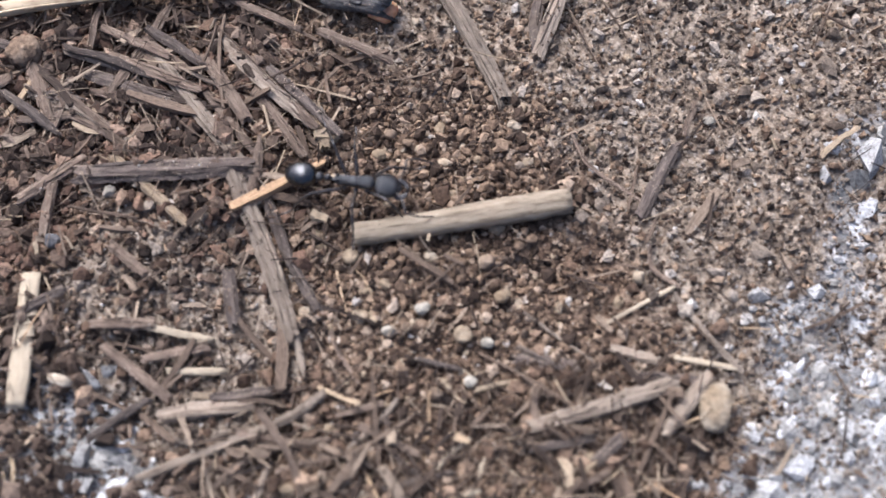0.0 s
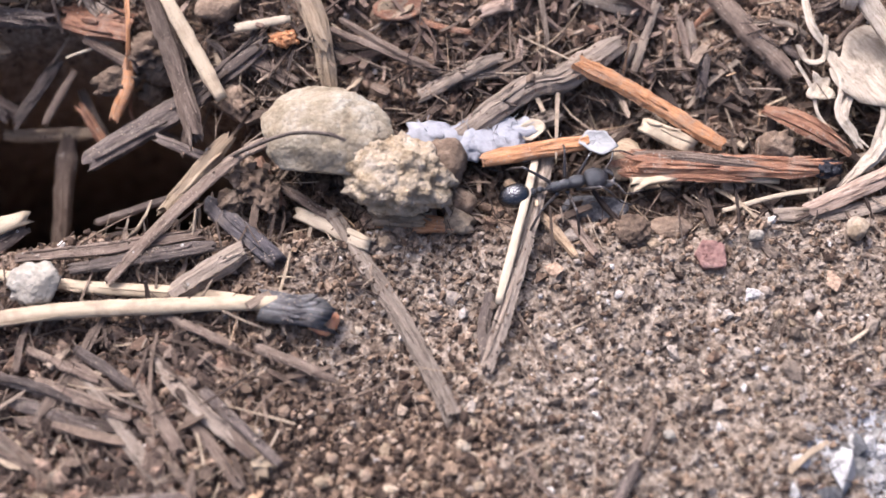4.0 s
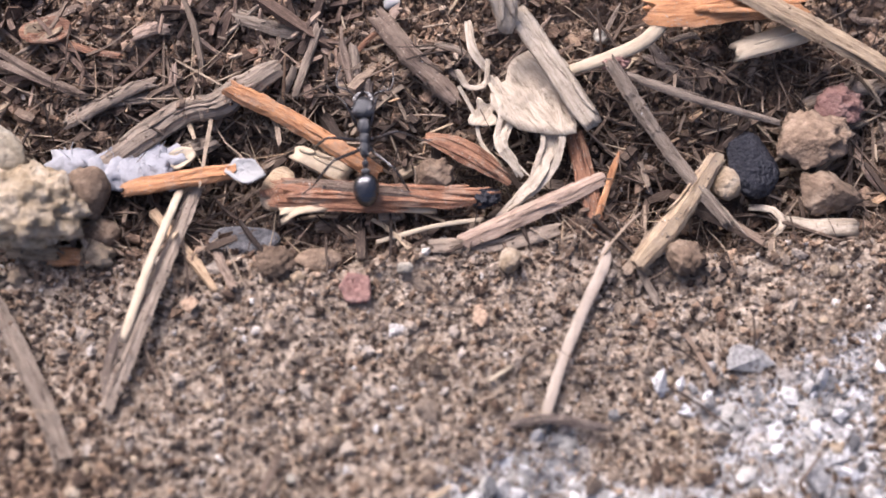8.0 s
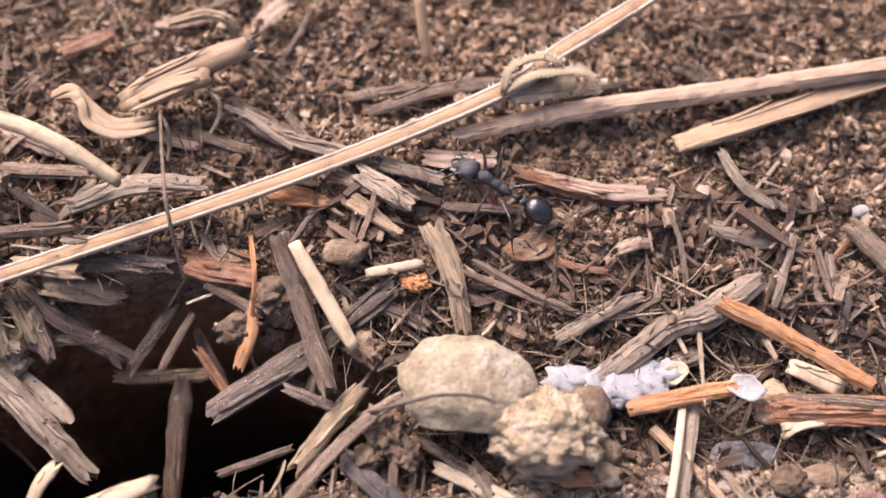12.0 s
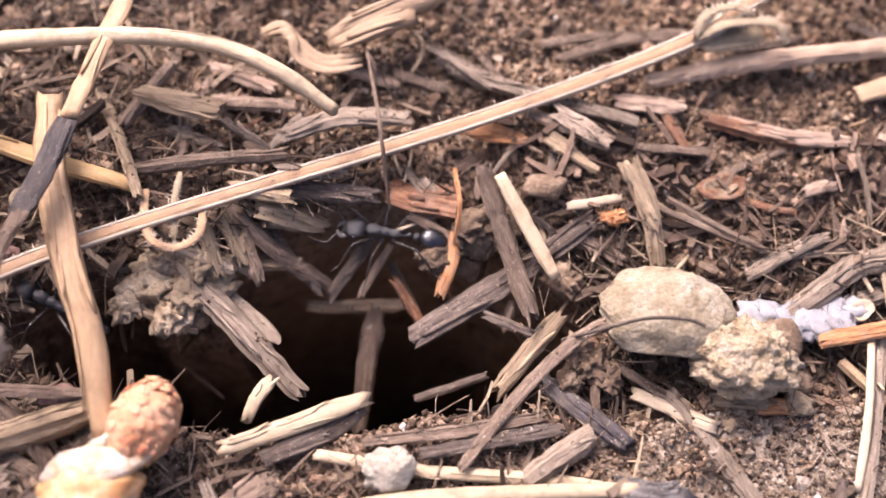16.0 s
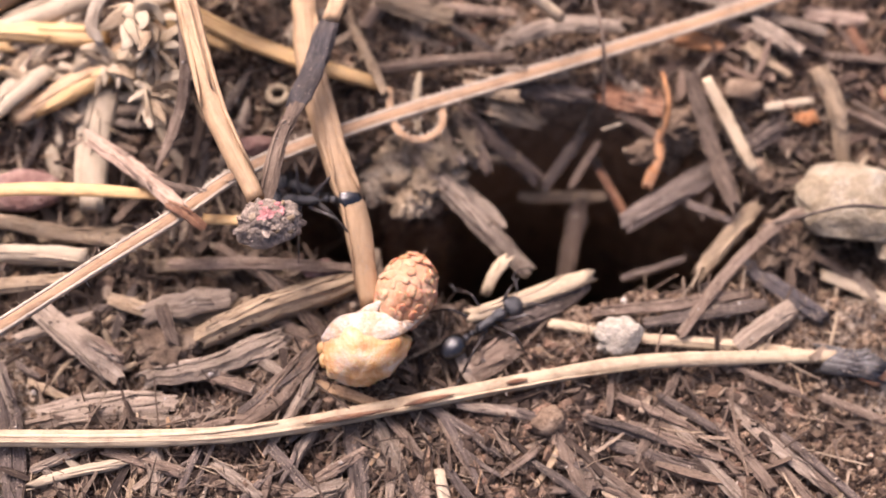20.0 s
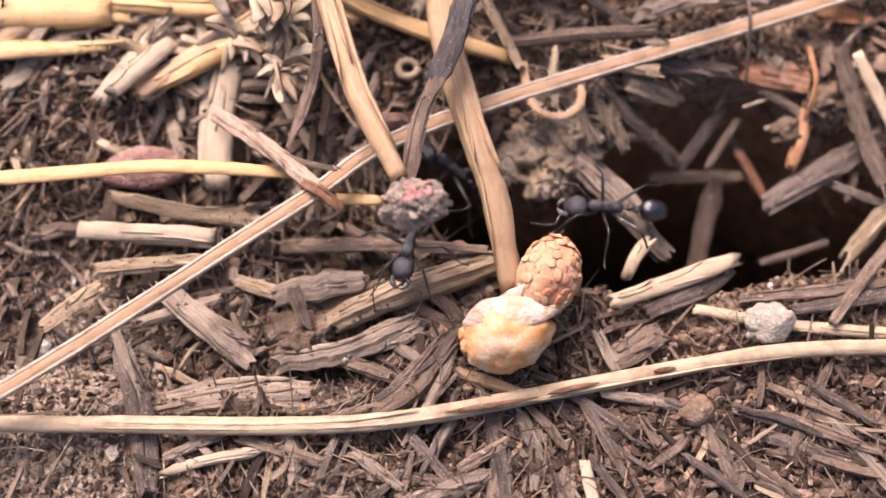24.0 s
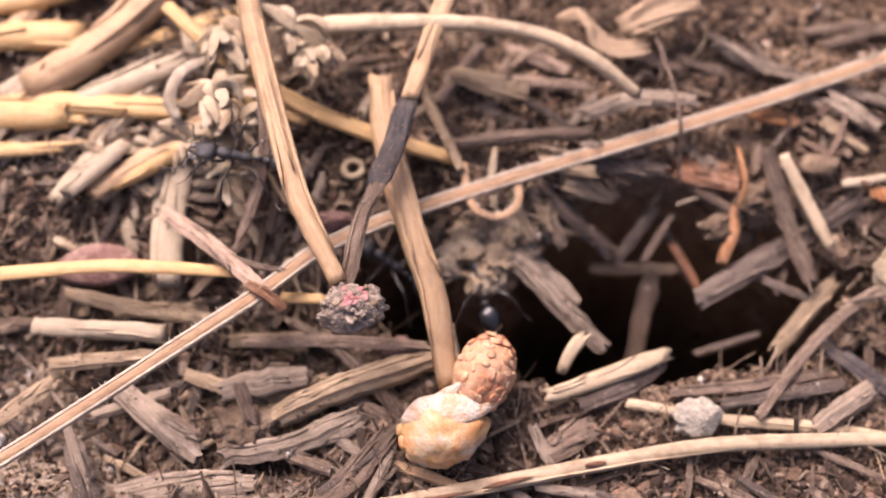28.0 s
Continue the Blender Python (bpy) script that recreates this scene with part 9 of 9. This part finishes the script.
stick('rim_splinter', 'dark brown splinter on the back slope of the hole', 'dark', 1.2, [(-38.6, 68.9, 1.0), (-35.7, 64.8, -0.5), (-32.8, 61.7, -2.5)], flat=0.65, fibres=2, ragged=0.8, group='splinters round the hole')
stick('rim_splinter', 'tan chip under the hooked bract', 'tan', 1.8, [(-40.0, 66.1, 1.5), (-38.5, 63.3, 0.0)], flat=0.65, fibres=2, ragged=0.8, group='splinters round the hole')
stick('rim_splinter', 'grey chip under the hooked bract', 'grey', 1.5, [(-41.4, 63.7, 1.0), (-38.8, 62.6, 0.5)], flat=0.65, fibres=2, ragged=0.8, group='splinters round the hole')
stick('rim_rootlet', 'thin pale rootlet crossing the back slope', 'pale', 0.28, [(-26.6, 65.3, 1.2), (-24.0, 66.1, 1.5), (-21.4, 67.0, 1.8)], flat=0.65, fibres=0, ragged=0.8, group='splinters round the hole')
stick('rim_rootlet', 'thin pale rootlet crossing the back slope', 'pale', 0.3, [(-24.5, 63.8, 0.2), (-22.9, 63.2, 0.0), (-21.9, 62.7, -0.5)], flat=0.65, fibres=0, ragged=0.8, group='splinters round the hole')
stick('rim_rootlet', 'curled red-brown rootlet by the orange root', 'red', 0.35, [(-21.5, 62.9, -0.5), (-21.8, 61.5, -2.0), (-21.2, 60.1, -3.0)], flat=0.65, fibres=0, ragged=0.8, group='splinters round the hole')
stick('rim_rootlet', 'curled red-brown rootlet by the orange root', 'red', 0.3, [(-22.5, 68.4, 2.0), (-21.8, 66.2, 1.0), (-20.7, 64.8, 0.0)], flat=0.65, fibres=0, ragged=0.8, group='splinters round the hole')
stick('rim_splinter', 'frayed brown splinter beside the thick stick', 'brown', 0.9, [(-16.6, 59.4, -1.0), (-17.2, 57.7, -2.0)], flat=0.65, fibres=2, ragged=0.8, group='splinters round the hole')
lump('earth_lump', 'crumbly red-brown lump of earth at the rim of the nest hole', 'clod', (-19.0, 64.9, -0.3), (1.7, 1.4, 1.3), rough=0.45, freq=2.6, facets=1, sub=4, group='lumps round the hole')
lump('earth_lump', 'crumbly red-brown lump of earth at the rim of the nest hole', 'clod', (-19.7, 63.2, -1.8), (1.4, 1.1, 1.0), rough=0.45, freq=2.6, facets=1, sub=4, group='lumps round the hole')
lump('earth_lump', 'crumbly red-brown lump of earth at the rim of the nest hole', 'clod', (-17.5, 66.0, 0.6), (1.2, 1.0, 0.9), rough=0.45, freq=2.6, facets=1, sub=4, group='lumps round the hole')
strew(64, 79, lambda x, y: 0.8 * rotten_heap(x, y), ("dark", "brown", "dark", "grey", "brown", "red"), "%s splinter with frayed ends in a heap of bark", "litter sticks", 0.75, name="frayed_splinter")


def motions():
    move_ant(ANTS[0], [
        (0, -7.1, 26.6, 0.9, -9.1, 1.9),
        (0.2, -10.6, 30.9, 1.1, 31.9, -1.8),
        (0.5, -10.1, 32.8, 1.1, 72, 2.2),
        (1, -6.5, 37.1, 1, 44.4, -1.8),
        (1.5, -1, 39.6, 0.6, 25.1, -1.6),
        (2, 5.9, 47.8, 0.1, 53, -5.9),
        (2.5, 8.3, 50.8, 0.2, 62.3, -6.4),
        (3, 8.2, 50.9, 0.2, 68, -6.5),
        (3.5, 11.1, 52.2, -0.2, 32.9, 0.9),
        (5.5, 20, 51.7, 0.1, -5.1, 0.9),
        (6, 24.1, 51.3, 0.1, 5.5, 0.9),
        (6.5, 27.1, 51.4, 0.1, 8.9, 0.9),
        (7, 28.3, 52.3, 0.1, 14.3, 0.9),
        (7.5, 28.5, 53.2, 0.1, 28, 0.8),
        (8, 26.5, 57.5, 1.1, 90.8, 6.1),
        (8.5, 27.1, 59.6, 1.5, 66.6, 12.3),
        (9, 28.6, 61.9, 1.9, 49.9, 18.2),
        (9.5, 25.8, 62.6, 1.9, 90.9, 19.1),
        (10, 16.6, 65.8, 2.1, 158.8, 12.3),
        (10.5, 7.6, 68.6, 3.2, 131.2, 7.2),
        (11, 4.8, 70, 3.3, 128.3, 4.5),
        (11.5, 1.8, 71.2, 3.4, 134.4, 4.7),
        (12, -1.1, 72.5, 3.6, 145.1, 4.9),
        (12.5, -3.5, 71.8, 3.6, 172.5, 3.6),
        (13, -9.9, 70.5, 3.4, 173.8, 0.4),
        (13.5, -16.6, 70.5, 3, 165, -1.3),
        (15.5, -23.8, 65.6, -0.5, 185.2, 0.9),
        (16, -26.6, 65.2, -0.5, 170.2, 0.9),
        (16.5, -28.7, 62.4, -0.5, 197.5, 1),
        (17, -32.1, 62.8, -0.5, 158.7, 1.1),
        (17.5, -36.1, 63.8, -0.5, 148.9, 1),
        (18, -38.3, 62.9, 2.6, 151.4, 3.3),
        (18.5, -39.6, 60, 3.6, 178.9, 3.2),
        (19, -45.3, 58.1, 5.6, 170.1, 3),
        (19.5, -48.7, 55.8, 6.6, 190.3, 2.6),
        (20, -53.5, 56.1, 4.6, 183.2, 3.3),
        (20.5, -54, 56.2, 3.6, 186.5, 3.3),
        (22.5, -53.6, 55.3, 3.6, 208.2, 3.4),
        (23, -53.2, 55.6, 3.6, 230.3, 4.2),
        (23.5, -56.5, 52.8, 2.6, 250, 3.3),
        (24, -56.2, 51.9, 2.6, 256, 3.5),
        (24.25, -57.2, 51.6, 3.6, 216.2, 3.3),
        (24.5, -58.2, 51.3, 4.6, 176.4, 3.1),
        (25, -53.9, 52.6, 3.6, 159.7, 3.3),
        (25.5, -54.5, 53.4, 3.6, 146, 3.4),
        (26, -53.9, 54.3, 3.6, 122.5, 3.2),
        (26.5, -53.1, 52.9, 4.8, 121.7, 2.9),
        (27, -50.5, 51.9, 7.6, 67.6, 3.1),
        (27.5, -46.1, 57.7, 1.6, 108.2, 3.1),
        (28, -45.1, 58.3, -1.4, 104, 3.3),
    ], 0.0)
    move_ant(ANTS[1], [
        (0, -56, 30, 0.3, 36.8, 0),
        (16.6, -56, 30, 0.3, 36.8, 0),
        (17.5, -41.3, 43.1, 0, 56.8, 2.1),
        (18, -42, 42.8, 0, 75.1, 1.5),
        (18.5, -39.4, 44.7, 0.1, 56.2, 2.3),
        (19, -39.7, 46, 0.1, 55.5, 2.8),
        (19.5, -39.6, 46.3, 0.1, 45.3, 3.1),
        (20, -38.3, 46.4, -0.2, 35.2, -3.6),
        (20.5, -34.1, 48.5, 1.9, 17.7, 2.6),
        (21.5, -29.6, 49.7, 0.7, 86.8, 3),
        (22.5, -25, 50.9, -0.6, 156, 3.4),
        (23, -26.2, 53, -1.6, 186.8, 3.5),
        (23.5, -31.4, 55.2, -1.6, 134, 3.2),
        (24, -39.3, 55.3, 0.4, 177.7, 3.2),
        (24.5, -43.4, 55.2, 2.4, 155.6, 2.7),
        (25, -42.8, 56.3, 2.4, 129.6, 2.9),
        (25.5, -45, 55.6, 4.4, 136.8, 3),
        (26, -48.6, 57.7, 7.4, 146.7, 3.1),
        (26.5, -48.5, 64.1, 8.4, 107.7, 2.8),
        (27, -53.1, 66.9, 10.9, 162.4, 3.7),
        (27.5, -57.7, 68.5, 7.9, 195.9, 3.8),
        (28, -65.8, 66.4, 7.4, 171.3, 3.4),
    ], 2.0)
    move_ant(ANTS[2], [
        (0, -54.5, 60.3, -2.4, 155, 12),
        (16, -54.5, 60.3, -2.4, 155, 12),
        (18, -54, 60.2, -2.2, 150, 14),
        (20, -54, 60.3, -2.6, 165, 10),
        (23.5, -52.3, 60.4, -2.6, 140, 12),
        (25, -53, 60, -2.2, 150, 15),
        (27, -53, 60.2, -2.4, 140, 12),
        (28, -53.2, 60.4, -2.4, 145, 12),
    ], 4.0)


motions()
